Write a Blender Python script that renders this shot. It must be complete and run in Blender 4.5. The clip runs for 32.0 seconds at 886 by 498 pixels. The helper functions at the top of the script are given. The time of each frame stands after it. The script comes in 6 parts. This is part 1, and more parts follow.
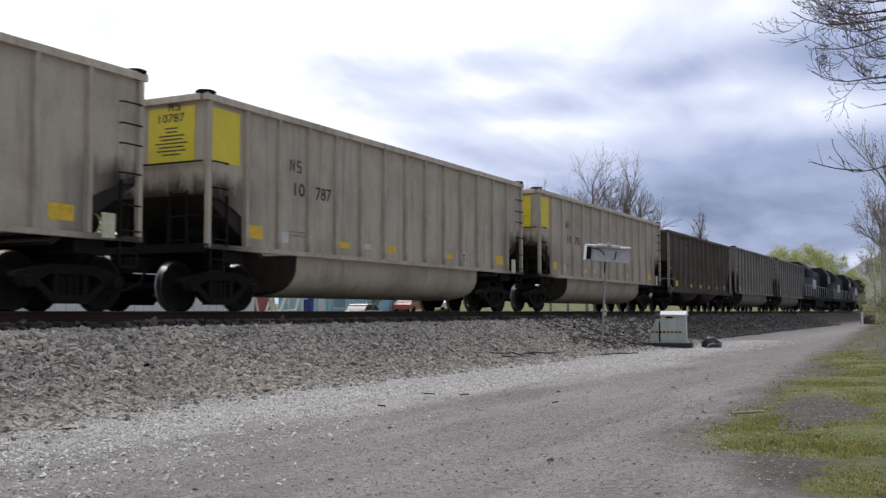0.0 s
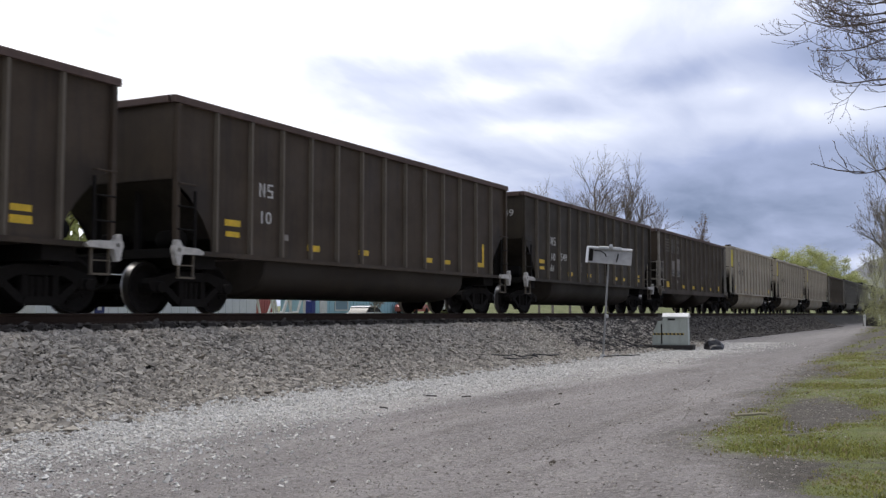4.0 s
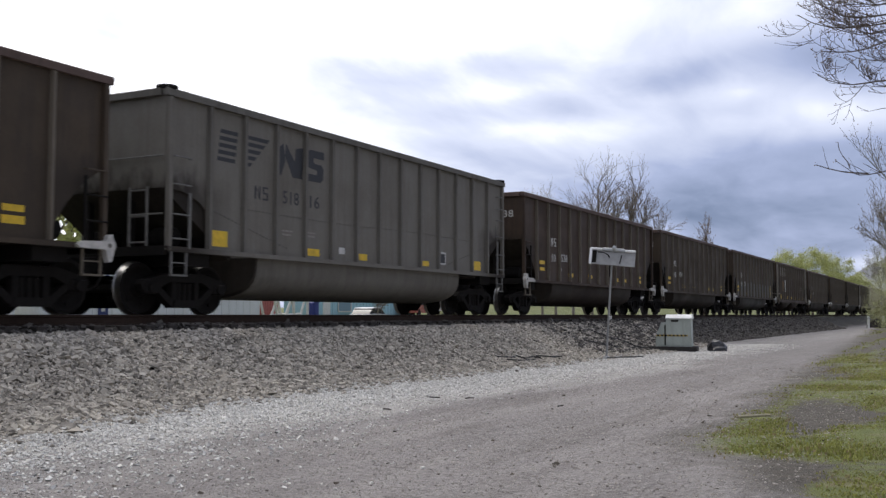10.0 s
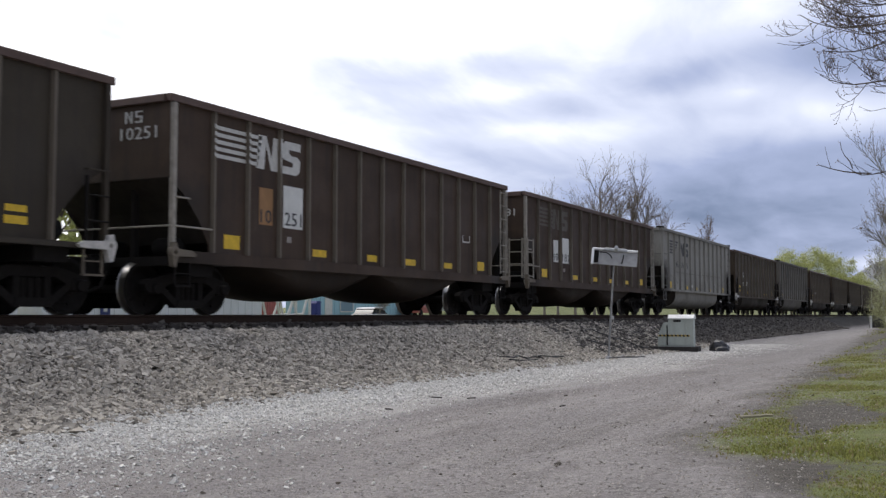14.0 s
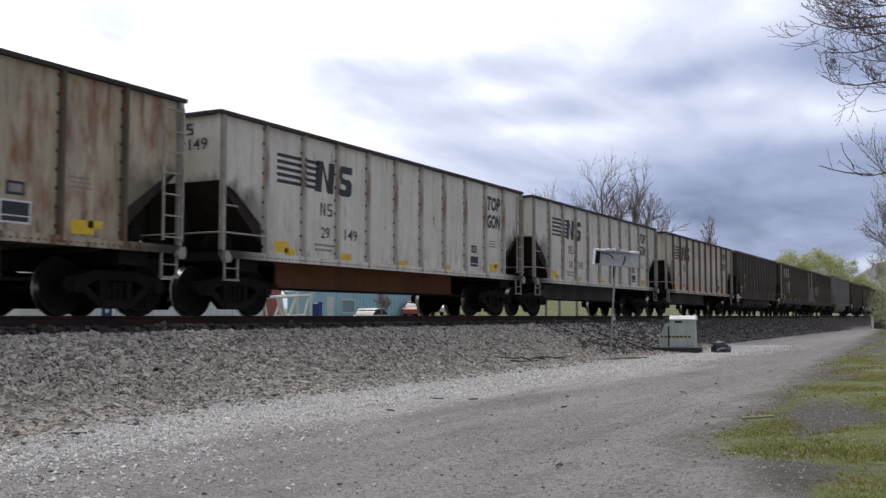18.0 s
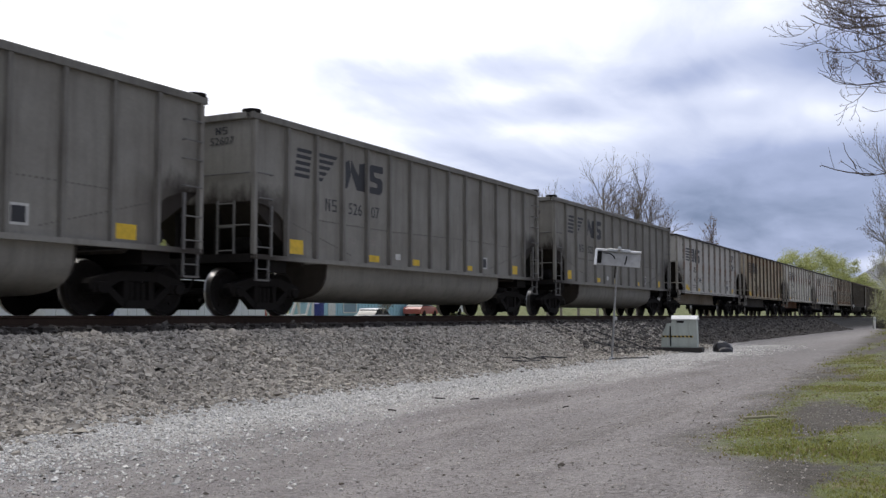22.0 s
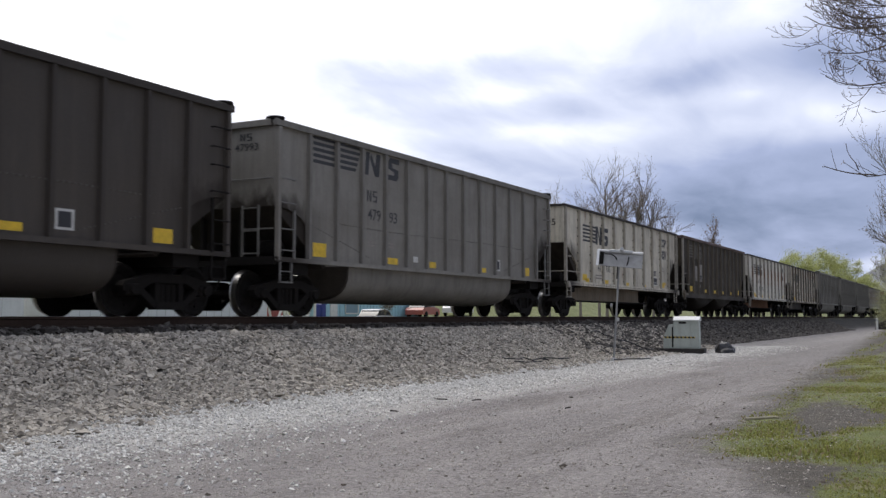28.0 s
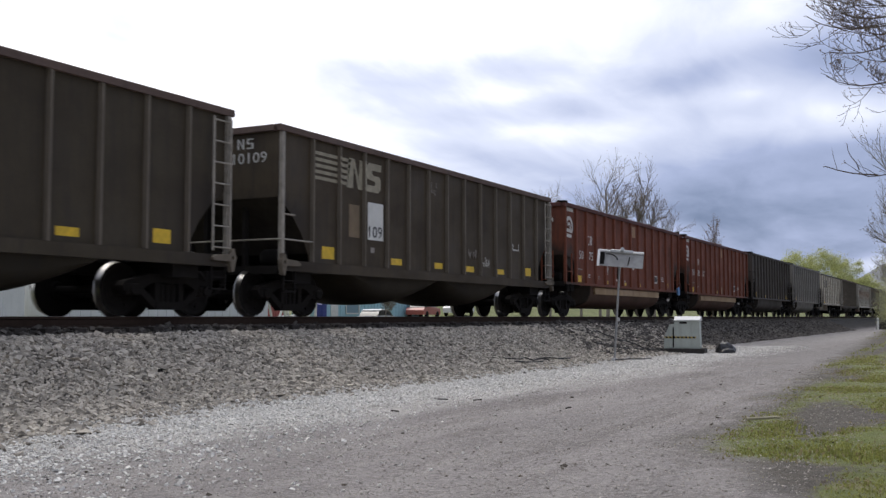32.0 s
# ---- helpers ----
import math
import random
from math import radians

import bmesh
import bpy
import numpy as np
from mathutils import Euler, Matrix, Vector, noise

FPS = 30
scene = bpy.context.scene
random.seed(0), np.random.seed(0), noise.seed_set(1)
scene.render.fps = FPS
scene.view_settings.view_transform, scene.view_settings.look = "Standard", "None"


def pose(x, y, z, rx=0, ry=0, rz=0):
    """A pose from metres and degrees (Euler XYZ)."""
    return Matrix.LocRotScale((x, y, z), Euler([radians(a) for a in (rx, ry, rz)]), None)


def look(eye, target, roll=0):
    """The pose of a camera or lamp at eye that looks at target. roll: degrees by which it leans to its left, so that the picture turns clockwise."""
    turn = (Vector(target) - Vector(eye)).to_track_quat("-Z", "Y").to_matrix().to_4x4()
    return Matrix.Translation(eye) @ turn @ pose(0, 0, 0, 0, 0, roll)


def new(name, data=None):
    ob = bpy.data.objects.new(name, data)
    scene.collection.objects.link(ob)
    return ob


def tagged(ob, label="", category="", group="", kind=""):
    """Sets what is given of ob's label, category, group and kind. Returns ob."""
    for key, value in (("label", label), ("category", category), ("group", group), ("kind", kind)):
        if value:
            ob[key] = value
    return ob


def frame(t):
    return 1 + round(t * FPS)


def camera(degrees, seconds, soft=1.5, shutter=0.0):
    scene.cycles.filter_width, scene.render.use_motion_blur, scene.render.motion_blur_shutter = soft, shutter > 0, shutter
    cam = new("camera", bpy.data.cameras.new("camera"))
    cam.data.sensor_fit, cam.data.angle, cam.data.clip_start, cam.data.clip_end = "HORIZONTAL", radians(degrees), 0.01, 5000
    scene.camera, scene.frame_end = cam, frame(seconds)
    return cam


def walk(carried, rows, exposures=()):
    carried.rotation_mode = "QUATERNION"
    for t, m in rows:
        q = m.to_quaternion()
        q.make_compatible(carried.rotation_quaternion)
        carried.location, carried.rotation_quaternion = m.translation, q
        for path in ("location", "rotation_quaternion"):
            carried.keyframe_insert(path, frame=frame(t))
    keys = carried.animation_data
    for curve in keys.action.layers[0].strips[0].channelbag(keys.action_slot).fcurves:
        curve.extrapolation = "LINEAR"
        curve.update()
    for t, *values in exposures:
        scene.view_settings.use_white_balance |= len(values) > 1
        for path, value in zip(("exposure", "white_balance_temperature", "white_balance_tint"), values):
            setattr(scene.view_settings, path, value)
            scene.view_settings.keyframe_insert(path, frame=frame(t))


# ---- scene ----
# Plan: x runs along the track in the train's direction, y across it, z up.
# The eye stands at the origin, 1.25 m over the gravel road, level with the rail tops.
EYE_Z = 1.25
RAIL_Z = 1.25
TRACK_Y = 13.6
END = 32.0

cam = camera(47.4, END, soft=1.4, shutter=0.12)


def aim(turn, tilt):
    """Looking turn degrees to the left of the track's direction, tilted up."""
    return pose(0, 0, EYE_Z, 90 + tilt, 0, turn - 90)


walk(cam, [
    (0.0, aim(27.12, 3.53)), (0.6, aim(27.15, 3.60)), (1.2, aim(27.18, 3.63)), (3.0, aim(27.21, 3.63)),
    (6.0, aim(27.30, 3.69)), (9.0, aim(27.39, 3.72)), (12.0, aim(27.47, 3.73)), (14.0, aim(27.53, 3.73)),
    (17.0, aim(27.58, 3.78)), (20.0, aim(27.68, 3.78)), (23.0, aim(27.72, 3.78)), (25.0, aim(27.77, 3.79)),
    (28.0, aim(27.82, 3.83)), (30.0, aim(27.85, 3.84)), (32.0, aim(27.86, 3.83)),
], exposures=[(0.0, 0.05), (0.5, 0.13), (1.0, 0.20), (2.0, 0.13), (3.0, 0.05), (16.0, 0.05), (17.0, -0.03), (18.5, -0.03), (20.0, 0.05), (32.0, 0.05)])

# ---- light ----
SUN_TURN = 62.0      # degrees from +x towards +y
SUN_HEIGHT = 56.0


CLOUDS = ((14.4, 12.9, 5.0, 1.3, -0.26), (7.5, 10.3, 7.5, 1.5, 0.26), (27.2, 13.9, 7.5, 1.6, -0.20), (21.0, 11.6, 6.0, 1.1, -0.16), (10.8, 12.4, 4.0, 1.5, 0.30),
          (7.0, 5.0, 14.0, 2.8, -0.14), (19.5, 10.3, 8.0, 1.2, 0.12), (4.6, 2.7, 1.6, 0.8, 0.30), (7.5, 16.5, 10.0, 2.6, 0.30), (5.0, 11.2, 5.5, 1.7, 0.24))


def make_world():
    world = bpy.data.worlds.new("overcast_sky")
    scene.world = world
    world.use_nodes = True
    nt = world.node_tree
    nt.nodes.clear()
    N, K = nt.nodes.new, nt.links.new
    out, bg = N("ShaderNodeOutputWorld"), N("ShaderNodeBackground")
    sky = N("ShaderNodeTexSky")
    sky.sky_type, sky.sun_disc = "NISHITA", False
    sky.sun_elevation, sky.sun_rotation = radians(SUN_HEIGHT), radians(90 - SUN_TURN)
    dim = N("ShaderNodeVectorMath")
    dim.operation = "SCALE"
    dim.inputs["Scale"].default_value = 0.1
    K(sky.outputs[0], dim.inputs[0])
    tc = N("ShaderNodeTexCoord")
    sep = N("ShaderNodeSeparateXYZ")
    K(tc.outputs["Generated"], sep.inputs[0])

    def math_node(op, a, b=None, clamp=False):
        m = N("ShaderNodeMath")
        m.operation, m.use_clamp = op, clamp
        for s, v in zip(m.inputs, (a, b)):
            if v is None:
                continue
            if isinstance(v, (int, float)):
                s.default_value = v
            else:
                K(v, s)
        return m.outputs[0]

    # clouds lie in a flat layer, so they close up towards the horizon
    up = math_node("ADD", math_node("MAXIMUM", sep.outputs[2], 0.0), 0.16)
    px, py = math_node("DIVIDE", sep.outputs[0], up), math_node("DIVIDE", sep.outputs[1], up)
    layer = N("ShaderNodeCombineXYZ")
    K(px, layer.inputs[0]), K(py, layer.inputs[1])
    shift = N("ShaderNodeMapping")
    shift.inputs["Location"].default_value = (3.1, 0.9, 0.0)
    shift.inputs["Scale"].default_value = (0.6, 1.0, 1.0)
    K(layer.outputs[0], shift.inputs[0])
    big = N("ShaderNodeTexNoise")
    big.inputs["Scale"].default_value, big.inputs["Detail"].default_value, big.inputs["Roughness"].default_value = 1.5, 6.0, 0.52
    big.inputs["Distortion"].default_value = 0.3
    K(shift.outputs[0], big.inputs[0])
    # thin cloud before the hidden sun is far brighter than the bank away from it
    toward = N("ShaderNodeVectorMath")
    toward.operation = "DOT_PRODUCT"
    a, e = radians(72), radians(40)
    toward.inputs[1].default_value = (math.cos(a) * math.cos(e), math.sin(a) * math.cos(e), math.sin(e))
    K(tc.outputs["Generated"], toward.inputs[0])
    glow = N("ShaderNodeMapRange")
    glow.inputs[1].default_value, glow.inputs[2].default_value = 0.46, 0.73
    K(toward.outputs["Value"], glow.inputs[0])
    turn = math_node("MULTIPLY", math_node("ARCTAN2", sep.outputs[1], sep.outputs[0]), 180 / math.pi)
    rise = math_node("MULTIPLY", math_node("ARCSINE", sep.outputs[2]), 180 / math.pi)
    rag = math_node("MULTIPLY", math_node("SUBTRACT", big.outputs[0], 0.5), 1.5)
    cover = math_node("ADD", math_node("ADD", math_node("MULTIPLY", glow.outputs[0], 0.64), 0.34), math_node("MULTIPLY", math_node("SUBTRACT", big.outputs[0], 0.5), 0.95))
    wisp = N("ShaderNodeTexNoise")
    wisp.inputs["Scale"].default_value, wisp.inputs["Detail"].default_value, wisp.inputs["Distortion"].default_value = 5.5, 5.0, 0.5
    K(shift.outputs[0], wisp.inputs[0])
    cover = math_node("ADD", cover, math_node("MULTIPLY", math_node("SUBTRACT", wisp.outputs[0], 0.5), 0.30))
    # the cloud banks and breaks: turn, height, half width, half height in degrees, strength
    for t0, h0, rw, rh, power in CLOUDS:
        du = math_node("DIVIDE", math_node("SUBTRACT", turn, t0), rw)
        dv = math_node("DIVIDE", math_node("SUBTRACT", rise, h0), rh)
        far = math_node("ADD", math_node("SQRT", math_node("ADD", math_node("MULTIPLY", du, du), math_node("MULTIPLY", dv, dv))), rag)
        fade = N("ShaderNodeMapRange")
        fade.interpolation_type = "SMOOTHSTEP"
        fade.inputs[1].default_value, fade.inputs[2].default_value, fade.inputs[3].default_value, fade.inputs[4].default_value = 0.2, 1.25, power, 0.0
        K(far, fade.inputs[0])
        cover = math_node("ADD", cover, fade.outputs[0])
    cover = math_node("ADD", cover, 0.0, clamp=True)
    ramp = N("ShaderNodeValToRGB")
    el = ramp.color_ramp.elements
    el[0].position, el[0].color = 0.0, (0.185, 0.24, 0.385, 1)
    el[1].position, el[1].color = 1.0, (1.35, 1.35, 1.40, 1)
    mid = el.new(0.40)
    mid.color = (0.42, 0.485, 0.71, 1)
    hi = el.new(0.74)
    hi.color = (0.80, 0.85, 1.03, 1)
    K(cover, ramp.inputs[0])
    mix = N("ShaderNodeMix")
    mix.data_type = "RGBA"
    mix.inputs["Factor"].default_value = 0.94
    # away from the hidden sun the cloud is a plainer grey
    back = N("ShaderNodeMapRange")
    back.inputs[1].default_value, back.inputs[2].default_value, back.inputs[3].default_value, back.inputs[4].default_value = 0.75, 0.15, 1.0, 0.62
    ahead = N("ShaderNodeVectorMath")
    ahead.operation = "DOT_PRODUCT"
    ahead.inputs[1].default_value = (0.87, 0.45, 0.2)
    K(tc.outputs["Generated"], ahead.inputs[0])
    K(ahead.outputs["Value"], back.inputs[0])
    plainer = N("ShaderNodeHueSaturation")
    K(back.outputs[0], plainer.inputs["Saturation"])
    K(ramp.outputs[0], plainer.inputs["Color"])
    K(dim.outputs[0], mix.inputs["A"]), K(plainer.outputs[0], mix.inputs["B"])
    K(mix.outputs["Result"], bg.inputs[0])
    bg.inputs["Strength"].default_value = 1.0
    K(bg.outputs[0], out.inputs[0])


make_world()
sun = new("sun", bpy.data.lights.new("sun", "SUN"))
sun.data.energy, sun.data.angle, sun.data.color = 1.9, radians(48), (1.0, 0.94, 0.855)
_a, _e = radians(SUN_TURN), radians(SUN_HEIGHT)
sun.matrix_world = look((50 * math.cos(_a) * math.cos(_e), 50 * math.sin(_a) * math.cos(_e), 50 * math.sin(_e)), (0, 0, 0))


# ---- materials ----
def material(name, rough=0.7, metal=0.0):
    m = bpy.data.materials.new(name)
    m.use_nodes = True
    b = m.node_tree.nodes["Principled BSDF"]
    b.inputs["Roughness"].default_value, b.inputs["Metallic"].default_value = rough, metal
    return m, m.node_tree, b


def noise_tex(nt, vec, scale, detail=4.0, rough=0.55):
    n = nt.nodes.new("ShaderNodeTexNoise")
    n.inputs["Scale"].default_value, n.inputs["Detail"].default_value, n.inputs["Roughness"].default_value = scale, detail, rough
    nt.links.new(vec, n.inputs["Vector"])
    return n.outputs["Fac"]


def spread(nt, fac, lo, hi, a=0.0, b=1.0):
    r = nt.nodes.new("ShaderNodeMapRange")
    for i, v in enumerate((lo, hi, a, b)):
        r.inputs[i + 1].default_value = v
    nt.links.new(fac, r.inputs[0])
    return r.outputs[0]


def blend(nt, fac, a, b, how="MIX"):
    x = nt.nodes.new("ShaderNodeMix")
    x.data_type, x.blend_type = "RGBA", how
    for sock, v in ((x.inputs["Factor"], fac), (x.inputs["A"], a), (x.inputs["B"], b)):
        if isinstance(v, (int, float)):
            sock.default_value = v
        elif isinstance(v, tuple):
            sock.default_value = (*v, 1)
        else:
            nt.links.new(v, sock)
    return x.outputs["Result"]


def bump(nt, bsdf, height, strength=0.3, distance=0.02):
    n = nt.nodes.new("ShaderNodeBump")
    n.inputs["Strength"].default_value, n.inputs["Distance"].default_value = strength, distance
    nt.links.new(height, n.inputs["Height"])
    nt.links.new(n.outputs[0], bsdf.inputs["Normal"])


def place(nt, scale=(1, 1, 1), shift=(0, 0, 0)):
    tc, mp = nt.nodes.new("ShaderNodeTexCoord"), nt.nodes.new("ShaderNodeMapping")
    mp.inputs["Scale"].default_value, mp.inputs["Location"].default_value = scale, shift
    nt.links.new(tc.outputs["Object"], mp.inputs[0])
    return mp.outputs[0]


def paint(name, colour, dirt=(0.06, 0.05, 0.045), grime=0.4, rust=0.0, seed=0.0, rough=0.62, end_dark=None, runs=0.0):
    """Old vehicle paint: blotches, rain streaks, fine speckle and rust."""
    m, nt, b = material(name, rough)
    b.inputs["Specular IOR Level"].default_value = 0.22
    at = (seed * 3.7, seed * 1.3, seed * 2.1)
    big = noise_tex(nt, place(nt, (0.5, 0.5, 0.8), at), 1.2, 5)
    streak = noise_tex(nt, place(nt, (3.6, 3.6, 0.26), at), 1.6, 5, 0.65)
    fine = noise_tex(nt, place(nt, (1, 1, 1), at), 22.0, 3)
    patchy = noise_tex(nt, place(nt, (1.0, 1.0, 0.45), (at[2], at[0], at[1])), 3.2, 7, 0.65)
    c = blend(nt, spread(nt, fine, 0.3, 0.75, 0.0, 0.30), colour, tuple(v * 0.58 for v in colour))
    c = blend(nt, spread(nt, patchy, 0.50, 0.70, 0.0, grime * 0.9), c, tuple(v * 0.45 + w * 0.5 for v, w in zip(colour, dirt)))
    c = blend(nt, spread(nt, patchy, 0.28, 0.42, 0.30, 0.0), c, tuple(min(0.85, v * 1.35 + 0.01) for v in colour))
    c = blend(nt, spread(nt, streak, 0.48, 0.76, 0.0, grime), c, dirt)
    c = blend(nt, spread(nt, big, 0.45, 0.75, 0.0, grime * 0.7), c, dirt)
    if rust:
        spots = noise_tex(nt, place(nt, (3.0, 3.0, 0.8), (at[1], at[2], at[0])), 1.1, 7, 0.68)
        c = blend(nt, spread(nt, spots, 0.62 - 0.25 * rust, 0.72 - 0.12 * rust, 0.0, 0.85), c, (0.20, 0.085, 0.035))
    if runs:   # rust that ran down from the top chord
        hz = nt.nodes.new("ShaderNodeSeparateXYZ")
        nt.links.new(place(nt), hz.inputs[0])
        drip = noise_tex(nt, place(nt, (4.0, 4.0, 0.22), (at[1], at[0], at[2])), 1.5, 6, 0.7)
        drop = nt.nodes.new("ShaderNodeMath")
        drop.operation = "MULTIPLY"
        nt.links.new(spread(nt, drip, 0.54, 0.68, 0.0, runs), drop.inputs[0])
        nt.links.new(spread(nt, hz.outputs[2], 1.7, 3.5, 0.12, 1.0), drop.inputs[1])
        c = blend(nt, drop.outputs[0], c, (0.17, 0.095, 0.05))
        base = noise_tex(nt, place(nt, (5.0, 5.0, 1.6), (at[0], at[2], at[1])), 1.3, 6, 0.7)
        splash = nt.nodes.new("ShaderNodeMath")
        splash.operation = "MULTIPLY"
        nt.links.new(spread(nt, base, 0.52, 0.64, 0.0, runs), splash.inputs[0])
        nt.links.new(spread(nt, hz.outputs[2], 1.2, 2.0, 1.0, 0.0), splash.inputs[1])
        c = blend(nt, splash.outputs[0], c, (0.10, 0.06, 0.038))
    if end_dark:   # darkens towards the car's ends and lower down, with a ragged edge
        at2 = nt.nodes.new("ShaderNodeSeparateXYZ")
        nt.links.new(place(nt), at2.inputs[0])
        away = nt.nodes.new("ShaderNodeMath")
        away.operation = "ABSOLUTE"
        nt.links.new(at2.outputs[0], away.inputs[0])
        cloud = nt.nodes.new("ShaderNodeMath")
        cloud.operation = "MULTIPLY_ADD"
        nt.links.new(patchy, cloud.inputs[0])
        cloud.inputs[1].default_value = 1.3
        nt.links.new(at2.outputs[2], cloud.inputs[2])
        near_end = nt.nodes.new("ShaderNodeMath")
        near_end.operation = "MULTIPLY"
        nt.links.new(spread(nt, away.outputs[0], end_dark[0] - end_dark[2], end_dark[0] - end_dark[3], 0.0, end_dark[1]), near_end.inputs[0])
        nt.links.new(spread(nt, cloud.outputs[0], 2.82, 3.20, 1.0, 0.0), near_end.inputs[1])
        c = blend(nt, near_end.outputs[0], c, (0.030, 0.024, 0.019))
    nt.links.new(c, b.inputs["Base Color"])
    nt.links.new(spread(nt, big, 0.3, 0.7, rough - 0.1, rough + 0.2), b.inputs["Roughness"])
    bump(nt, b, blend(nt, 0.3, streak, fine), 0.25, 0.01)
    return m


def plain(name, colour, rough=0.7, metal=0.0, vary=0.35, scale=14.0, sheen=0.5):
    m, nt, b = material(name, rough, metal)
    b.inputs["Specular IOR Level"].default_value = sheen
    f = noise_tex(nt, place(nt), scale, 5)
    g = noise_tex(nt, place(nt), scale * 0.12, 3)
    c = blend(nt, spread(nt, f, 0.3, 0.75), colour, tuple(v * (1 - vary) for v in colour))
    c = blend(nt, spread(nt, g, 0.35, 0.7, 0, vary), c, tuple(v * 0.7 for v in colour))
    nt.links.new(c, b.inputs["Base Color"])
    bump(nt, b, f, 0.2, 0.005)
    return m


STEEL_DARK = plain("grimy_black_steel", (0.016, 0.0142, 0.013), 0.85, sheen=0.12)
FRAME_DARK = plain("grimy_brown_castings", (0.015, 0.0132, 0.012), 0.9, sheen=0.12)
WHEEL_RIM = plain("worn_wheel_rim", (0.42, 0.41, 0.40), 0.30, 1.0, 0.3)
SLOPE = plain("coal_black_brown_sheet", (0.040, 0.033, 0.027), 0.8, 0, 0.5, 4, 0.2)
TREAD = plain("bright_rolled_steel", (0.55, 0.55, 0.56), 0.28, 1.0, 0.15)
RAIL_SIDE = plain("rusty_rail", (0.048, 0.031, 0.023), 0.9, sheen=0.2)
YELLOW = plain("amber_reflector", (0.80, 0.52, 0.02), 0.5, 0, 0.4, 8)
YELLOW_PANEL = plain("yellow_end_panel", (0.76, 0.62, 0.03), 0.5, 0, 0.15, 4)
WHITE_MARK = plain("faded_white_lettering", (0.62, 0.61, 0.57), 0.6, 0, 0.3, 10)
CREAM_MARK = plain("worn_cream_lettering", (0.37, 0.335, 0.245), 0.7, 0, 0.5, 5)
DIM_MARK = plain("worn_white_lettering", (0.30, 0.27, 0.24), 0.7, 0, 0.45, 6)
BLACK_MARK = plain("faded_black_lettering", (0.025, 0.025, 0.028), 0.6, 0, 0.3, 10)
PATCH_WHITE = plain("chalk_white_patch", (0.70, 0.70, 0.66), 0.6, 0, 0.2, 4)
PATCH_TAN = plain("faded_tan_patch", (0.20, 0.145, 0.085), 0.7, 0, 0.35, 4)
PATCH_ORANGE = plain("faded_orange_patch", (0.34, 0.18, 0.07), 0.7, 0, 0.35, 4)
GREY_METAL = plain("galvanised_steel", (0.50, 0.51, 0.51), 0.45, 0.3, 0.25, 6)
DULL_RUNG = plain("dull_grey_rung_paint", (0.18, 0.173, 0.16), 0.7, 0, 0.5, 7)
FAINT_MARK = plain("almost_gone_lettering", (0.125, 0.108, 0.085), 0.75, 0, 0.5, 5)
WHITE_CAST = plain("chipped_white_casting", (0.60, 0.575, 0.53), 0.65, 0, 0.5, 9)
PALE_STEP = plain("pale_grey_step_paint", (0.38, 0.345, 0.29), 0.7, 0, 0.55, 7)
BOLT = plain("rusty_black_bolt", (0.035, 0.026, 0.02), 0.8)
RIVET = plain("dull_rivet_paint", (0.125, 0.117, 0.102), 0.7)
BARK = plain("grey_brown_bark", (0.16, 0.128, 0.106), 0.9, 0, 0.4, 20)


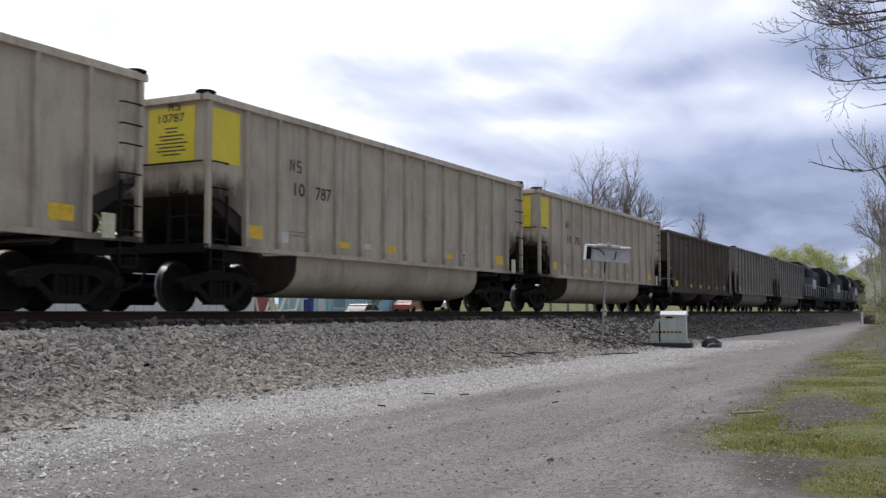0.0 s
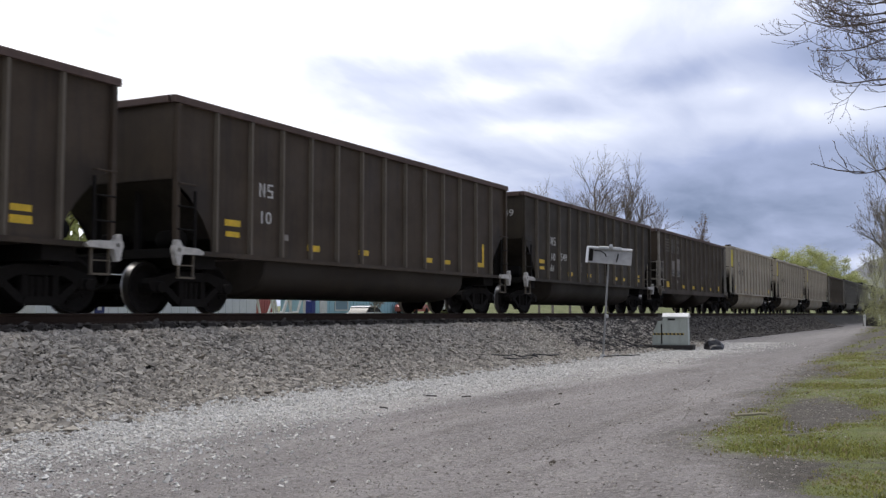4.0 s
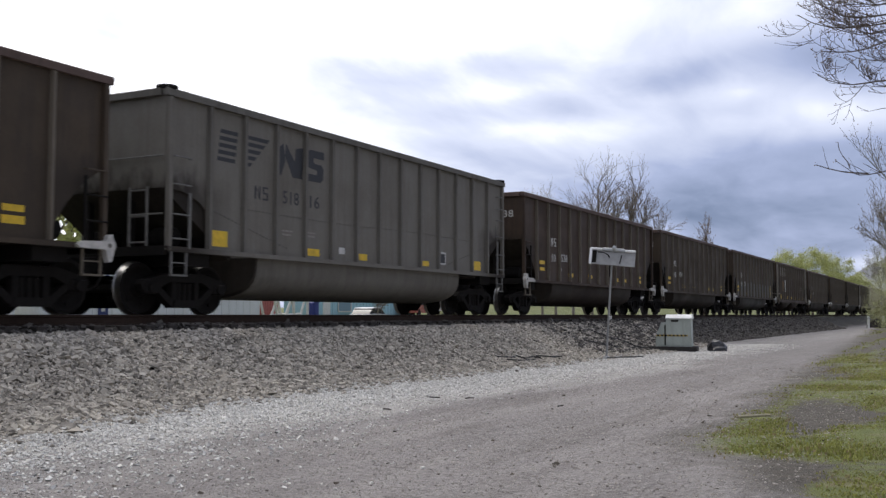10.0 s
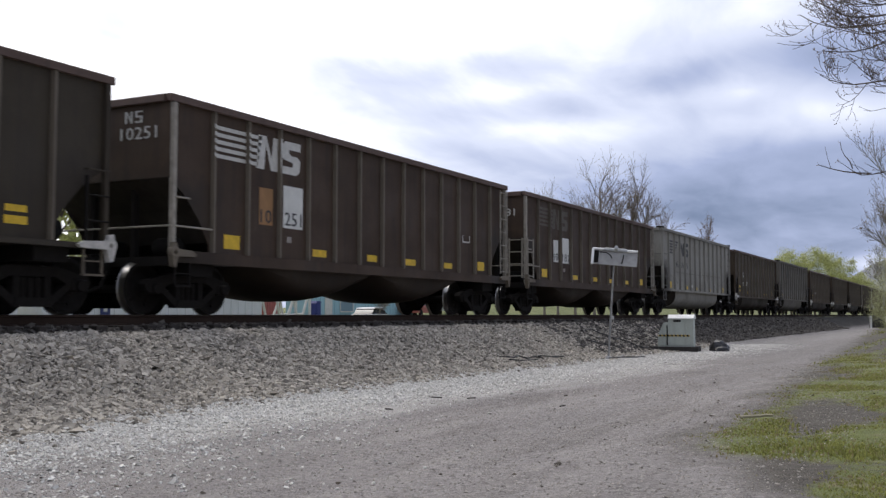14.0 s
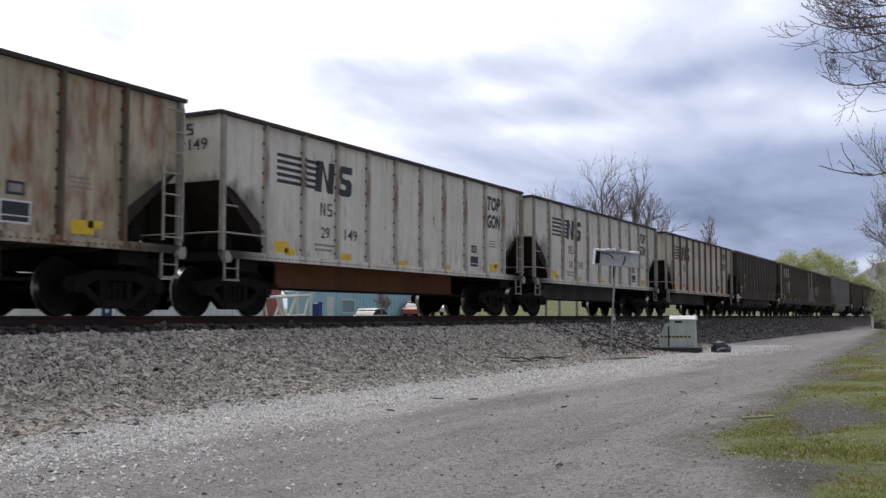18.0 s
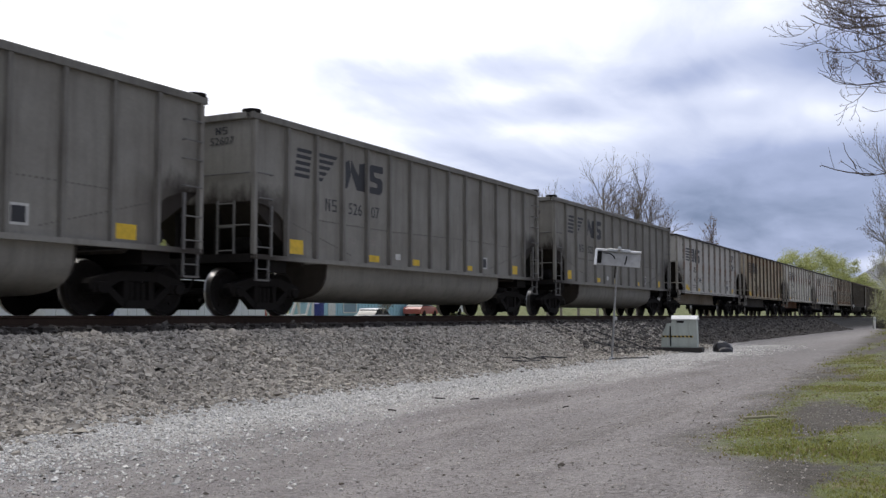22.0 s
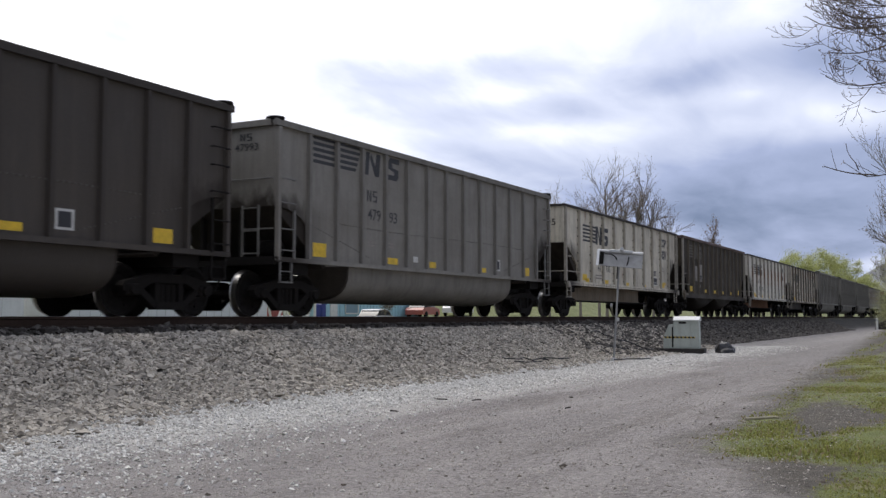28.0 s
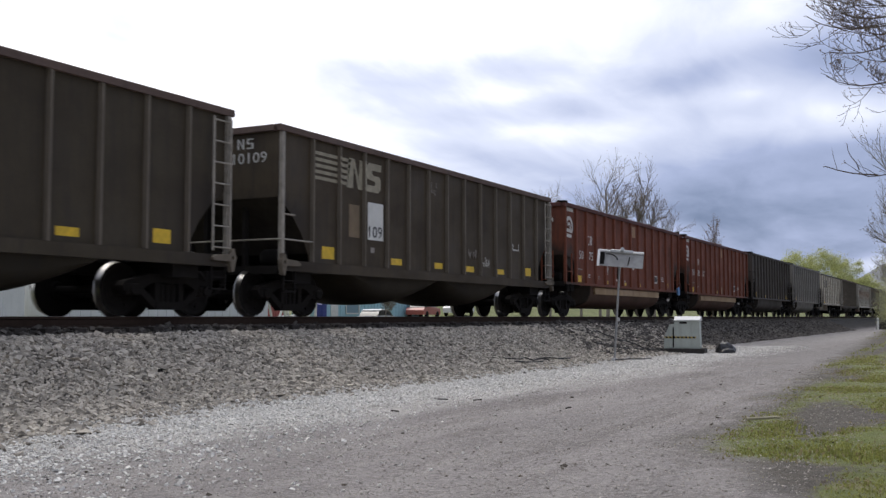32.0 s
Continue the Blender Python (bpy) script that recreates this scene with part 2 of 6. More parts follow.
# ---- mesh building ----
class Geo:
    """Gathers vertices and faces of one mesh."""

    def __init__(self):
        self.v, self.f, self.s = [], [], []
        self.slot = 0

    def add(self, verts, faces):
        o = len(self.v)
        self.v += [tuple(p) for p in verts]
        self.f += [tuple(i + o for i in f) for f in faces]
        self.s += [self.slot] * len(faces)
        return self

    def box(self, x0, x1, y0, y1, z0, z1, c=0.0):
        if c <= 0:
            return self.add([(x0, y0, z0), (x1, y0, z0), (x1, y1, z0), (x0, y1, z0), (x0, y0, z1), (x1, y0, z1), (x1, y1, z1), (x0, y1, z1)],
                            [(0, 3, 2, 1), (4, 5, 6, 7), (0, 1, 5, 4), (1, 2, 6, 5), (2, 3, 7, 6), (3, 0, 4, 7)])
        # chamfered upright and level edges: three stacked rings
        ring = lambda i, z: [(x0 + i + c, y0 + i, z), (x1 - i - c, y0 + i, z), (x1 - i, y0 + i + c, z), (x1 - i, y1 - i - c, z),
                             (x1 - i - c, y1 - i, z), (x0 + i + c, y1 - i, z), (x0 + i, y1 - i - c, z), (x0 + i, y0 + i + c, z)]
        vs = ring(c, z0) + ring(0, z0 + c) + ring(0, z1 - c) + ring(c, z1)
        fs = [tuple(range(7, -1, -1)), tuple(range(24, 32))]
        for k in range(3):
            fs += [(k * 8 + j, k * 8 + (j + 1) % 8, k * 8 + 8 + (j + 1) % 8, k * 8 + 8 + j) for j in range(8)]
        return self.add(vs, fs)

    def prism(self, poly, a, b, axis="y"):
        """A flat outline pushed from a to b along an axis. Outline in (x, z), (x, y) or (y, z)."""
        n = len(poly)
        put = {"y": lambda p, d: (p[0], d, p[1]), "z": lambda p, d: (p[0], p[1], d), "x": lambda p, d: (d, p[0], p[1])}[axis]
        vs = [put(p, a) for p in poly] + [put(p, b) for p in poly]
        return self.add(vs, [tuple(range(n)), tuple(range(2 * n - 1, n - 1, -1))] + [(i, i + n, (i + 1) % n + n, (i + 1) % n) for i in range(n)])

    def rod(self, p0, p1, r0, r1=None, n=6):
        p0, p1 = Vector(p0), Vector(p1)
        r1 = r0 if r1 is None else r1
        d = (p1 - p0).normalized()
        u = d.orthogonal().normalized()
        w = d.cross(u)
        ring = lambda p, r: [p + (u * math.cos(2 * math.pi * k / n) + w * math.sin(2 * math.pi * k / n)) * r for k in range(n)]
        return self.add(ring(p0, r0) + ring(p1, r1), [tuple(range(n - 1, -1, -1)), tuple(range(n, 2 * n))] + [(k, (k + 1) % n, n + (k + 1) % n, n + k) for k in range(n)])

    def path(self, pts, r, n=6):
        """One bent tube through the points."""
        pts = [Vector(p) for p in pts]
        rings, u = [], None
        for k, p in enumerate(pts):
            d = (pts[min(k + 1, len(pts) - 1)] - pts[max(k - 1, 0)]).normalized()
            u = d.orthogonal().normalized() if u is None else (u - d * u.dot(d)).normalized()
            w = d.cross(u)
            rings += [p + (u * math.cos(2 * math.pi * j / n) + w * math.sin(2 * math.pi * j / n)) * r for j in range(n)]
        m = len(pts)
        fs = [(k * n + j, k * n + (j + 1) % n, (k + 1) * n + (j + 1) % n, (k + 1) * n + j) for k in range(m - 1) for j in range(n)]
        return self.add(rings, fs + [tuple(range(n - 1, -1, -1)), tuple(range((m - 1) * n, m * n))])

    def lathe(self, profile, centre, n=24, axis="y", caps=True):
        """profile: (distance along the axis, radius)."""
        cx, cy, cz = centre
        vs = []
        for d, r in profile:
            for k in range(n):
                c, s = r * math.cos(2 * math.pi * k / n), r * math.sin(2 * math.pi * k / n)
                vs.append({"y": (cx + c, cy + d, cz + s), "z": (cx + c, cy + s, cz + d), "x": (cx + d, cy + c, cz + s)}[axis])
        fs = [(i * n + k, i * n + (k + 1) % n, (i + 1) * n + (k + 1) % n, (i + 1) * n + k) for i in range(len(profile) - 1) for k in range(n)]
        if caps:
            fs += [tuple(range(n - 1, -1, -1)), tuple(range((len(profile) - 1) * n, len(profile) * n))]
        return self.add(vs, fs)

    def mesh(self, name, slots=1, smooth=35):
        me = bpy.data.meshes.new(name)
        me.from_pydata(self.v, [], self.f)
        for _ in range(slots):
            me.materials.append(None)
        if slots > 1:
            me.polygons.foreach_set("material_index", self.s)
        bm = bmesh.new()
        bm.from_mesh(me)
        bmesh.ops.recalc_face_normals(bm, faces=bm.faces)
        bm.to_mesh(me)
        bm.free()
        if smooth:
            me.polygons.foreach_set("use_smooth", [True] * len(me.polygons))
            me.set_sharp_from_angle(angle=radians(smooth))
        me.update()
        return me


MADE = {}


def shared(key, build):
    if key not in MADE:
        MADE[key] = build()
    return MADE[key]


def part(name, geo, mats, parent=None, label="", at=None):
    """One mesh object of a thing; geo is a Geo or a ready mesh."""
    mats = mats if isinstance(mats, (list, tuple)) else [mats]
    me = geo.mesh(name, len(mats)) if isinstance(geo, Geo) else geo
    ob = new(name, me)
    for i, m in enumerate(mats):
        ob.material_slots[i].link = "OBJECT"
        ob.material_slots[i].material = m
    if parent is not None:
        ob.parent = parent
    if at is not None:
        ob.matrix_basis = at
    if label:
        ob["label"] = label
    return ob


def lettering(text, width, height, shear=0.0, bold=0.0):
    """A thin mesh of built-in type of that size, its foot on z = 0 and its middle on x = 0, facing -y."""
    def build():
        cu = bpy.data.curves.new("lettering", "FONT")
        cu.body, cu.size, cu.extrude, cu.align_x, cu.shear, cu.offset, cu.resolution_u = text, 1.0, 0.0015, "CENTER", shear, bold, 2
        tmp = new("lettering", cu)
        me = bpy.data.meshes.new_from_object(tmp.evaluated_get(bpy.context.evaluated_depsgraph_get()))
        bpy.data.objects.remove(tmp)
        xs, ys = [v.co.x for v in me.vertices], [v.co.y for v in me.vertices]
        fit = Matrix.Diagonal((width / (max(xs) - min(xs)), height / (max(ys) - min(ys)), 1, 1)) @ Matrix.Translation((-(max(xs) + min(xs)) / 2, -min(ys), 0))
        me.transform(Matrix.Rotation(radians(90), 4, "X") @ fit)
        me.materials.clear()
        me.materials.append(None)
        return me
    return shared(("text", text, width, height, shear, bold), build)


def empty(name):
    return new(name)


# ---- ground ----
# the land across the track: verge, road, foot of the bank, shoulder, far side
PROFILE_Y = (-400, -30, -6, 1.0, 3.5, 8.9, 9.8, 10.25, 11.7, 12.15, 12.32, 12.5, 14.7, 15.3, 17.6, 20.0, 60, 900)
PROFILE_Z = (6.0, 1.6, 0.45, 0.10, 0.0, 0.0, 0.07, 0.18, 0.87, 0.94, 0.98, 1.045, 1.045, 0.93, 0.30, 0.2, 0.15, 0.3)


def ground_height(x, y):
    """Road, ballast bank and the land behind the track."""
    z = float(np.interp(y, PROFILE_Y, PROFILE_Z))
    if y > 30 and x > 60:   # a grassy bank beyond the yard
        z += (2.3 + 2.6 * min(1.0, max(0.0, (x - 85) / 30))) * max(0.0, 1 - abs(y - 52) / 16) * min(1.0, (x - 60) / 25)
    return z


def unevenness(x, y):
    """Small swells and two worn wheel tracks."""
    return 0.035 * noise.noise((x * 0.7, y * 0.9, 3.1)) + 0.012 * noise.noise((x * 1.5, y * 1.5, 0.7)) - 0.02 * math.exp(-((y - 4.1) / 0.4) ** 2) - 0.02 * math.exp(-((y - 6.0) / 0.4) ** 2)


PATCHES = ((9.6, 1.80, 1.3, 0.46, 0.75), (9.9, 0.85, 1.4, 0.45, 0.9), (16.8, 1.75, 3.0, 0.75, 0.8), (12.7, 1.35, 0.9, 0.45, -0.8), (7.9, 1.40, 0.6, 0.32, -0.7), (26.0, 2.2, 6.0, 1.0, 0.4), (11.6, 2.1, 1.0, 0.35, 0.25), (7.2, 0.75, 0.6, 0.28, 0.6), (7.5, 0.3, 0.9, 0.25, 0.3))


def verge_depth(x, y):
    """How far a place lies inside the grassy verge, in metres."""
    return 1.95 + 0.057 * x - 0.5 * max(0.0, 9.3 - x) - y + 0.35 * noise.noise((x * 0.6, y * 0.9, 2.0)) + 0.18 * noise.noise((x * 2.1, y * 2.4, 5.0))


def turf(x, y):
    """Share of the ground that the grass covers: patches of turf between bare dirt."""
    d = verge_depth(x, y)
    if d < -0.2:
        return 0.0
    u = 1.6 * math.log(max(1.0, x))   # patches grow longer down the road
    v = 0.22 + 0.25 * noise.noise((u * 0.8, y * 1.0, 9.0)) + 0.40 * noise.noise((u * 1.5, y * 1.7, 4.0)) + 0.22 * noise.noise((u * 3.0, y * 3.5, 1.0))
    for px, py, along, across, power in PATCHES:
        a = ((x - px) * 0.985 + (y - py) * 0.17) / along
        b = ((y - py) * 0.985 - (x - px) * 0.17) / across
        v += power * math.exp(-(a * a + b * b))
    return max(0.0, min(1.0, v)) * min(1.0, max(0.0, (d + 0.2) / 0.6))


def make_ground():
    xs = np.unique(np.concatenate([np.linspace(-2600, -40, 14), np.linspace(-40, 0, 12), np.linspace(0, 40, 241), np.linspace(40, 140, 101), np.linspace(140, 3000, 20)]))
    ys = np.unique(np.concatenate([np.linspace(-1600, -40, 10), np.linspace(-40, -6, 14), np.linspace(-6, 16, 221), np.linspace(16, 60, 23), np.linspace(60, 2600, 16)]))
    verts, faces = [], []
    for x in xs:
        for y in ys:
            z = ground_height(x, y)
            if -6 < y < 12.3:
                z += unevenness(x, y)
            verts.append((x, y, z))
    m = len(ys)
    for i in range(len(xs) - 1):
        for j in range(m - 1):
            faces.append((i * m + j, (i + 1) * m + j, (i + 1) * m + j + 1, i * m + j + 1))
    me = bpy.data.meshes.new("ground")
    me.from_pydata(verts, [], faces)
    me.polygons.foreach_set("use_smooth", [True] * len(faces))
    for name, f in (("turf", turf), ("verge", verge_depth)):
        at = me.attributes.new(name, "FLOAT", "POINT")
        at.data.foreach_set("value", [f(x, y) if y < 12 else 0.0 for x, y, z in verts])
    me.materials.append(ground_material())
    return tagged(new("ground", me), "gravel road, pale limestone strip, stone ballast bank and rough grass", "ground", kind="structure")


def ground_material():
    m, nt, b = material("gravel_and_grass", 0.95)
    N, K = nt.nodes.new, nt.links.new
    p = place(nt)
    sep = N("ShaderNodeSeparateXYZ")
    K(p, sep.inputs[0])
    wob = noise_tex(nt, p, 0.55, 4)
    wob2 = noise_tex(nt, place(nt, (0.25, 1.0, 1.0)), 0.9, 5)
    fine = noise_tex(nt, p, 55.0, 5, 0.75)
    mid = noise_tex(nt, p, 9.0, 4, 0.6)
    pebble = N("ShaderNodeTexVoronoi")
    pebble.inputs["Scale"].default_value = 26.0
    K(p, pebble.inputs["Vector"])

    def mth(op, a, c, clamp=False):
        q = N("ShaderNodeMath")
        q.operation, q.use_clamp = op, clamp
        for s, v in zip(q.inputs, (a, c)):
            if isinstance(v, (int, float)):
                s.default_value = v
            else:
                K(v, s)
        return q.outputs[0]

    x, y = sep.outputs[0], sep.outputs[1]
    yw = mth("ADD", y, mth("MULTIPLY", mth("SUBTRACT", wob, 0.5), 2.4))
    road = blend(nt, spread(nt, wob2, 0.38, 0.66), (0.218, 0.200, 0.196), (0.345, 0.318, 0.311))
    road = blend(nt, spread(nt, fine, 0.42, 0.62, 0.0, 0.5), road, (0.16, 0.146, 0.136))
    road = blend(nt, spread(nt, pebble.outputs["Distance"], 0.0, 0.34, 0.75, 0.0), road, (0.40, 0.38, 0.37))
    # wheel tracks and old puddles in the road
    road = blend(nt, spread(nt, noise_tex(nt, place(nt, (0.16, 0.8, 1.0)), 1.6, 6, 0.62), 0.50, 0.66, 0.0, 0.65), road, (0.16, 0.143, 0.134))
    road = blend(nt, spread(nt, noise_tex(nt, place(nt, (0.05, 1.0, 1.0), (3.0, 0.4, 0.0)), 2.2, 5, 0.6), 0.46, 0.66, 0.0, 0.40), road, (0.38, 0.352, 0.335))
    road = blend(nt, spread(nt, noise_tex(nt, p, 2.6, 5, 0.65), 0.50, 0.72, 0.0, 0.4), road, (0.36, 0.333, 0.315))
    # further down the road the dirt blends to a darker grey
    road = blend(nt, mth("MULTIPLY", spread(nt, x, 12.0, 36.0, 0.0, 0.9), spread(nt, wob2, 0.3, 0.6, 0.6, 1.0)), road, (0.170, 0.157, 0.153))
    chip = N("ShaderNodeTexVoronoi")
    chip.inputs["Scale"].default_value = 32.0
    K(p, chip.inputs["Vector"])
    shade = N("ShaderNodeSeparateColor")
    K(chip.outputs["Color"], shade.inputs[0])
    road = blend(nt, spread(nt, shade.outputs[0], 0.65, 1.0, 0.0, 0.5), road, (0.44, 0.41, 0.385))
    road = blend(nt, spread(nt, shade.outputs[1], 0.70, 1.0, 0.0, 0.6), road, (0.09, 0.082, 0.076))
    lime = blend(nt, spread(nt, fine, 0.3, 0.7), (0.86, 0.835, 0.785), (0.54, 0.52, 0.485))
    # pale stone dust in a band that drifts nearer to the eye down the road
    band = mth("ADD", mth("ADD", y, mth("MULTIPLY", mth("SUBTRACT", wob2, 0.5), 2.6)), mth("MULTIPLY", x, 0.025))
    strip = mth("MULTIPLY", mth("MULTIPLY", mth("MULTIPLY", spread(nt, band, 6.5, 8.0, 0.0, 1.0), spread(nt, band, 10.4, 11.2, 1.0, 0.4)), spread(nt, mid, 0.30, 0.62, 0.6, 1.0)), spread(nt, x, 20.0, 40.0, 1.0, 0.15), True)
    strip = mth("MAXIMUM", strip, mth("MULTIPLY", mth("MULTIPLY", spread(nt, x, 6.0, 11.0, 0.42, 0.0), spread(nt, yw, 5.2, 7.0)), spread(nt, mid, 0.30, 0.62, 0.45, 1.0)))
    strip = mth("MULTIPLY", strip, spread(nt, noise_tex(nt, place(nt, (0.10, 1.3, 1.0), (0.6, 2.2, 0.0)), 1.5, 5, 0.6), 0.40, 0.58, 0.58, 1.0))
    c = blend(nt, strip, road, lime)
    # ground under the stones is coloured dark for the shade in their gaps
    bal = blend(nt, spread(nt, mid, 0.3, 0.7), (0.06, 0.054, 0.046), (0.025, 0.022, 0.018))
    c = blend(nt, spread(nt, mth("ADD", y, mth("MULTIPLY", mth("SUBTRACT", wob, 0.5), 1.6)), 9.6, 10.4), c, bal)
    dirt = blend(nt, spread(nt, mid, 0.3, 0.7), (0.125, 0.11, 0.09), (0.05, 0.045, 0.038))
    # the verge: dark dirt, turf in patches, straw and litter
    va, ta = N("ShaderNodeAttribute"), N("ShaderNodeAttribute")
    va.attribute_name, ta.attribute_name = "verge", "turf"
    ragged = noise_tex(nt, p, 3.2, 7, 0.7)
    verge = spread(nt, mth("ADD", va.outputs["Fac"], mth("MULTIPLY", mth("SUBTRACT", ragged, 0.5), 1.3)), -0.35, 0.45)
    tuft = noise_tex(nt, place(nt, (0.6, 1.0, 1.0)), 7.0, 7, 0.72)
    green = blend(nt, spread(nt, tuft, 0.30, 0.70), (0.100, 0.122, 0.030), (0.178, 0.208, 0.058))
    green = blend(nt, spread(nt, fine, 0.45, 0.70, 0.0, 0.7), green, (0.085, 0.090, 0.032))
    green = blend(nt, spread(nt, noise_tex(nt, p, 1.7, 5, 0.6), 0.52, 0.66, 0.0, 0.6), green, (0.21, 0.185, 0.10))
    verge_c = blend(nt, spread(nt, mth("ADD", ta.outputs["Fac"], mth("MULTIPLY", mth("SUBTRACT", ragged, 0.5), 1.6)), 0.25, 0.62), dirt, green)
    verge_c = blend(nt, spread(nt, noise_tex(nt, p, 18.0, 5, 0.7), 0.56, 0.70, 0.0, 0.5), verge_c, (0.19, 0.165, 0.12))
    c = blend(nt, verge, c, verge_c)
    back = spread(nt, y, 17.5, 21.0)
    field = blend(nt, spread(nt, noise_tex(nt, p, 0.9, 6, 0.7), 0.4, 0.6), (0.105, 0.125, 0.042), (0.165, 0.175, 0.07))
    c = blend(nt, back, c, field)
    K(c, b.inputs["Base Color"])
    bump(nt, b, blend(nt, 0.4, fine, mid), 1.0, 0.04)
    return m


make_ground()


def rock_cloud(name, count, where, size, mat, label, category, seed, flat=0.8):
    """Loose broken stones as one mass; where(rng, n) gives x and y."""
    rng = np.random.default_rng(seed)
    x, y = where(rng, count)
    z = np.interp(y, PROFILE_Y, PROFILE_Z)
    z = z + np.array([unevenness(a, b) for a, b in zip(x, y)])
    base = np.array([(-1, -1, -.6), (1, -1, -.6), (1, 1, -.6), (-1, 1, -.6), (-.7, -.7, .6), (.7, -.7, .6), (.7, .7, .6), (-.7, .7, .6)], float) * 0.5
    quads = np.array([(0, 3, 2, 1), (4, 5, 6, 7), (0, 1, 5, 4), (1, 2, 6, 5), (2, 3, 7, 6), (3, 0, 4, 7)])
    n = len(x)
    s = rng.uniform(size[0], size[1], n) * (1 + 0.6 * (rng.random(n) > 0.93))
    v = np.repeat(base[None], n, 0) * (1 + rng.uniform(-0.55, 0.55, (n, 8, 3)))
    v *= (s[:, None] * rng.uniform(0.6, 1.35, (n, 3)) * np.array([1.0, 1.0, flat]))[:, None, :]
    ang = rng.uniform(-0.6, 0.6, (n, 2))
    yaw = rng.uniform(0, 6.283, n)
    for a, (i, j) in ((ang[:, 0], (1, 2)), (ang[:, 1], (0, 2)), (yaw, (0, 1))):
        ca, sa = np.cos(a)[:, None], np.sin(a)[:, None]
        vi, vj = v[:, :, i].copy(), v[:, :, j].copy()
        v[:, :, i], v[:, :, j] = ca * vi - sa * vj, sa * vi + ca * vj
    v += np.stack([x, y, z + s * 0.22], -1)[:, None, :]
    f = (quads[None] + (np.arange(n) * 8)[:, None, None]).reshape(-1, 4)
    me = bpy.data.meshes.new(name)
    me.vertices.add(n * 8)
    me.vertices.foreach_set("co", v.reshape(-1))
    me.loops.add(len(f) * 4)
    me.loops.foreach_set("vertex_index", f.reshape(-1))
    me.polygons.add(len(f))
    me.polygons.foreach_set("loop_start", np.arange(len(f)) * 4)
    me.polygons.foreach_set("use_smooth", np.zeros(len(f), bool))
    me.update(calc_edges=True)
    me.validate()
    me.materials.append(mat)
    return tagged(new(name, me), label, category, kind="stuff")


def stone_material(name, dark, light):
    m, nt, b = material(name, 0.92)
    g = nt.nodes.new("ShaderNodeNewGeometry")
    r = nt.nodes.new("ShaderNodeValToRGB")
    r.color_ramp.elements[0].color, r.color_ramp.elements[1].color = (*dark, 1), (*light, 1)
    half = r.color_ramp.elements.new(0.26)
    half.color = (*(a * 0.62 + b * 0.38 for a, b in zip(dark, light)), 1)
    nt.links.new(g.outputs["Random Per Island"], r.inputs[0])
    f = noise_tex(nt, place(nt), 30.0, 4)
    nt.links.new(blend(nt, spread(nt, f, 0.35, 0.7, 0, 0.6), r.outputs[0], tuple(v * 0.5 for v in light)), b.inputs["Base Color"])
    bump(nt, b, f, 0.4, 0.01)
    return m


def toe(rng, x):
    """The ragged foot of the bank, spilling furthest close by."""
    return 9.95 - 0.012 * x - 1.5 * np.clip((11.5 - x) / 5, 0, 1) * rng.random(len(x)) - 1.0 * rng.random(len(x)) ** 4


def bank_near(rng, n):
    x = 5.4 + 36 * rng.random(n) ** 1.4
    low = toe(rng, x)
    return x, low + (12.22 - low) * rng.random(n)


def bank_far(rng, n):
    return 29.0 + 67 * rng.random(n) ** 0.85, rng.uniform(9.5, 12.5, n)


def track_bed(rng, n):
    return 4.0 + 50 * rng.random(n) ** 1.3, rng.uniform(12.25, 14.0, n)


def strip_near(rng, n):
    x = 4.0 + 40 * rng.random(n) ** 1.6
    return x, np.clip(8.75 - 0.02 * x + rng.normal(0, 1, n) * (0.75 + 0.7 * np.clip((12 - x) / 5, 0, 1)), 4.0, 10.5)


def road_loose(rng, n):
    return 5.0 + 24 * rng.random(n) ** 1.6, rng.uniform(1.0, 8.4, n)


def road_litter(rng, n):
    return 5.0 + 30 * rng.random(n) ** 1.4, 7.2 - 7.4 * rng.random(n) ** 0.8


BALLAST = stone_material("broken_ballast_stone", (0.095, 0.085, 0.070), (0.69, 0.625, 0.525))
LIMESTONE = stone_material("pale_limestone_chips", (0.46, 0.44, 0.40), (0.90, 0.875, 0.82))
GRIT = stone_material("grey_road_grit", (0.15, 0.134, 0.120), (0.56, 0.51, 0.46))
LITTER = stone_material("dead_leaf_litter", (0.022, 0.019, 0.016), (0.12, 0.095, 0.07))
# darker than the near ballast: dirt, plus shade put into the colour
SHADE_STONE = stone_material("sooty_shade_dark_stone", (0.025, 0.022, 0.02), (0.165, 0.148, 0.13))
rock_cloud("ballast", 66000, bank_near, (0.034, 0.076), BALLAST, "grey-brown broken stone ballast on the track bank", "ballast", 1, 0.75)
rock_cloud("ballast", 16000, bank_far, (0.07, 0.12), SHADE_STONE, "dirty stone ballast on the far bank, darkened for shade", "ballast", 2, 0.75)
rock_cloud("ballast", 12000, track_bed, (0.04, 0.08), SHADE_STONE, "sooty stone ballast between the sleepers, darkened for the train's shade", "ballast", 12, 0.75)
rock_cloud("limestone_gravel", 46000, strip_near, (0.012, 0.034), LIMESTONE, "pale limestone chips along the foot of the bank", "gravel", 3)
rock_cloud("road_grit", 26000, road_loose, (0.004, 0.015), GRIT, "loose grey grit scattered over the dirt road", "gravel", 4)
rock_cloud("leaf_litter", 260, road_litter, (0.012, 0.036), LITTER, "dark dead leaves and twig bits on the road", "leaf litter", 8, 0.25)


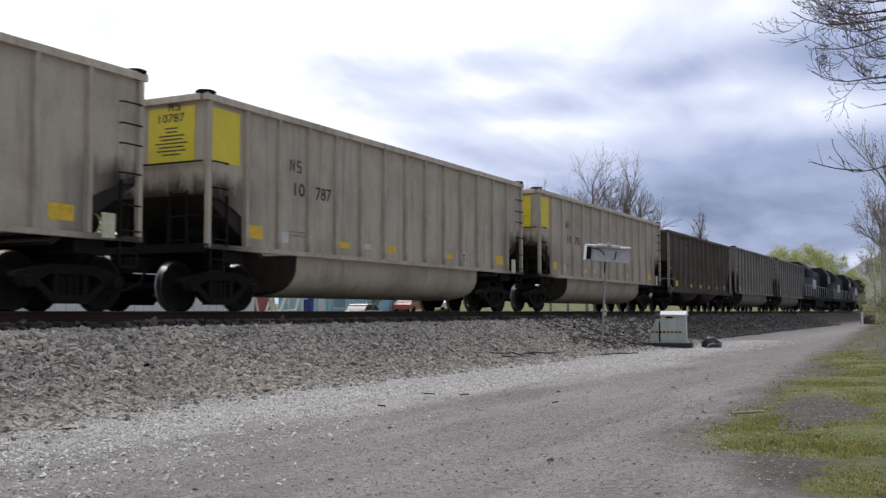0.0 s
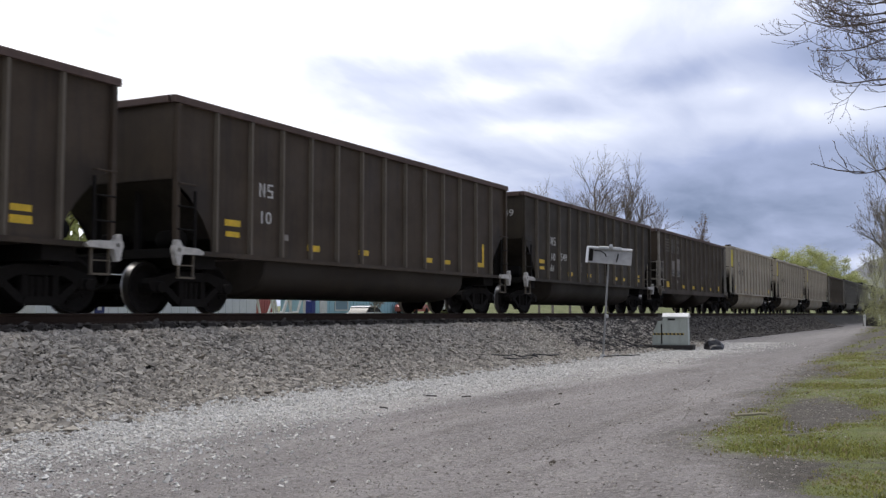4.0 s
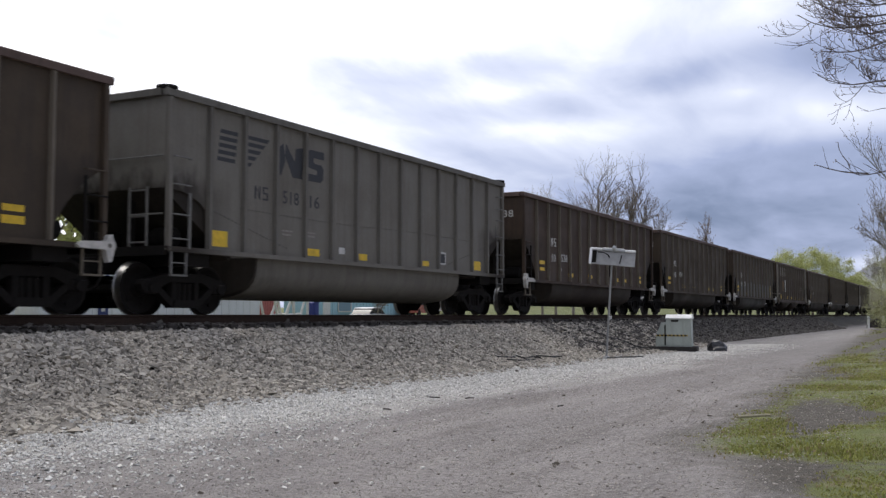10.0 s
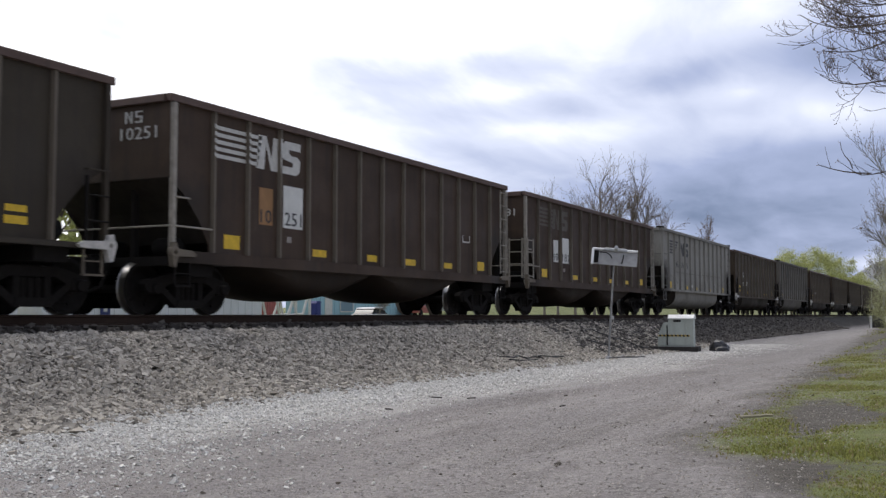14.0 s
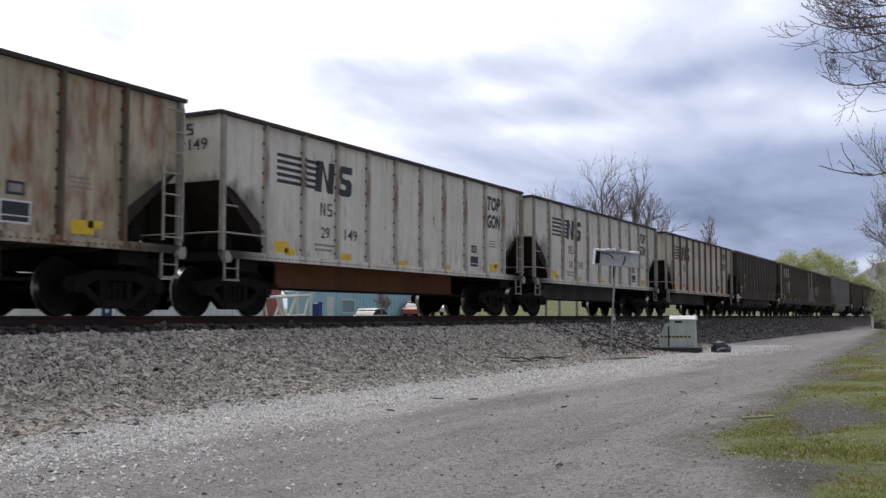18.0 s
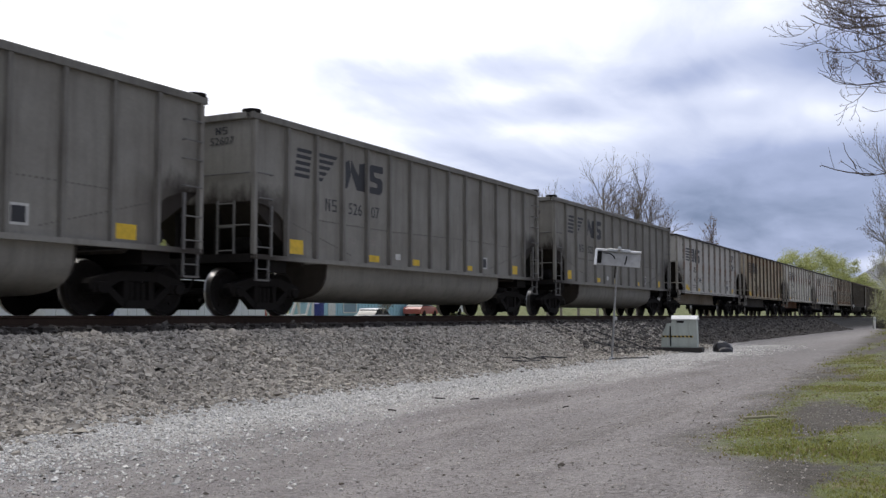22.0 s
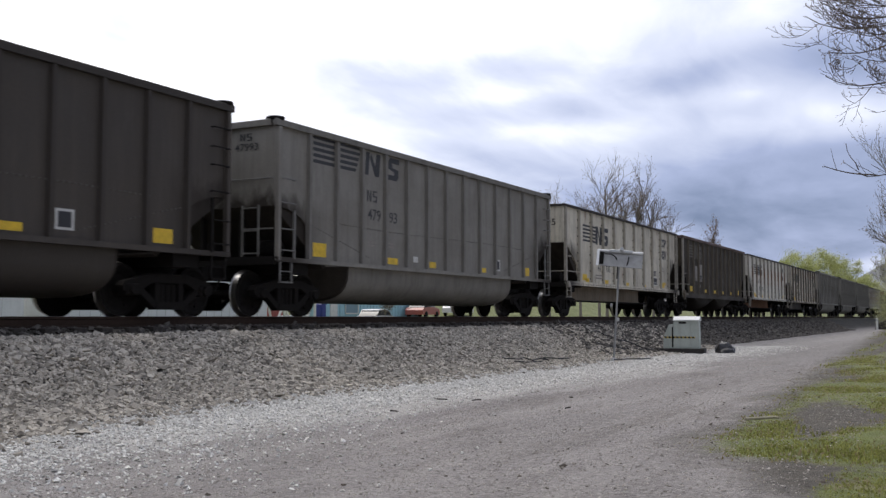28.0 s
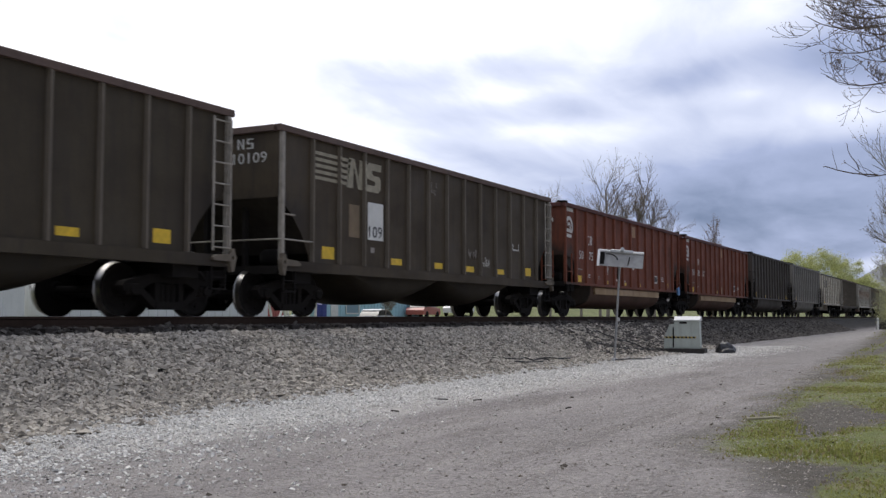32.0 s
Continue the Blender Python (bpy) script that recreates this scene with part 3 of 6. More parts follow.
def make_track():
    track = tagged(empty("railway_track"), "rusty steel rails on dark wooden sleepers in ballast", "railway track", kind="structure")
    outline = [(-0.07, 0), (0.07, 0), (0.07, 0.012), (0.012, 0.03), (0.012, 0.125), (0.036, 0.135), (0.036, 0.165), (0.026, 0.172), (-0.026, 0.172), (-0.036, 0.165), (-0.036, 0.135), (-0.012, 0.125), (-0.012, 0.03), (-0.07, 0.012)]
    for side in (-1, 1):
        yc = TRACK_Y + side * 0.755
        part("rail", Geo().prism([(yc + a, RAIL_Z - 0.172 + b) for a, b in outline], -420, 520, "x"), RAIL_SIDE, track)
        part("running_surface", Geo().prism([(yc - 0.025, RAIL_Z - 0.003), (yc + 0.025, RAIL_Z - 0.003), (yc + 0.022, RAIL_Z + 0.002), (yc - 0.022, RAIL_Z + 0.002)], -420, 520, "x"), TREAD, track, "polished rail head")
    wood = plain("tarred_sleeper", (0.05, 0.042, 0.036), 0.95, 0, 0.5, 10)
    sleeper = Geo().box(-0.115, 0.115, -1.28, 1.28, -0.18, 0.0, 0.012).mesh("sleeper")
    for k in range(110):
        part("sleeper", sleeper, wood, track, at=pose(4 + k * 0.56, TRACK_Y, RAIL_Z - 0.172))
    return track


make_track()


# ---- the train ----
SPEED = 15.557
BODY_HALF = 1.60         # outer face of the top chord
SHEET = 1.50             # side sheets stand back from the posts


def bogie_meshes():
    def frame_side():
        g = Geo()
        g.prism([(-1.12, 0.52), (-1.05, 0.60), (-0.45, 0.74), (0.45, 0.74), (1.05, 0.60), (1.12, 0.52), (1.08, 0.42), (0.72, 0.44), (0.42, 0.58), (-0.42, 0.58), (-0.72, 0.44), (-1.08, 0.42)], -0.09, 0.09)
        g.prism([(-0.80, 0.46), (-0.66, 0.50), (-0.30, 0.24), (-0.34, 0.12)], -0.08, 0.08)
        g.prism([(0.80, 0.46), (0.66, 0.50), (0.30, 0.24), (0.34, 0.12)], -0.08, 0.08)
        g.prism([(-0.36, 0.12), (-0.30, 0.26), (0.30, 0.26), (0.36, 0.12)], -0.10, 0.10)
        for x in (-0.29, 0.29):
            g.box(x - 0.06, x + 0.06, -0.08, 0.08, 0.24, 0.60, 0.01)
        for x in (-0.889, 0.889):
            g.box(x - 0.16, x + 0.16, -0.11, 0.11, 0.36, 0.56, 0.02)
            g.lathe([(-0.16, 0.085), (-0.13, 0.10), (0.05, 0.10)], (x, 0, 0.457), 12)
        for x in (-0.14, 0.0, 0.14):
            g.lathe([(0.0, 0.06), (0.30, 0.06)], (x, 0, 0.26), 8, "z")
        return g.mesh("side_frame")

    def beam():
        g = Geo().box(-0.20, 0.20, -1.0, 1.0, 0.44, 0.66, 0.03)
        g.lathe([(0.0, 0.19), (0.12, 0.19)], (0, 0, 0.66), 16, "z")
        g.box(-0.55, -0.47, -0.85, 0.85, 0.34, 0.44).box(0.47, 0.55, -0.85, 0.85, 0.34, 0.44)
        return g.mesh("bolster")

    def wheels():
        g = Geo()
        for side in (-1, 1):
            tread = [(0.062, 0.452), (0.0, 0.460), (-0.045, 0.472), (-0.055, 0.484)]
            back = [(-0.055, 0.484), (-0.068, 0.484), (-0.075, 0.468), (-0.075, 0.40)]
            face = [(0.062, 0.452), (0.07, 0.44), (0.07, 0.39), (0.04, 0.365), (0.00, 0.25), (0.03, 0.16), (0.08, 0.14), (0.08, 0.05), (-0.09, 0.05), (-0.09, 0.14), (-0.05, 0.17), (-0.07, 0.25), (-0.06, 0.37), (-0.075, 0.40)]
            g.slot = 1
            g.lathe([(d * side, r) for d, r in tread], (0, side * 0.755, 0), 36, caps=False)
            g.slot = 0
            g.lathe([(d * side, r) for d, r in back], (0, side * 0.755, 0), 36, caps=False)
            g.lathe([(d * side, r) for d, r in face], (0, side * 0.755, 0), 36, caps=False)
            # cast marks and drain holes round the plate
            for k in range(5):
                a = 2 * math.pi * k / 5
                g.rod((0.30 * math.cos(a), side * 0.80, 0.30 * math.sin(a)), (0.30 * math.cos(a), side * 0.765, 0.30 * math.sin(a)), 0.03, None, 6)
        g.lathe([(-0.95, 0.07), (-0.80, 0.08), (0.0, 0.075), (0.80, 0.08), (0.95, 0.07)], (0, 0, 0), 10)
        return g.mesh("wheelset", 2)

    return shared("frame_side", frame_side), shared("beam", beam), shared("wheels", wheels)


WHEELSETS = []


def bogie(car, x, wheelbase=1.778):
    side, beam, wheels = bogie_meshes()
    b = part("bogie", beam, FRAME_DARK, car, at=pose(x, 0, 0))
    for s in (-1, 1):
        part("side_frame", side, FRAME_DARK, b, at=pose(0, s * 1.02, 0))
    for s in (-1, 1):
        w = part("wheelset", wheels, [FRAME_DARK, WHEEL_RIM], b, "dark steel wheels with worn rims", at=pose(s * wheelbase / 2, 0, 0.46))
        WHEELSETS.append((car, w, s * wheelbase / 2))
    return b


def coupler(car, x, way):
    def build():
        g = Geo().box(-0.45, 0.22, -0.09, 0.09, 0.74, 0.92, 0.02)
        g.prism([(0.18, -0.17), (0.42, -0.20), (0.52, -0.08), (0.40, 0.0), (0.50, 0.10), (0.44, 0.20), (0.18, 0.17)], 0.70, 0.98, "z")
        g.path([(0.1, 0.35, 0.75), (0.28, 0.36, 0.48), (0.5, 0.2, 0.36), (0.66, 0.05, 0.40)], 0.028)
        return g.mesh("coupler")
    part("coupler", shared("coupler", build), STEEL_DARK, car, at=pose(x, 0, 0, 0, 0, 0 if way > 0 else 180))


KINDS = {
    # top, sill bottom, sheet bottom, posts, end gap, post width, post depth, cut outline (inboard, height)
    "double": (3.80, 0.90, 1.08, 13, 1.10, 0.075, 0.082, [(0, 2.36), (0.42, 2.05), (0.78, 1.66), (1.02, 1.26)]),
    "single": (3.79, 1.02, 1.075, 13, 1.10, 0.075, 0.082, [(0, 2.33), (0.42, 2.06), (0.78, 1.68), (1.02, 1.32)]),
    "beth": (3.89, 1.08, 1.14, 13, 1.10, 0.10, 0.08, [(0, 2.18), (0.45, 2.14), (0.82, 2.02), (1.04, 1.88)]),
    "yellow": (3.96, 1.13, 1.19, 13, 1.15, 0.12, 0.082, [(0, 2.12), (0.45, 2.06), (0.85, 1.90), (1.08, 1.78)]),
    "top": (3.77, 1.06, 1.17, 10, 1.34, 0.09, 0.092, [(0, 2.48), (0.40, 2.34), (1.26, 1.74), (1.28, 1.45)]),
    "red": (3.81, 1.08, 1.13, 13, 1.10, 0.15, 0.08, [(0, 2.06), (0.45, 2.02), (0.82, 1.96), (1.04, 1.86)]),
}


def ladder(car, x0, x1, y, z0, z1, rungs, mat, name="ladder", axis="x"):
    """Two stiles and round rungs against a side (axis x) or an end (axis y)."""
    key = ("ladder", round(x0, 3), round(x1, 3), round(y, 3), z0, z1, rungs, axis)

    def build():
        g = Geo()
        pt = (lambda a, d, z: (a, y + d, z)) if axis == "x" else (lambda a, d, z: (y + d, a, z))
        for a in (x0, x1):
            lo, hi = pt(a - 0.022, -0.012, z0), pt(a + 0.022, 0.012, z1)
            g.box(min(lo[0], hi[0]), max(lo[0], hi[0]), min(lo[1], hi[1]), max(lo[1], hi[1]), z0, z1)
        for k in range(rungs):
            z = z0 + 0.06 + (z1 - z0 - 0.12) * k / max(1, rungs - 1)
            g.rod(pt(x0, 0, z), pt(x1, 0, z), 0.016)
        return g.mesh(name)
    return part(name, shared(key, build), mat, car)


def grab_iron():
    return shared("grab_iron", lambda: Geo().path([(-0.21, 0, 0), (-0.21, -0.08, 0), (0.21, -0.08, 0), (0.21, 0, 0)], 0.015).mesh("grab_iron"))


def coal_car(kind, length, mats, label, tub_mat=None, post_mat=None, sill_mat=None, rung_mat=None, rear_ladder=False):
    """One high-sided coal car; its origin lies on the rail tops under its middle."""
    zt, zs, zb, posts, gap, pw, pd, cut = KINDS[kind]
    h = length / 2
    car = tagged(empty("coal_car"), label, "coal car", "coal cars of the train")
    body = mats
    post_mat = post_mat or body
    sill_mat = sill_mat or body
    tub_mat = tub_mat or body
    rung_mat = rung_mat or post_mat
    sign = (-1, 1)
    kk = (kind, round(length, 2))

    ch = 0.075 if kind == "top" else 0.13   # height of the top chord

    def side_mesh():
        out = [(-h + a, z) for a, z in cut] + [(-h + cut[-1][0] + 0.02, zb)]
        out += [(h - cut[-1][0] - 0.02, zb)] + [(h - a, z) for a, z in reversed(cut)]
        return Geo().prism(out + [(h, zt - ch + 0.03), (-h, zt - ch + 0.03)], -0.012, 0.012).mesh("side_sheet")
    for s in sign:
        part("side_sheet", shared(("side", kk), side_mesh), body, car, at=pose(0, s * SHEET, 0))
    # ends and slope sheets
    ez = cut[0][1]
    slope_mesh = shared(("slope", kk), lambda: Geo().prism([(0, ez - 0.02), (0, ez + 0.02)] + [(a, z + 0.03) for a, z in cut[1:]] + [(1.80, 1.05), (1.72, 1.0)], -SHEET + 0.04, SHEET - 0.04).mesh("slope_sheet"))
    for s in sign:
        part("end_sheet", shared(("end", kk, s), lambda: Geo().box(s * (h - 0.014) - 0.012, s * (h - 0.014) + 0.012, -SHEET + 0.013, SHEET - 0.013, ez, zt - ch + 0.03).mesh("end_sheet")), body, car)
        part("slope_sheet", slope_mesh, SLOPE, car, at=pose(s * (h - 0.03), 0, 0, 0, 0, 0 if s < 0 else 180))
    # top chords: a rolled section with a lip
    ch = 0.075 if kind == "top" else 0.13
    chord = [(-1.505, zt - ch), (-BODY_HALF, zt - ch), (-BODY_HALF, zt - 0.015), (-BODY_HALF + 0.015, zt), (-1.46, zt), (-1.46, zt - 0.03)]
    long_chord = shared(("chord", kk), lambda: Geo().prism(chord, -h - 0.06, h + 0.06, "x").mesh("top_chord"))
    for s in sign:
        part("top_chord", long_chord, sill_mat, car, at=pose(0, 0, 0, 0, 0, 0 if s < 0 else 180))
    cross = shared(("cross", kk), lambda: Geo().prism([(-0.02, zt - ch), (0.10, zt - ch), (0.10, zt - 0.015), (0.085, zt - 0.004), (-0.02, zt - 0.004)], -1.455, 1.455).mesh("end_chord"))
    for s in sign:
        part("end_chord", cross, sill_mat, car, at=pose(s * h, 0, 0, 0, 0, 0 if s > 0 else 180))
    # side sills
    sill = shared(("sill", kk), lambda: Geo().prism([(-1.595, zs), (-1.595, zb + 0.03), (-1.51, zb + 0.03), (-1.51, zb - 0.01), (-1.56, zb - 0.01), (-1.56, zs + 0.02), (-1.48, zs + 0.02), (-1.48, zs)], -h, h, "x").mesh("side_sill"))
    for s in sign:
        part("side_sill", sill, body, car, at=pose(0, 0, 0, 0, 0, 0 if s < 0 else 180))
    # posts
    def post_mesh():
        g = Geo().prism([(-pw / 2, 0), (-pw / 2 + 0.012, -pd), (pw / 2 - 0.012, -pd), (pw / 2, 0)], zs + 0.02 if kind == "top" else zb + 0.034, zt - ch - 0.004, "z")
        g.slot = 1   # rusty bolts down both flanges
        if kind == "top":
            for k in range(9):
                for a in (-pw / 2 - 0.03, pw / 2 + 0.004):
                    z = zb + 0.14 + 0.285 * k + (0.05 if a > 0 else 0)
                    g.box(a, a + 0.026, -0.024, 0.0, z, z + 0.05)
        return g.mesh("post", 2)
    post = shared(("post", kind), post_mesh)
    for s in sign:
        for k in range(posts):
            x = -h + gap + (2 * h - 2 * gap) * k / (posts - 1)
            part("post", post, [post_mat, BOLT], car, at=pose(x, s * (SHEET + 0.010), 0, 0, 0, 0 if s < 0 else 180))
    # corner posts
    cp = shared(("corner", kind), lambda: Geo().box(-0.05, 0.05, -0.05, 0.05, zs + 0.01, zt - ch - 0.004, 0.012).mesh("corner_post"))
    for sx in sign:
        for sy in sign:
            part("corner_post", cp, rung_mat if kind in ("double", "top") else body, car, at=pose(sx * (h - 0.06), sy * (SHEET + 0.045), 0))
    # underframe
    under = shared(("under", kk), lambda: Geo().box(-h - 0.35, h + 0.35, -0.19, 0.19, 0.72, 0.99, 0.01).mesh("centre_sill"))
    part("centre_sill", under, STEEL_DARK, car)
    deck = shared(("deck", kk), lambda: Geo().box(-0.9, 0.9, -1.5, 1.5, zs + 0.03, zs + 0.075).box(-0.95, -0.86, -1.52, 1.52, zs - 0.06, zs + 0.10).box(-0.30, 0.35, -1.40, 1.40, zs - 0.22, zs + 0.02).mesh("end_platform"))
    for s in sign:
        part("end_platform", deck, STEEL_DARK, car, at=pose(s * (h - 0.93), 0, 0, 0, 0, 0 if s < 0 else 180))
    # uprights and brake gear in the open end
    upright = shared(("upright", kind), lambda: Geo().box(-0.06, 0.06, -0.05, 0.05, zs + 0.08, ez - 0.02, 0.01).mesh("end_upright"))
    tank = shared(("tank", kind), lambda: Geo().lathe([(-0.28, 0.05), (-0.25, 0.15), (-0.2, 0.18), (0.2, 0.18), (0.25, 0.15), (0.28, 0.05)], (0, 0, zs + 0.30), 14).mesh("air_tank"))
    valve = shared(("valve", kind), lambda: Geo().box(-0.18, 0.18, -0.25, 0.25, zs + 0.08, zs + 0.45, 0.03).mesh("brake_valve"))
    for s in sign:
        for yy in (-0.5, 0.5):
            part("end_upright", upright, STEEL_DARK, car, at=pose(s * (h - 0.25), yy, 0))
        part("air_tank", tank, STEEL_DARK, car, at=pose(s * (h - 0.67), -0.9, 0))
        part("brake_valve", valve, STEEL_DARK, car, at=pose(s * (h - 0.69), 0.55, 0))
    # tub or hopper bottoms
    if kind in ("single", "beth", "yellow", "red"):
        def tub():
            g = Geo()
            rings, n = [(-4.42, 0.90), (-4.36, 0.98), (-4.26, 1.0), (4.26, 1.0), (4.36, 0.98), (4.42, 0.90)], 14
            vs = []
            for x, k in rings:
                for j in range(n + 1):
                    a = math.pi * j / n
                    c, s_ = math.cos(a), math.sin(a)
                    vs.append((x, -1.42 * math.copysign(abs(c) ** 0.62, c), zs + 0.02 - (zs - 0.28) * k * s_ ** 0.62))
            m_ = n + 1
            fs = [(i * m_ + j, i * m_ + j + 1, (i + 1) * m_ + j + 1, (i + 1) * m_ + j) for i in range(len(rings) - 1) for j in range(n)]
            fs += [tuple(range(m_)), tuple(range((len(rings) - 1) * m_, len(rings) * m_))]
            g.add(vs, fs)
            g.s = [1 if max(f) < 2 * m_ or min(f) >= (len(rings) - 2) * m_ else 0 for f in g.f]   # the end rings and caps take the darker second material
            return g.mesh("tub", 2)
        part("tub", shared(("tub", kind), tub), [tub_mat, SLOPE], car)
    elif kind == "double":
        def hopper():
            g = Geo()
            vs, n, steps = [], 12, 18
            for i in range(steps + 1):
                x = -2.15 + 4.3 * i / steps
                deep = max(0.02, math.sin(math.pi * i / steps) ** 0.75)
                for j in range(n + 1):
                    a = math.pi * j / n
                    c, s_ = math.cos(a), math.sin(a)
                    vs.append((x, -1.40 * math.copysign(abs(c) ** 0.7, c), 0.96 - 0.68 * deep * s_ ** 0.6))
            m_ = n + 1
            fs = [(i * m_ + j, i * m_ + j + 1, (i + 1) * m_ + j + 1, (i + 1) * m_ + j) for i in range(steps) for j in range(n)]
            return g.add(vs, fs).mesh("hopper_bottom")
        me = shared("hopper", hopper)
        for s in sign:
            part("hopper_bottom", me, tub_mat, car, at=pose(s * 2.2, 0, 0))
    else:
        beam = shared(("beam", kk), lambda: Geo().box(-h + 2.9, h - 2.9, -0.62, -0.55, 0.64, 1.10).box(-h + 2.9, h - 2.9, 0.55, 0.62, 0.64, 1.10).box(-h + 2.9, h - 2.9, -0.66, -0.48, 0.60, 0.64).box(-h + 2.9, h - 2.9, 0.48, 0.66, 0.60, 0.64).box(-h + 1.6, h - 1.6, -1.45, 1.45, 1.10, 1.14).mesh("underframe_beam"))
        part("underframe_beam", beam, tub_mat, car)
        pipe = shared(("pipe", kk), lambda: Geo().rod((-h + 2.6, -0.95, 0.55), (h - 2.6, -0.95, 0.55), 0.03).mesh("brake_pipe"))
        part("brake_pipe", pipe, STEEL_DARK, car)
    for s in sign:
        bogie(car, s * (h - 1.02))
        coupler(car, s * (h + 0.12), s)
    # ladders, handrails, steps
    fy = -(SHEET + 0.10)
    if kind in ("double", "top"):
        ladder(car, h - 0.52, h - 0.06, fy - 0.02, zb + 0.1, zt - 0.2, 7, rung_mat)
        ladder(car, h - 0.52, h - 0.06, -fy + 0.02, zb + 0.1, zt - 0.2, 7, rung_mat)
        rail = shared(("rail", kk), lambda: Geo().rod((-h + 0.05, fy, 1.52), (-h + cut[-1][0], fy, 1.52), 0.018).rod((-h + 0.05, fy, 2.02), (-h + 0.42, fy, 2.02), 0.018).rod((-h - 0.02, fy, 1.52), (-h - 0.02, -fy, 1.52), 0.018).mesh("handrail"))
        part("handrail", rail, rung_mat, car)
        if rear_ladder:
            ladder(car, -h + 0.06, -h + 0.50, fy - 0.02, zb + 0.05, 2.36, 4, rung_mat)
            ladder(car, -1.48, -1.05, -h - 0.06, zb + 0.05, 2.36, 4, rung_mat, "end_ladder", "y")
    if kind in ("beth", "yellow", "red"):
        for sx in sign:
            heights = (1.5,) if kind == "red" else (1.30, 1.72, 2.24, 2.72, 3.05, 3.4) if sx > 0 else (1.30, 1.72, 2.24, 2.72)
            for z in heights:
                part("grab_iron", grab_iron(), rung_mat, car, at=pose(sx * (h - 0.31), fy + 0.05, z))
            bar = shared(("bar", kind), lambda: Geo().box(-0.025, 0.025, -0.02, 0.02, zb, 2.12).mesh("ladder_stile"))
            part("ladder_stile", bar, rung_mat, car, at=pose(sx * (h - 0.52), fy, 0))
        lad = ladder(car, -1.15, -0.75, -h - 0.05, zs + 0.1, 2.2, 3, rung_mat, "end_ladder", "y")
        if kind != "red":
            rail = shared(("erail", kk), lambda: Geo().rod((-h - 0.05, -1.5, 2.72), (-h - 0.05, 1.5, 2.72), 0.016).rod((-h - 0.05, -1.5, 1.72), (-h - 0.05, -0.75, 1.72), 0.016).mesh("handrail"))
            part("handrail", rail, rung_mat, car)
        cap = shared(("cap", kind), lambda: Geo().lathe([(-0.02, 0.17), (0.03, 0.19), (0.055, 0.18), (0.06, 0.05)], (0, 0, 0), 14, "z").mesh("corner_cap"))
        for sx in sign:
            for sy in sign:
                part("corner_cap", cap, STEEL_DARK, car, "black corner cap", at=pose(sx * (h - 0.08), sy * 1.44, zt))
    if kind == "single":
        for sx in sign:
            for z in (1.45, 1.85, 2.25):
                part("grab_iron", grab_iron(), STEEL_DARK if z < 2 else body, car, at=pose(sx * (h - 0.26), fy + 0.05, z))
            part("ladder_stile", shared("stile", lambda: Geo().box(-0.02, 0.02, -0.02, 0.02, 1.08, 2.15).mesh("ladder_stile")), STEEL_DARK, car, at=pose(sx * (h - 0.48), fy, 0))
    # pale cast brackets at the corners
    if kind in ("single", "double"):
        def casting():
            g = Geo().prism([(0.10, 1.02), (0.72, 1.03), (0.76, 1.09), (0.60, 1.16), (0.10, 1.18)], -0.05, 0.05)
            g.prism([(-0.12, 1.06), (-0.06, 0.80), (0.03, 0.78), (0.10, 1.02)], -0.05, 0.05)
            g.prism([(-0.10, 1.16), (0.08, 1.18), (0.05, 1.30), (-0.06, 1.32)], -0.05, 0.05)
            ring = [(-0.05, 0.05), (-0.06, 0.07), (-0.06, 0.12), (-0.05, 0.14), (0.05, 0.14), (0.05, 0.05), (-0.05, 0.05)]
            return g.lathe(ring, (0.0, 0, 1.10), 16, caps=False).mesh("step_bracket")
        br = shared(("bracket", kind), casting)
        for sx in sign:
            part("step_bracket", br, WHITE_CAST if kind == "single" else post_mat, car, "worn cast corner bracket", at=pose(sx * (h - 0.02), -1.62, -0.02, 0, 0, 0 if sx < 0 else 180) @ Matrix.Translation((0, 0, 0.2)) @ Matrix.Diagonal((0.7, 1, 0.8, 1) if kind == "double" else (0.85, 1, 0.82, 1)))
    if kind == "top":
        br = shared(("bracket", kind), lambda: Geo().prism([(-0.05, 1.05), (-0.02, 0.97), (0.10, 0.97), (0.15, 1.03), (0.12, 1.11), (0.05, 1.18), (-0.02, 1.18), (-0.05, 1.12)], -0.05, 0.05).mesh("step_bracket"))
        for sx in sign:
            part("step_bracket", br, PALE_STEP, car, "worn pale cast bracket", at=pose(sx * (h - 0.05), -1.62, 0, 0, 0, 0 if sx < 0 else 180))
    st = shared("stirrup", lambda: Geo().box(-0.20, -0.17, -0.02, 0.02, -0.42, 0).box(0.17, 0.20, -0.02, 0.02, -0.42, 0).box(-0.20, 0.20, -0.04, 0.04, -0.44, -0.41).box(-0.20, 0.20, -0.02, 0.02, -0.22, -0.20).mesh("stirrup_step"))
    for sx in sign:
        for sy in sign:
            part("stirrup_step", st, STEEL_DARK if kind in ("double", "red") else rung_mat, car, at=pose(sx * (h - 0.30), sy * 1.56, zs + 0.02))
    return car


# markings; x from the car's middle, z over the rail
def mark(car, x0, x1, z0, z1, mat, name="marking", label="", proud=0.0):
    yy = -(SHEET + 0.012)
    g = Geo().box(x0, x1, yy - 0.004 - proud, yy - 0.001 + 0.002, z0, z1)
    return part(name, g, mat, car, label)


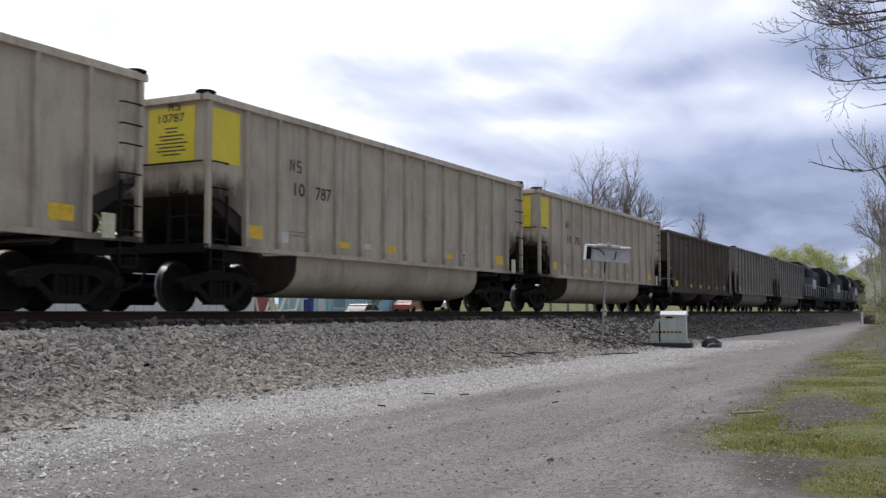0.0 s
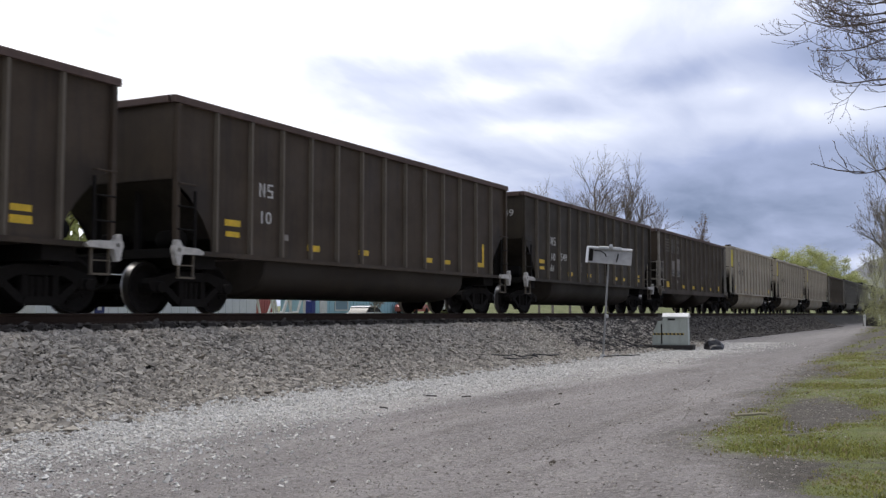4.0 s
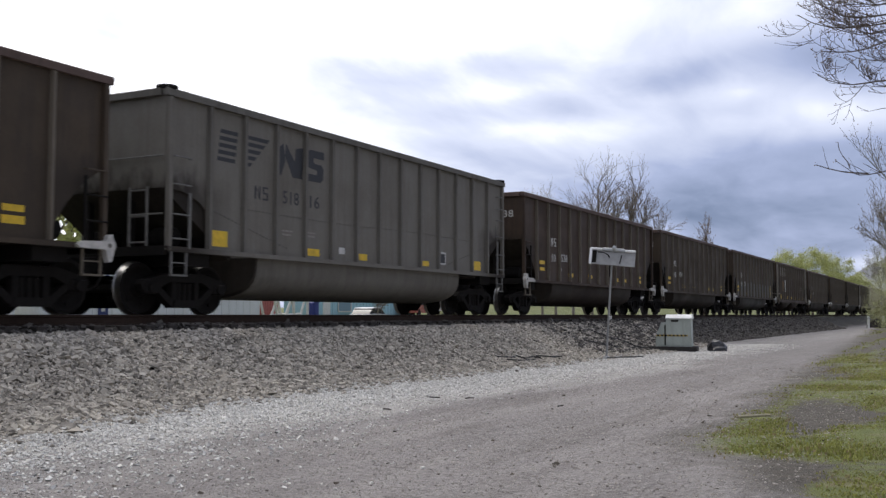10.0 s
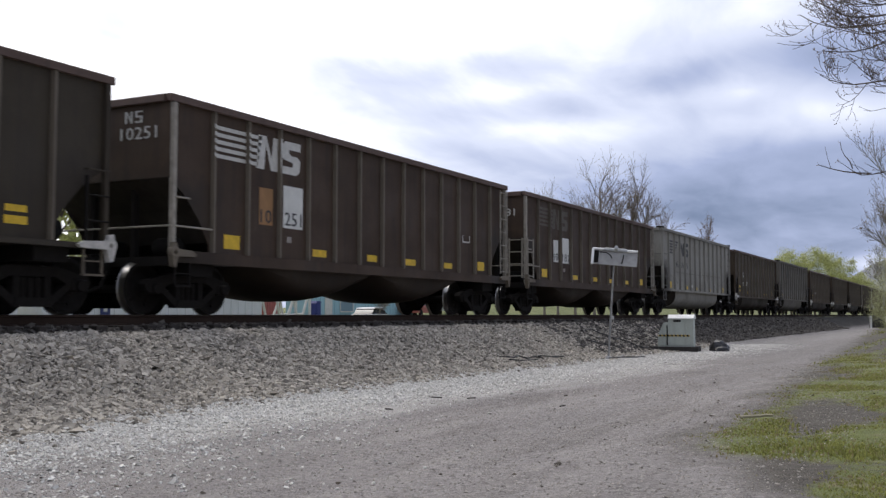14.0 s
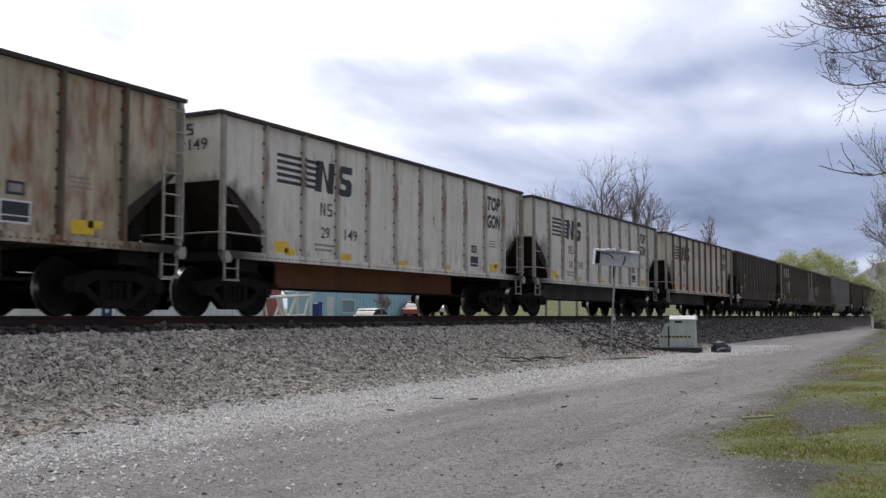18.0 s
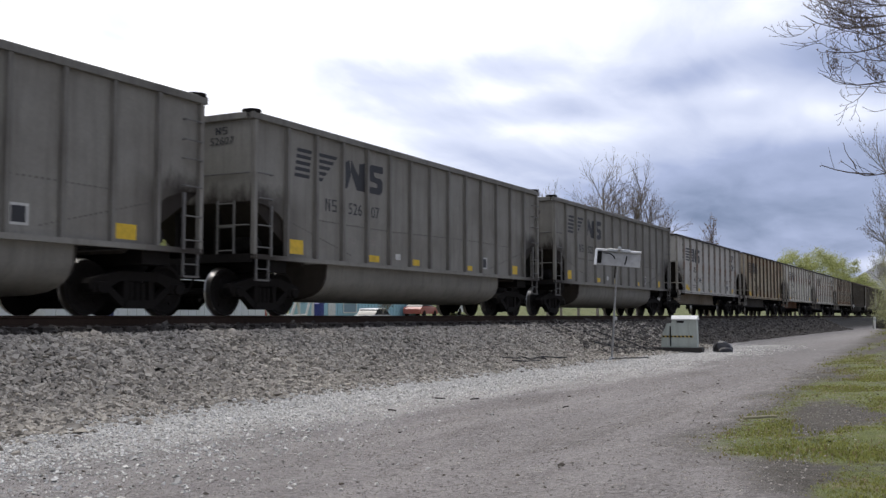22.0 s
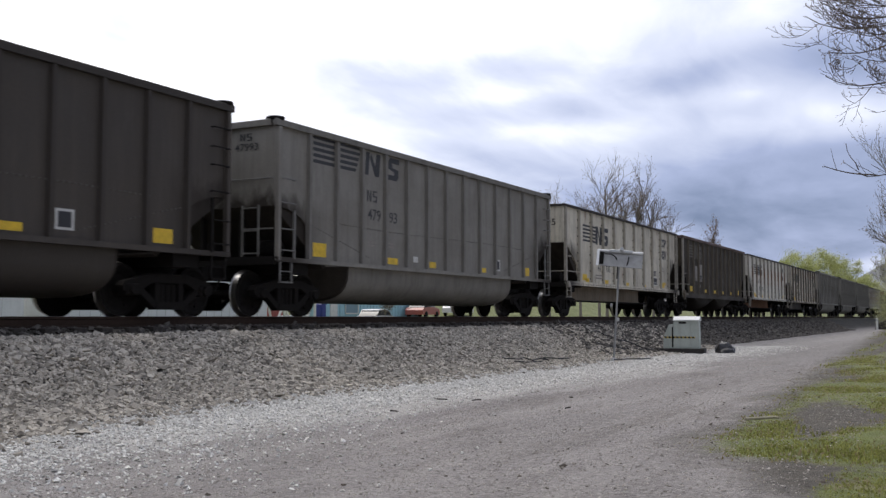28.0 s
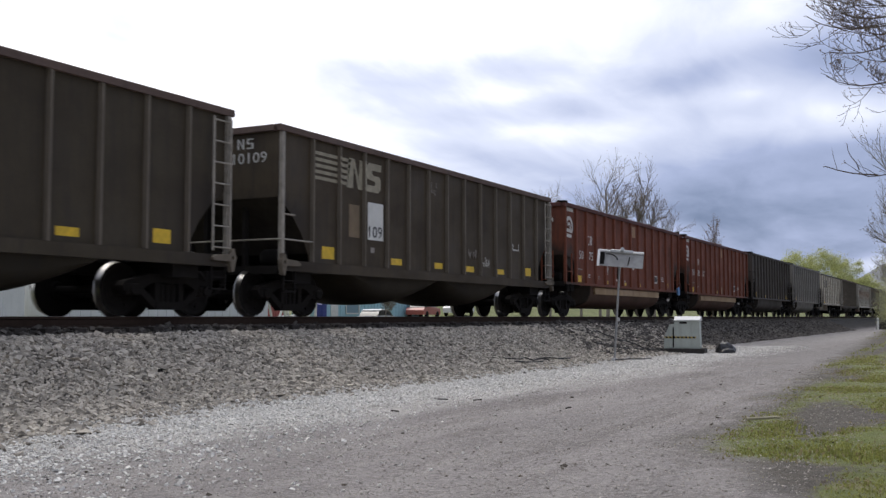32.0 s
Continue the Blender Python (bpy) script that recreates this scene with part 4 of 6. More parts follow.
def clip(poly, x0, x1):
    """The part of a flat outline between two uprights."""
    for lim, keep in ((x0, 1), (x1, -1)):
        out = []
        for (ax, az), (bx, bz) in zip(poly, poly[1:] + poly[:1]):
            ina, inb = (ax - lim) * keep >= 0, (bx - lim) * keep >= 0
            if ina:
                out.append((ax, az))
            if ina != inb:
                k = (lim - ax) / (bx - ax)
                out.append((lim, az + k * (bz - az)))
        poly = out
        if len(poly) < 3:
            return []
    return poly


def slanted(car, quads, mat, name="emblem", label="", posts=()):
    yy = -(SHEET + 0.012)
    top = None
    for q in quads:
        g = Geo().prism(q, yy - 0.004, yy + 0.001)
        for x, half, depth in posts:
            c = clip(q, x - half, x + half)
            if c:
                g.prism(c, yy - depth - 0.003, yy - depth + 0.004)
        if top is None:
            top = part(name, g, mat, car, label)
        else:
            part("emblem_bar", g, mat, top)
    return top


def number(car, text, x, z, h, mat, name="number", shear=0.0, label="", bold=0.004, w=None):
    ob = part(name, lettering(text, w or (0.20 * len(text) - 0.05) * h / 0.26, h, shear, bold), mat, car, label, at=pose(x, -(SHEET + 0.0155), z))
    return ob


def end_number(car, half, text, z, h, mat, y=0.45):
    return part("number", lettering(text, 0.17 * len(text) * h / 0.22, h, 0.0, 0.003), mat, car, at=pose(-half - 0.013, -y, z, 0, 0, -90))


def bars(car, x, z, w, rows, mat, name="stencil", h=0.035, step=0.075):
    yy = -(SHEET + 0.012)
    g = Geo()
    rnd = random.Random(round((x * 31 + z * 17) * 100))
    for r in range(rows):
        a = x
        end = x + w * rnd.uniform(0.75, 1.0)
        while a < end:
            b = min(end, a + rnd.uniform(0.05, 0.14))
            g.box(a, b, yy - 0.004, yy + 0.001, z - r * step, z - r * step + h)
            a = b + 0.02
    return tagged(part(name, g, mat, car, "illegible small stencilling"), kind="stuff")


# strokes of the two owner's marks, as plain outlines in a square: across, up
OWNER_STROKES = {
    "first": ([(0, 0), (0.10, 0), (0.10, 1), (0, 1)], [(0.06, 0.95), (0.34, 0.05), (0.40, 0.05), (0.10, 1)], [(0.32, 0), (0.42, 0), (0.42, 1), (0.32, 1)],
              [(0.60, 0), (1.0, 0), (1.0, 0.13), (0.60, 0.13)], [(0.90, 0.13), (1.0, 0.13), (1.0, 0.45), (0.90, 0.45)], [(0.60, 0.45), (1.0, 0.45), (1.0, 0.57), (0.60, 0.57)],
              [(0.60, 0.57), (0.70, 0.57), (0.70, 0.88), (0.60, 0.88)], [(0.60, 0.88), (1.0, 0.88), (1.0, 1), (0.60, 1)]),
    "second": ([(0.0, 0.12), (0.11, 0.12), (0.11, 0.88), (0.0, 0.88)], [(0.06, 0), (0.40, 0), (0.42, 0.13), (0.0, 0.13)], [(0.0, 0.87), (0.42, 0.87), (0.40, 1), (0.06, 1)],
               [(0.58, 0), (0.69, 0), (0.69, 1), (0.58, 1)], [(0.69, 0.87), (0.94, 0.87), (0.92, 1), (0.69, 1)], [(0.69, 0.43), (0.94, 0.43), (0.94, 0.56), (0.69, 0.56)],
               [(0.90, 0.50), (1.0, 0.56), (1.0, 0.87), (0.90, 0.92)], [(0.78, 0.43), (0.88, 0), (1.0, 0), (0.90, 0.43)]),
}


def reporting_mark(car, x, z, h, mat, owner="first"):
    """The owner's mark, drawn as plain strokes."""
    yy = -(SHEET + 0.012)
    g = Geo()
    for poly in OWNER_STROKES[owner]:
        g.prism([(x - 0.21 + 0.42 * u * h / 0.26, z + v * h) for u, v in poly], yy - 0.004, yy + 0.001)
    return tagged(part("owner_mark", g, mat, car, "small painted owner's mark"), kind="stuff")


def scrawl(car, x, z, w, h, seed, mat=None):
    """A quick painted squiggle."""
    r = random.Random(seed)
    yy = -(SHEET + 0.014)
    g, a = Geo(), x
    while a < x + w:
        pts = [(a + r.uniform(0, 0.12), yy, z + h * r.uniform(0, 1)) for _ in range(5)]
        g.path(pts, 0.012, 4)
        a += r.uniform(0.10, 0.18)
    return part("painted_scrawl", g, mat or DIM_MARK, car, "illegible white painted scrawl")


def reflectors(car, spots, mat=None):
    for x, z, w, h in spots:
        mark(car, x - w / 2, x + w / 2, z, z + h, mat or YELLOW, "reflector", "amber reflective patch")


def stripe_emblem(car, x, z, mat, size=1.0, split=False, posts=()):
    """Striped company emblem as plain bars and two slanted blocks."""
    q = []
    for k in range(5):
        b = z + 0.13 * k * size
        x0 = x + (0.02 * k if split else 0.0)
        if split:
            q.append([(x0, b), (x0 + 0.50, b - 0.0), (x0 + 0.52, b + 0.075), (x0 + 0.02, b + 0.075)])
            q.append([(x + 0.86, b), (x + 0.96 + 0.13 * k, b), (x + 1.04 + 0.13 * k, b + 0.075), (x + 0.86, b + 0.075)])
        else:
            q.append([(x, b), (x + (1.32 + 0.03 * k) * size, b), (x + (1.35 + 0.03 * k) * size, b + 0.07 * size), (x, b + 0.07 * size)])
    block = lambda pts, x1: [(x1 + (u + 0.09 * v) * size, z + (v - 0.04) * size) for u, v in pts]
    if split:
        n0, n1 = x + 1.80, x + 2.78
        q.append(block([(0.0, 0.0), (0.14, 0.0), (0.26, 0.30), (0.16, 0.64), (0.0, 0.56)], n0))
        q.append(block([(0.24, 0.40), (0.54, 0.0), (0.86, 0.0), (0.86, 0.66), (0.58, 0.60), (0.58, 0.32), (0.24, 0.66)], n0))
    else:
        n0 = x + 1.30 * size
        q.append(block([(0.0, 0.0), (0.24, 0.0), (0.24, 0.66), (0.0, 0.66)], n0))
        q.append(block([(0.24, 0.50), (0.46, 0.0), (0.46, 0.22), (0.24, 0.66)], n0))
        q.append(block([(0.46, 0.0), (0.68, 0.0), (0.68, 0.66), (0.46, 0.66)], n0))
        n1 = n0 + 0.76 * size
    q.append(block([(0.0, 0.0), (0.54, 0.0), (0.64, 0.08), (0.64, 0.30), (0.54, 0.38), (0.30, 0.38), (0.30, 0.26), (0.40, 0.24), (0.40, 0.15), (0.0, 0.15)], n1))
    q.append(block([(0.10, 0.28), (0.30, 0.26), (0.30, 0.40), (0.24, 0.42), (0.24, 0.50), (0.62, 0.50), (0.62, 0.66), (0.10, 0.66), (0.0, 0.58), (0.0, 0.36)], n1))
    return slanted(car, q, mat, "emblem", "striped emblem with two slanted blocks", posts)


def wheel_emblem(car, x, z, mat):
    """Round arched emblem over slanted bars, with a row of small blocks above."""
    q = []
    for r0, r1, a0, a1 in ((0.24, 0.36, -20, 165), (0.07, 0.16, -40, 165)):
        for k in range(10):
            a, b = radians(a0 + (a1 - a0) * k / 10), radians(a0 + (a1 - a0) * (k + 1) / 10)
            q.append([(x + r0 * math.cos(a), z + r0 * math.sin(a)), (x + r1 * math.cos(a), z + r1 * math.sin(a)), (x + r1 * math.cos(b), z + r1 * math.sin(b)), (x + r0 * math.cos(b), z + r0 * math.sin(b))])
    q.append([(x - 0.40, z - 0.16), (x + 0.30, z - 0.20), (x + 0.34, z - 0.09), (x - 0.34, z - 0.05)])
    q.append([(x - 0.40, z - 0.33), (x + 0.20, z - 0.37), (x + 0.24, z - 0.26), (x - 0.40, z - 0.22)])
    for k in range(7):
        q.append([(x - 0.40 + 0.115 * k, z + 0.52), (x - 0.31 + 0.115 * k, z + 0.52), (x - 0.31 + 0.115 * k, z + 0.66), (x - 0.40 + 0.115 * k, z + 0.66)])
    return slanted(car, q, mat, "emblem", "arched white emblem")


BROWN, BROWN2, BROWN3 = (0.071, 0.052, 0.035), (0.051, 0.041, 0.028), (0.067, 0.044, 0.030)
GREY_A, GREY_B, GREY_C, GREY_D = (0.248, 0.237, 0.208), (0.315, 0.304, 0.27), (0.175, 0.163, 0.14), (0.064, 0.055, 0.047)
CREAM, WHITISH, DIRTY, RUSTY = (0.64, 0.575, 0.45), (0.70, 0.665, 0.575), (0.53, 0.485, 0.39), (0.47, 0.405, 0.285)
LIGHT = (0.475, 0.418, 0.327)
OXIDE = (0.175, 0.054, 0.030)
DOUBLE_REF = [(-5.35, 1.21, 0.45, 0.26), (-2.5, 1.21, 0.5, 0.15), (-0.4, 1.21, 0.42, 0.15), (1.4, 1.20, 0.5, 0.15), (3.4, 1.21, 0.45, 0.14), (5.4, 1.23, 0.42, 0.24)]
SINGLE_REF = [(-5.5, 1.62, 0.45, 0.12), (-5.5, 1.42, 0.40, 0.10), (-2.85, 1.29, 0.45, 0.13), (-0.85, 1.31, 0.42, 0.12), (2.25, 1.29, 0.45, 0.12), (3.3, 1.29, 0.40, 0.11), (5.35, 1.30, 0.40, 0.12), (5.35, 1.48, 0.38, 0.10)]
BETH_REF = [(-5.62, 1.24, 0.48, 0.29), (-2.62, 1.22, 0.46, 0.15), (-0.72, 1.22, 0.46, 0.15), (2.25, 1.22, 0.46, 0.13), (5.32, 1.23, 0.46, 0.25)]
TOP_REF = [(-5.05, 1.26, 0.45, 0.22), (-2.7, 1.21, 0.40, 0.14), (-0.2, 1.20, 0.42, 0.12), (2.1, 1.20, 0.42, 0.12), (4.95, 1.25, 0.45, 0.22)]

# order in the train, front of the body on the track at the start, kind, length, paint and marks
CONSIST = [
    (92.38, "beth", 14.5, GREY_A, {}), (76.73, "beth", 14.5, GREY_A, {}), (60.71, "double", 14.15, BROWN, {"patch": "", "faint": True}),
    (45.08, "yellow", 14.72, LIGHT, {"no": ("10", "781")}),
    (28.93, "yellow", 14.72, LIGHT, {"no": ("10", "787"), "end": "10787"}), (12.60, "yellow", 14.72, LIGHT, {"no": ("10", "732"), "end": "10732"}),
    (-3.61, "double", 14.15, BROWN, {"patch": "226", "first": "10", "faint": True, "rungs": True}), (-19.11, "single", 14.25, BROWN2, {"no": ("10", "549"), "end": "10549", "scrawl": ((-4.86, 1.36, 0.4, 0.28), (-1.95, 1.45, 0.35, 0.35))}),
    (-34.70, "single", 14.25, BROWN, {"ell": True, "no": ("10", "")}), (-50.32, "single", 14.25, BROWN, {"no": ("10", "384"), "end": "10384"}),
    (-66.12, "double", 14.15, BROWN3, {"patch": "90", "first": "10", "orange": True, "end": "10190"}), (-81.50, "single", 14.25, BROWN, {"no": ("10", "550"), "end": "10550", "grey": True, "ell": True}),
    (-97.12, "single", 14.22, BROWN, {"no": ("10", "491"), "end": "10491"}), (-112.71, "single", 14.28, BROWN3, {"no": ("10", "538"), "end": "10538"}),
    (-128.52, "beth", 14.05, GREY_C, {"emblem": True, "no3": ("", "518", "16")}), (-143.92, "single", 14.15, BROWN, {"no": ("10", "561"), "end": "10561"}),
    (-159.49, "beth", 14.12, GREY_B, {"emblem": True, "no3": ("", "526", "75"), "end": "52675"}), (-175.15, "double", 14.10, BROWN3, {"patch": "181", "first": "10", "white2": True, "faint": True, "end": "10181", "rungs": True}),
    (-190.70, "double", 14.05, BROWN3, {"patch": "251", "first": "10", "orange": True, "bright": True, "end": "10251"}), (-206.16, "single", 14.10, BROWN2, {"no": ("10", "")}),
    (-221.60, "top", 13.95, CREAM, {"rust": 0.12, "grime": 0.45, "darkposts": True}), (-237.07, "top", 13.85, WHITISH, {"no": ("38", "345"), "end": "38345", "rust": 0.05}),
    (-251.84, "top", 13.88, WHITISH, {"no": ("29", "149"), "end": "29149", "sill": "rust"}), (-266.74, "top", 14.20, RUSTY, {"no": ("28", "280"), "end": "28280", "rust": 0.52, "grime": 0.45, "darkposts": True, "notop": True}),
    (-282.04, "top", 14.20, (0.52, 0.50, 0.45), {"no": ("40", "208"), "end": "40208", "sill": "pale"}), (-297.41, "beth", 14.15, GREY_A, {"emblem": True, "no3": ("", "525", "87"), "end": "52587"}),
    (-312.96, "beth", 14.15, GREY_A, {"emblem": True, "no3": ("", "526", "07"), "end": "52607"}), (-328.52, "beth", 14.18, GREY_A, {"emblem": True, "no3": ("", "525", "28"), "end": "52528"}),
    (-344.02, "top", 14.25, DIRTY, {"no": ("23", "636"), "end": "23636", "rust": 0.2, "grime": 0.6}), (-359.37, "top", 14.30, WHITISH, {"no": ("29", "774"), "end": "29774", "sill": "rust"}),
    (-374.89, "double", 14.10, BROWN2, {"patch": "089", "faint": True}), (-390.12, "top", 14.10, (0.66, 0.61, 0.50), {"no": ("41", "935"), "end": "41935", "sill": "pale", "grime": 0.5}),
    (-405.61, "beth", 14.30, (0.235, 0.222, 0.196), {"dull": True, "no3": ("", "479", "93"), "end": "47993"}), (-421.32, "beth", 13.95, GREY_D, {}),
    (-436.61, "red", 14.45, OXIDE, {"cr": ("50", "78", "07"), "end": "507807", "tan": True}), (-452.24, "red", 14.50, OXIDE, {"cr": ("50", "75", "24"), "end": "507524", "chalk": True}),
    (-468.08, "double", 14.15, (0.066, 0.050, 0.031), {"patch": "109", "cream": True, "tanpatch": True, "orange": True, "end": "10109", "scrawl": ((2.2, 1.35, 0.5, 0.3), (-0.8, 3.05, 0.35, 0.35), (1.3, 1.55, 0.45, 0.3))}), (-483.75, "double", 14.15, (0.058, 0.046, 0.029), {"patch": "", "faint": True}),
]
NAMES = {"double": "brown coal car with two rounded hopper bottoms", "single": "dark brown coal car with a rounded tub bottom", "beth": "grey coal car with a rounded tub bottom",
         "yellow": "pale grey coal car with yellow end panels", "top": "white ribbed coal car with sloping ends", "red": "oxide red coal car with a tan-topped tub"}
TRAIN = []


def dress(car, kind, length, o):
    h = length / 2
    n_posts, gap, pw, pd = KINDS[kind][3:7]
    over = [(-h + gap + (2 * h - 2 * gap) * k / (n_posts - 1), pw / 2 - 0.013, pd - 0.002) for k in range(n_posts)]
    light_mark = kind in ("double", "single", "red")
    ink = WHITE_MARK if light_mark else BLACK_MARK
    if kind == "double":
        reflectors(car, DOUBLE_REF)
        logo = WHITE_MARK if o.get("bright") else CREAM_MARK if o.get("cream") else DIM_MARK
        if o.get("faint"):
            logo = FAINT_MARK
        stripe_emblem(car, -5.95, 2.86, logo, 1.0, False, over)
        first = PATCH_WHITE if o.get("white2") else (PATCH_TAN if o.get("tanpatch") else PATCH_ORANGE if o.get("orange") else DIM_MARK)
        if "patch" in o and o["patch"]:
            mark(car, -4.55, -4.13, 1.74, 2.46, first, "patch", "faded painted patch")
            if "first" in o:
                number(car, o["first"], -4.34, 1.78, 0.26, BLACK_MARK).location.y -= 0.004
            mark(car, -3.78, -3.12, 1.73, 2.58, PATCH_WHITE if not (o.get("faint") and not o.get("white2")) else DIM_MARK, "patch", "white painted patch")
            number(car, o["patch"], -3.45, 1.78, 0.27, BLACK_MARK).location.y -= 0.004
        if not o.get("faint"):
            mark(car, 4.25, 4.70, 1.95, 1.985, WHITE_MARK), mark(car, 4.25, 4.285, 1.985, 2.15, WHITE_MARK), mark(car, 4.665, 4.70, 1.985, 2.15, WHITE_MARK)
        mark(car, -3.65, -3.50, 1.44, 1.56, DIM_MARK)
    if kind == "single":
        if o.get("ell"):
            mark(car, 5.50, 5.62, 1.30, 1.95, YELLOW, "reflector"), mark(car, 5.0, 5.50, 1.30, 1.42, YELLOW, "reflector")
            reflectors(car, SINGLE_REF[:6])
        else:
            reflectors(car, SINGLE_REF)
        reporting_mark(car, -4.50, 2.26, 0.27, WHITE_MARK)
        a, b = o.get("no", ("", ""))
        if a:
            number(car, a, -4.48, 1.74, 0.25, WHITE_MARK)
        if b:
            number(car, b, -3.49, 1.78, 0.25, WHITE_MARK, w=0.60)
        mark(car, -3.9, -3.75, 1.46, 1.58, DIM_MARK)
        if o.get("grey"):
            for k in range(12):
                x = -h + 1.16 + (2 * h - 2.2) * k / 12
                mark(car, x, x + 0.86, 1.14, 1.98 + 0.05 * math.sin(k * 1.9), plain("grey_overpaint", (0.094, 0.090, 0.079), 0.6, 0, 0.3, 3) if k == 0 else bpy.data.materials["grey_overpaint"], "repainted_panel", "dull grey repainted lower panel", -0.0025)
    if kind in ("beth", "yellow"):
        reflectors(car, BETH_REF if kind == "beth" else [(-5.87, 1.40, 0.46, 0.25), (-2.7, 1.39, 0.44, 0.14), (-0.65, 1.39, 0.44, 0.15), (2.42, 1.39, 0.42, 0.14), (5.72, 1.38, 0.5, 0.25)])
        mark(car, 3.06, 3.42, 1.30, 1.62, WHITE_MARK, "consolidated_stencil", "white framed stencil"), mark(car, 3.11, 3.37, 1.34, 1.58, BLACK_MARK, "consolidated_stencil", proud=0.003)
    if kind == "yellow":
        a, b = o.get("no", ("", ""))
        reporting_mark(car, -4.55, 2.85, 0.25, BLACK_MARK)
        number(car, a, -4.42, 2.36, 0.28, BLACK_MARK, bold=0.014), number(car, b, -3.54, 2.35, 0.28, BLACK_MARK, bold=0.014)
        mark(car, -h + 0.10, -h + 0.98, 2.74, 3.74, YELLOW_PANEL, "yellow_panel", "bright yellow painted end panel")
        part("yellow_panel", Geo().box(-h - 0.010, -h + 0.002, -1.27, -0.16, 2.74, 3.76), YELLOW_PANEL, car, "bright yellow painted end panel")
        g = Geo()
        for k in range(8):
            w = (0.16, 0.14, 0.30, 0.26, 0.38, 0.30, 0.34, 0.22)[k]
            g.box(-h - 0.014, -h - 0.008, -0.72 - w, -0.72 + w, 3.36 - 0.07 * k, 3.382 - 0.07 * k)
        tagged(part("stencil", g, BLACK_MARK, car, "illegible small stencilling"), kind="stuff")
        mark(car, -5.04, -4.80, 1.38, 1.60, WHITE_MARK)
        bars(car, -4.75, 1.60, 0.9, 2, DIM_MARK)
        mark(car, -1.85, -1.60, 1.42, 1.54, WHITE_MARK)
        # added cream plate stands in for bright background glimpsed through the car's end
        part("bright_gap_plate", Geo().box(h - 0.9, h - 0.62, -1.60, -1.585, 1.16, 1.56), plain("cream_plate", (0.62, 0.60, 0.42), 0.6), car, "cream plate standing in for bright background seen through the end gap") if "cream_plate" not in bpy.data.materials else part("bright_gap_plate", Geo().box(h - 0.9, h - 0.62, -1.60, -1.585, 1.16, 1.56), bpy.data.materials["cream_plate"], car, "cream plate standing in for bright background seen through the end gap")
    if kind == "beth":
        g = Geo()
        for k in range(90):
            x = -5.0 + 10.0 * k / 89
            g.box(x - 0.012, x + 0.012, -SHEET - 0.024, -SHEET - 0.010, 1.985 + 0.03 * math.sin(x * 0.6), 2.012 + 0.03 * math.sin(x * 0.6))
        for s in (-1, 1):
            for k in range(22):
                x, z = s * (h - 1.25 - 0.105 * k), 1.86 - 0.026 * k
                g.box(x - 0.013, x + 0.013, -SHEET - 0.024, -SHEET - 0.010, z, z + 0.027)
        tagged(part("rivet_row", g, RIVET, car, "rows of small dull rivets"), kind="stuff")
        if o.get("emblem"):
            stripe_emblem(car, -5.70, 2.82, BLACK_MARK, split=True)
        if o.get("dull"):
            q = []
            for k in range(5):
                b = 3.20 + 0.125 * k
                q += [[(-5.88, b), (-5.04, b), (-5.04, b + 0.072), (-5.88, b + 0.072)], [(-4.86, b), (-4.26 + 0.05 * k, b), (-4.22 + 0.05 * k, b + 0.072), (-4.86, b + 0.072)]]
            q += [[(-3.86, 3.20), (-3.72, 3.20), (-3.66, 3.72), (-3.82, 3.72)], [(-3.66, 3.60), (-3.44, 3.20), (-3.38, 3.34), (-3.60, 3.72)], [(-3.44, 3.20), (-3.26, 3.20), (-3.20, 3.72), (-3.38, 3.72)]]
            q += [[(-2.88, 3.20), (-2.46, 3.20), (-2.38, 3.28), (-2.38, 3.46), (-2.66, 3.50), (-2.66, 3.42), (-2.58, 3.40), (-2.58, 3.32), (-2.88, 3.32)], [(-2.84, 3.46), (-2.66, 3.42), (-2.66, 3.54), (-2.70, 3.60), (-2.36, 3.60), (-2.34, 3.72), (-2.76, 3.72), (-2.84, 3.64)]]
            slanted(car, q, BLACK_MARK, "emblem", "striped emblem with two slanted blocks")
        if "no3" in o:
            z = 2.22 if not o.get("dull") else 2.18
            reporting_mark(car, -4.38 if not o.get("dull") else -3.56, z if not o.get("dull") else 2.60, 0.26, BLACK_MARK)
            for t, x in zip(o["no3"], (-4.4, -3.42, -2.58)):
                if t:
                    number(car, t, x - (0.04 if o.get("dull") else 0), z, 0.26, BLACK_MARK)
            bars(car, -3.7, 1.66, 0.35, 2, DIM_MARK), bars(car, -2.85, 1.68, 0.35, 2, DIM_MARK)
            mark(car, -1.65, -1.42, 1.32, 1.46, WHITE_MARK)
    if kind == "top":
        reflectors(car, TOP_REF + [(-4.78, 1.20, 0.34, 0.15), (5.2, 1.36, 0.30, 0.12)])
        g = Geo()
        for k in range(110):
            x = -h + 0.5 + (length - 1.0) * k / 109
            g.box(x - 0.014, x + 0.014, -1.603, -1.594, 1.10, 1.13)
        tagged(part("rivet_row", g, BOLT, car, "row of dark sill rivets"), kind="stuff")
        stripe_emblem(car, -5.22, 2.64, BLACK_MARK, 1.0, False, over)
        a, b = o.get("no", ("", ""))
        reporting_mark(car, -3.50, 2.11, 0.27, BLACK_MARK)
        if a:
            number(car, a, -3.52, 1.63, 0.24, BLACK_MARK), number(car, b, -2.52, 1.64, 0.24, BLACK_MARK)
        if not o.get("notop"):
            number(car, "TOP", 5.0, 2.99, 0.41, BLACK_MARK, "lettering", 0.16, "bold black lettering", 0.045, 0.90), number(car, "GON", 5.0, 2.48, 0.41, BLACK_MARK, "lettering", 0.16, "bold black lettering", 0.045, 0.90)
        bars(car, -3.9, 1.46, 0.75, 2, DIM_MARK, "stencil", 0.05, 0.10)
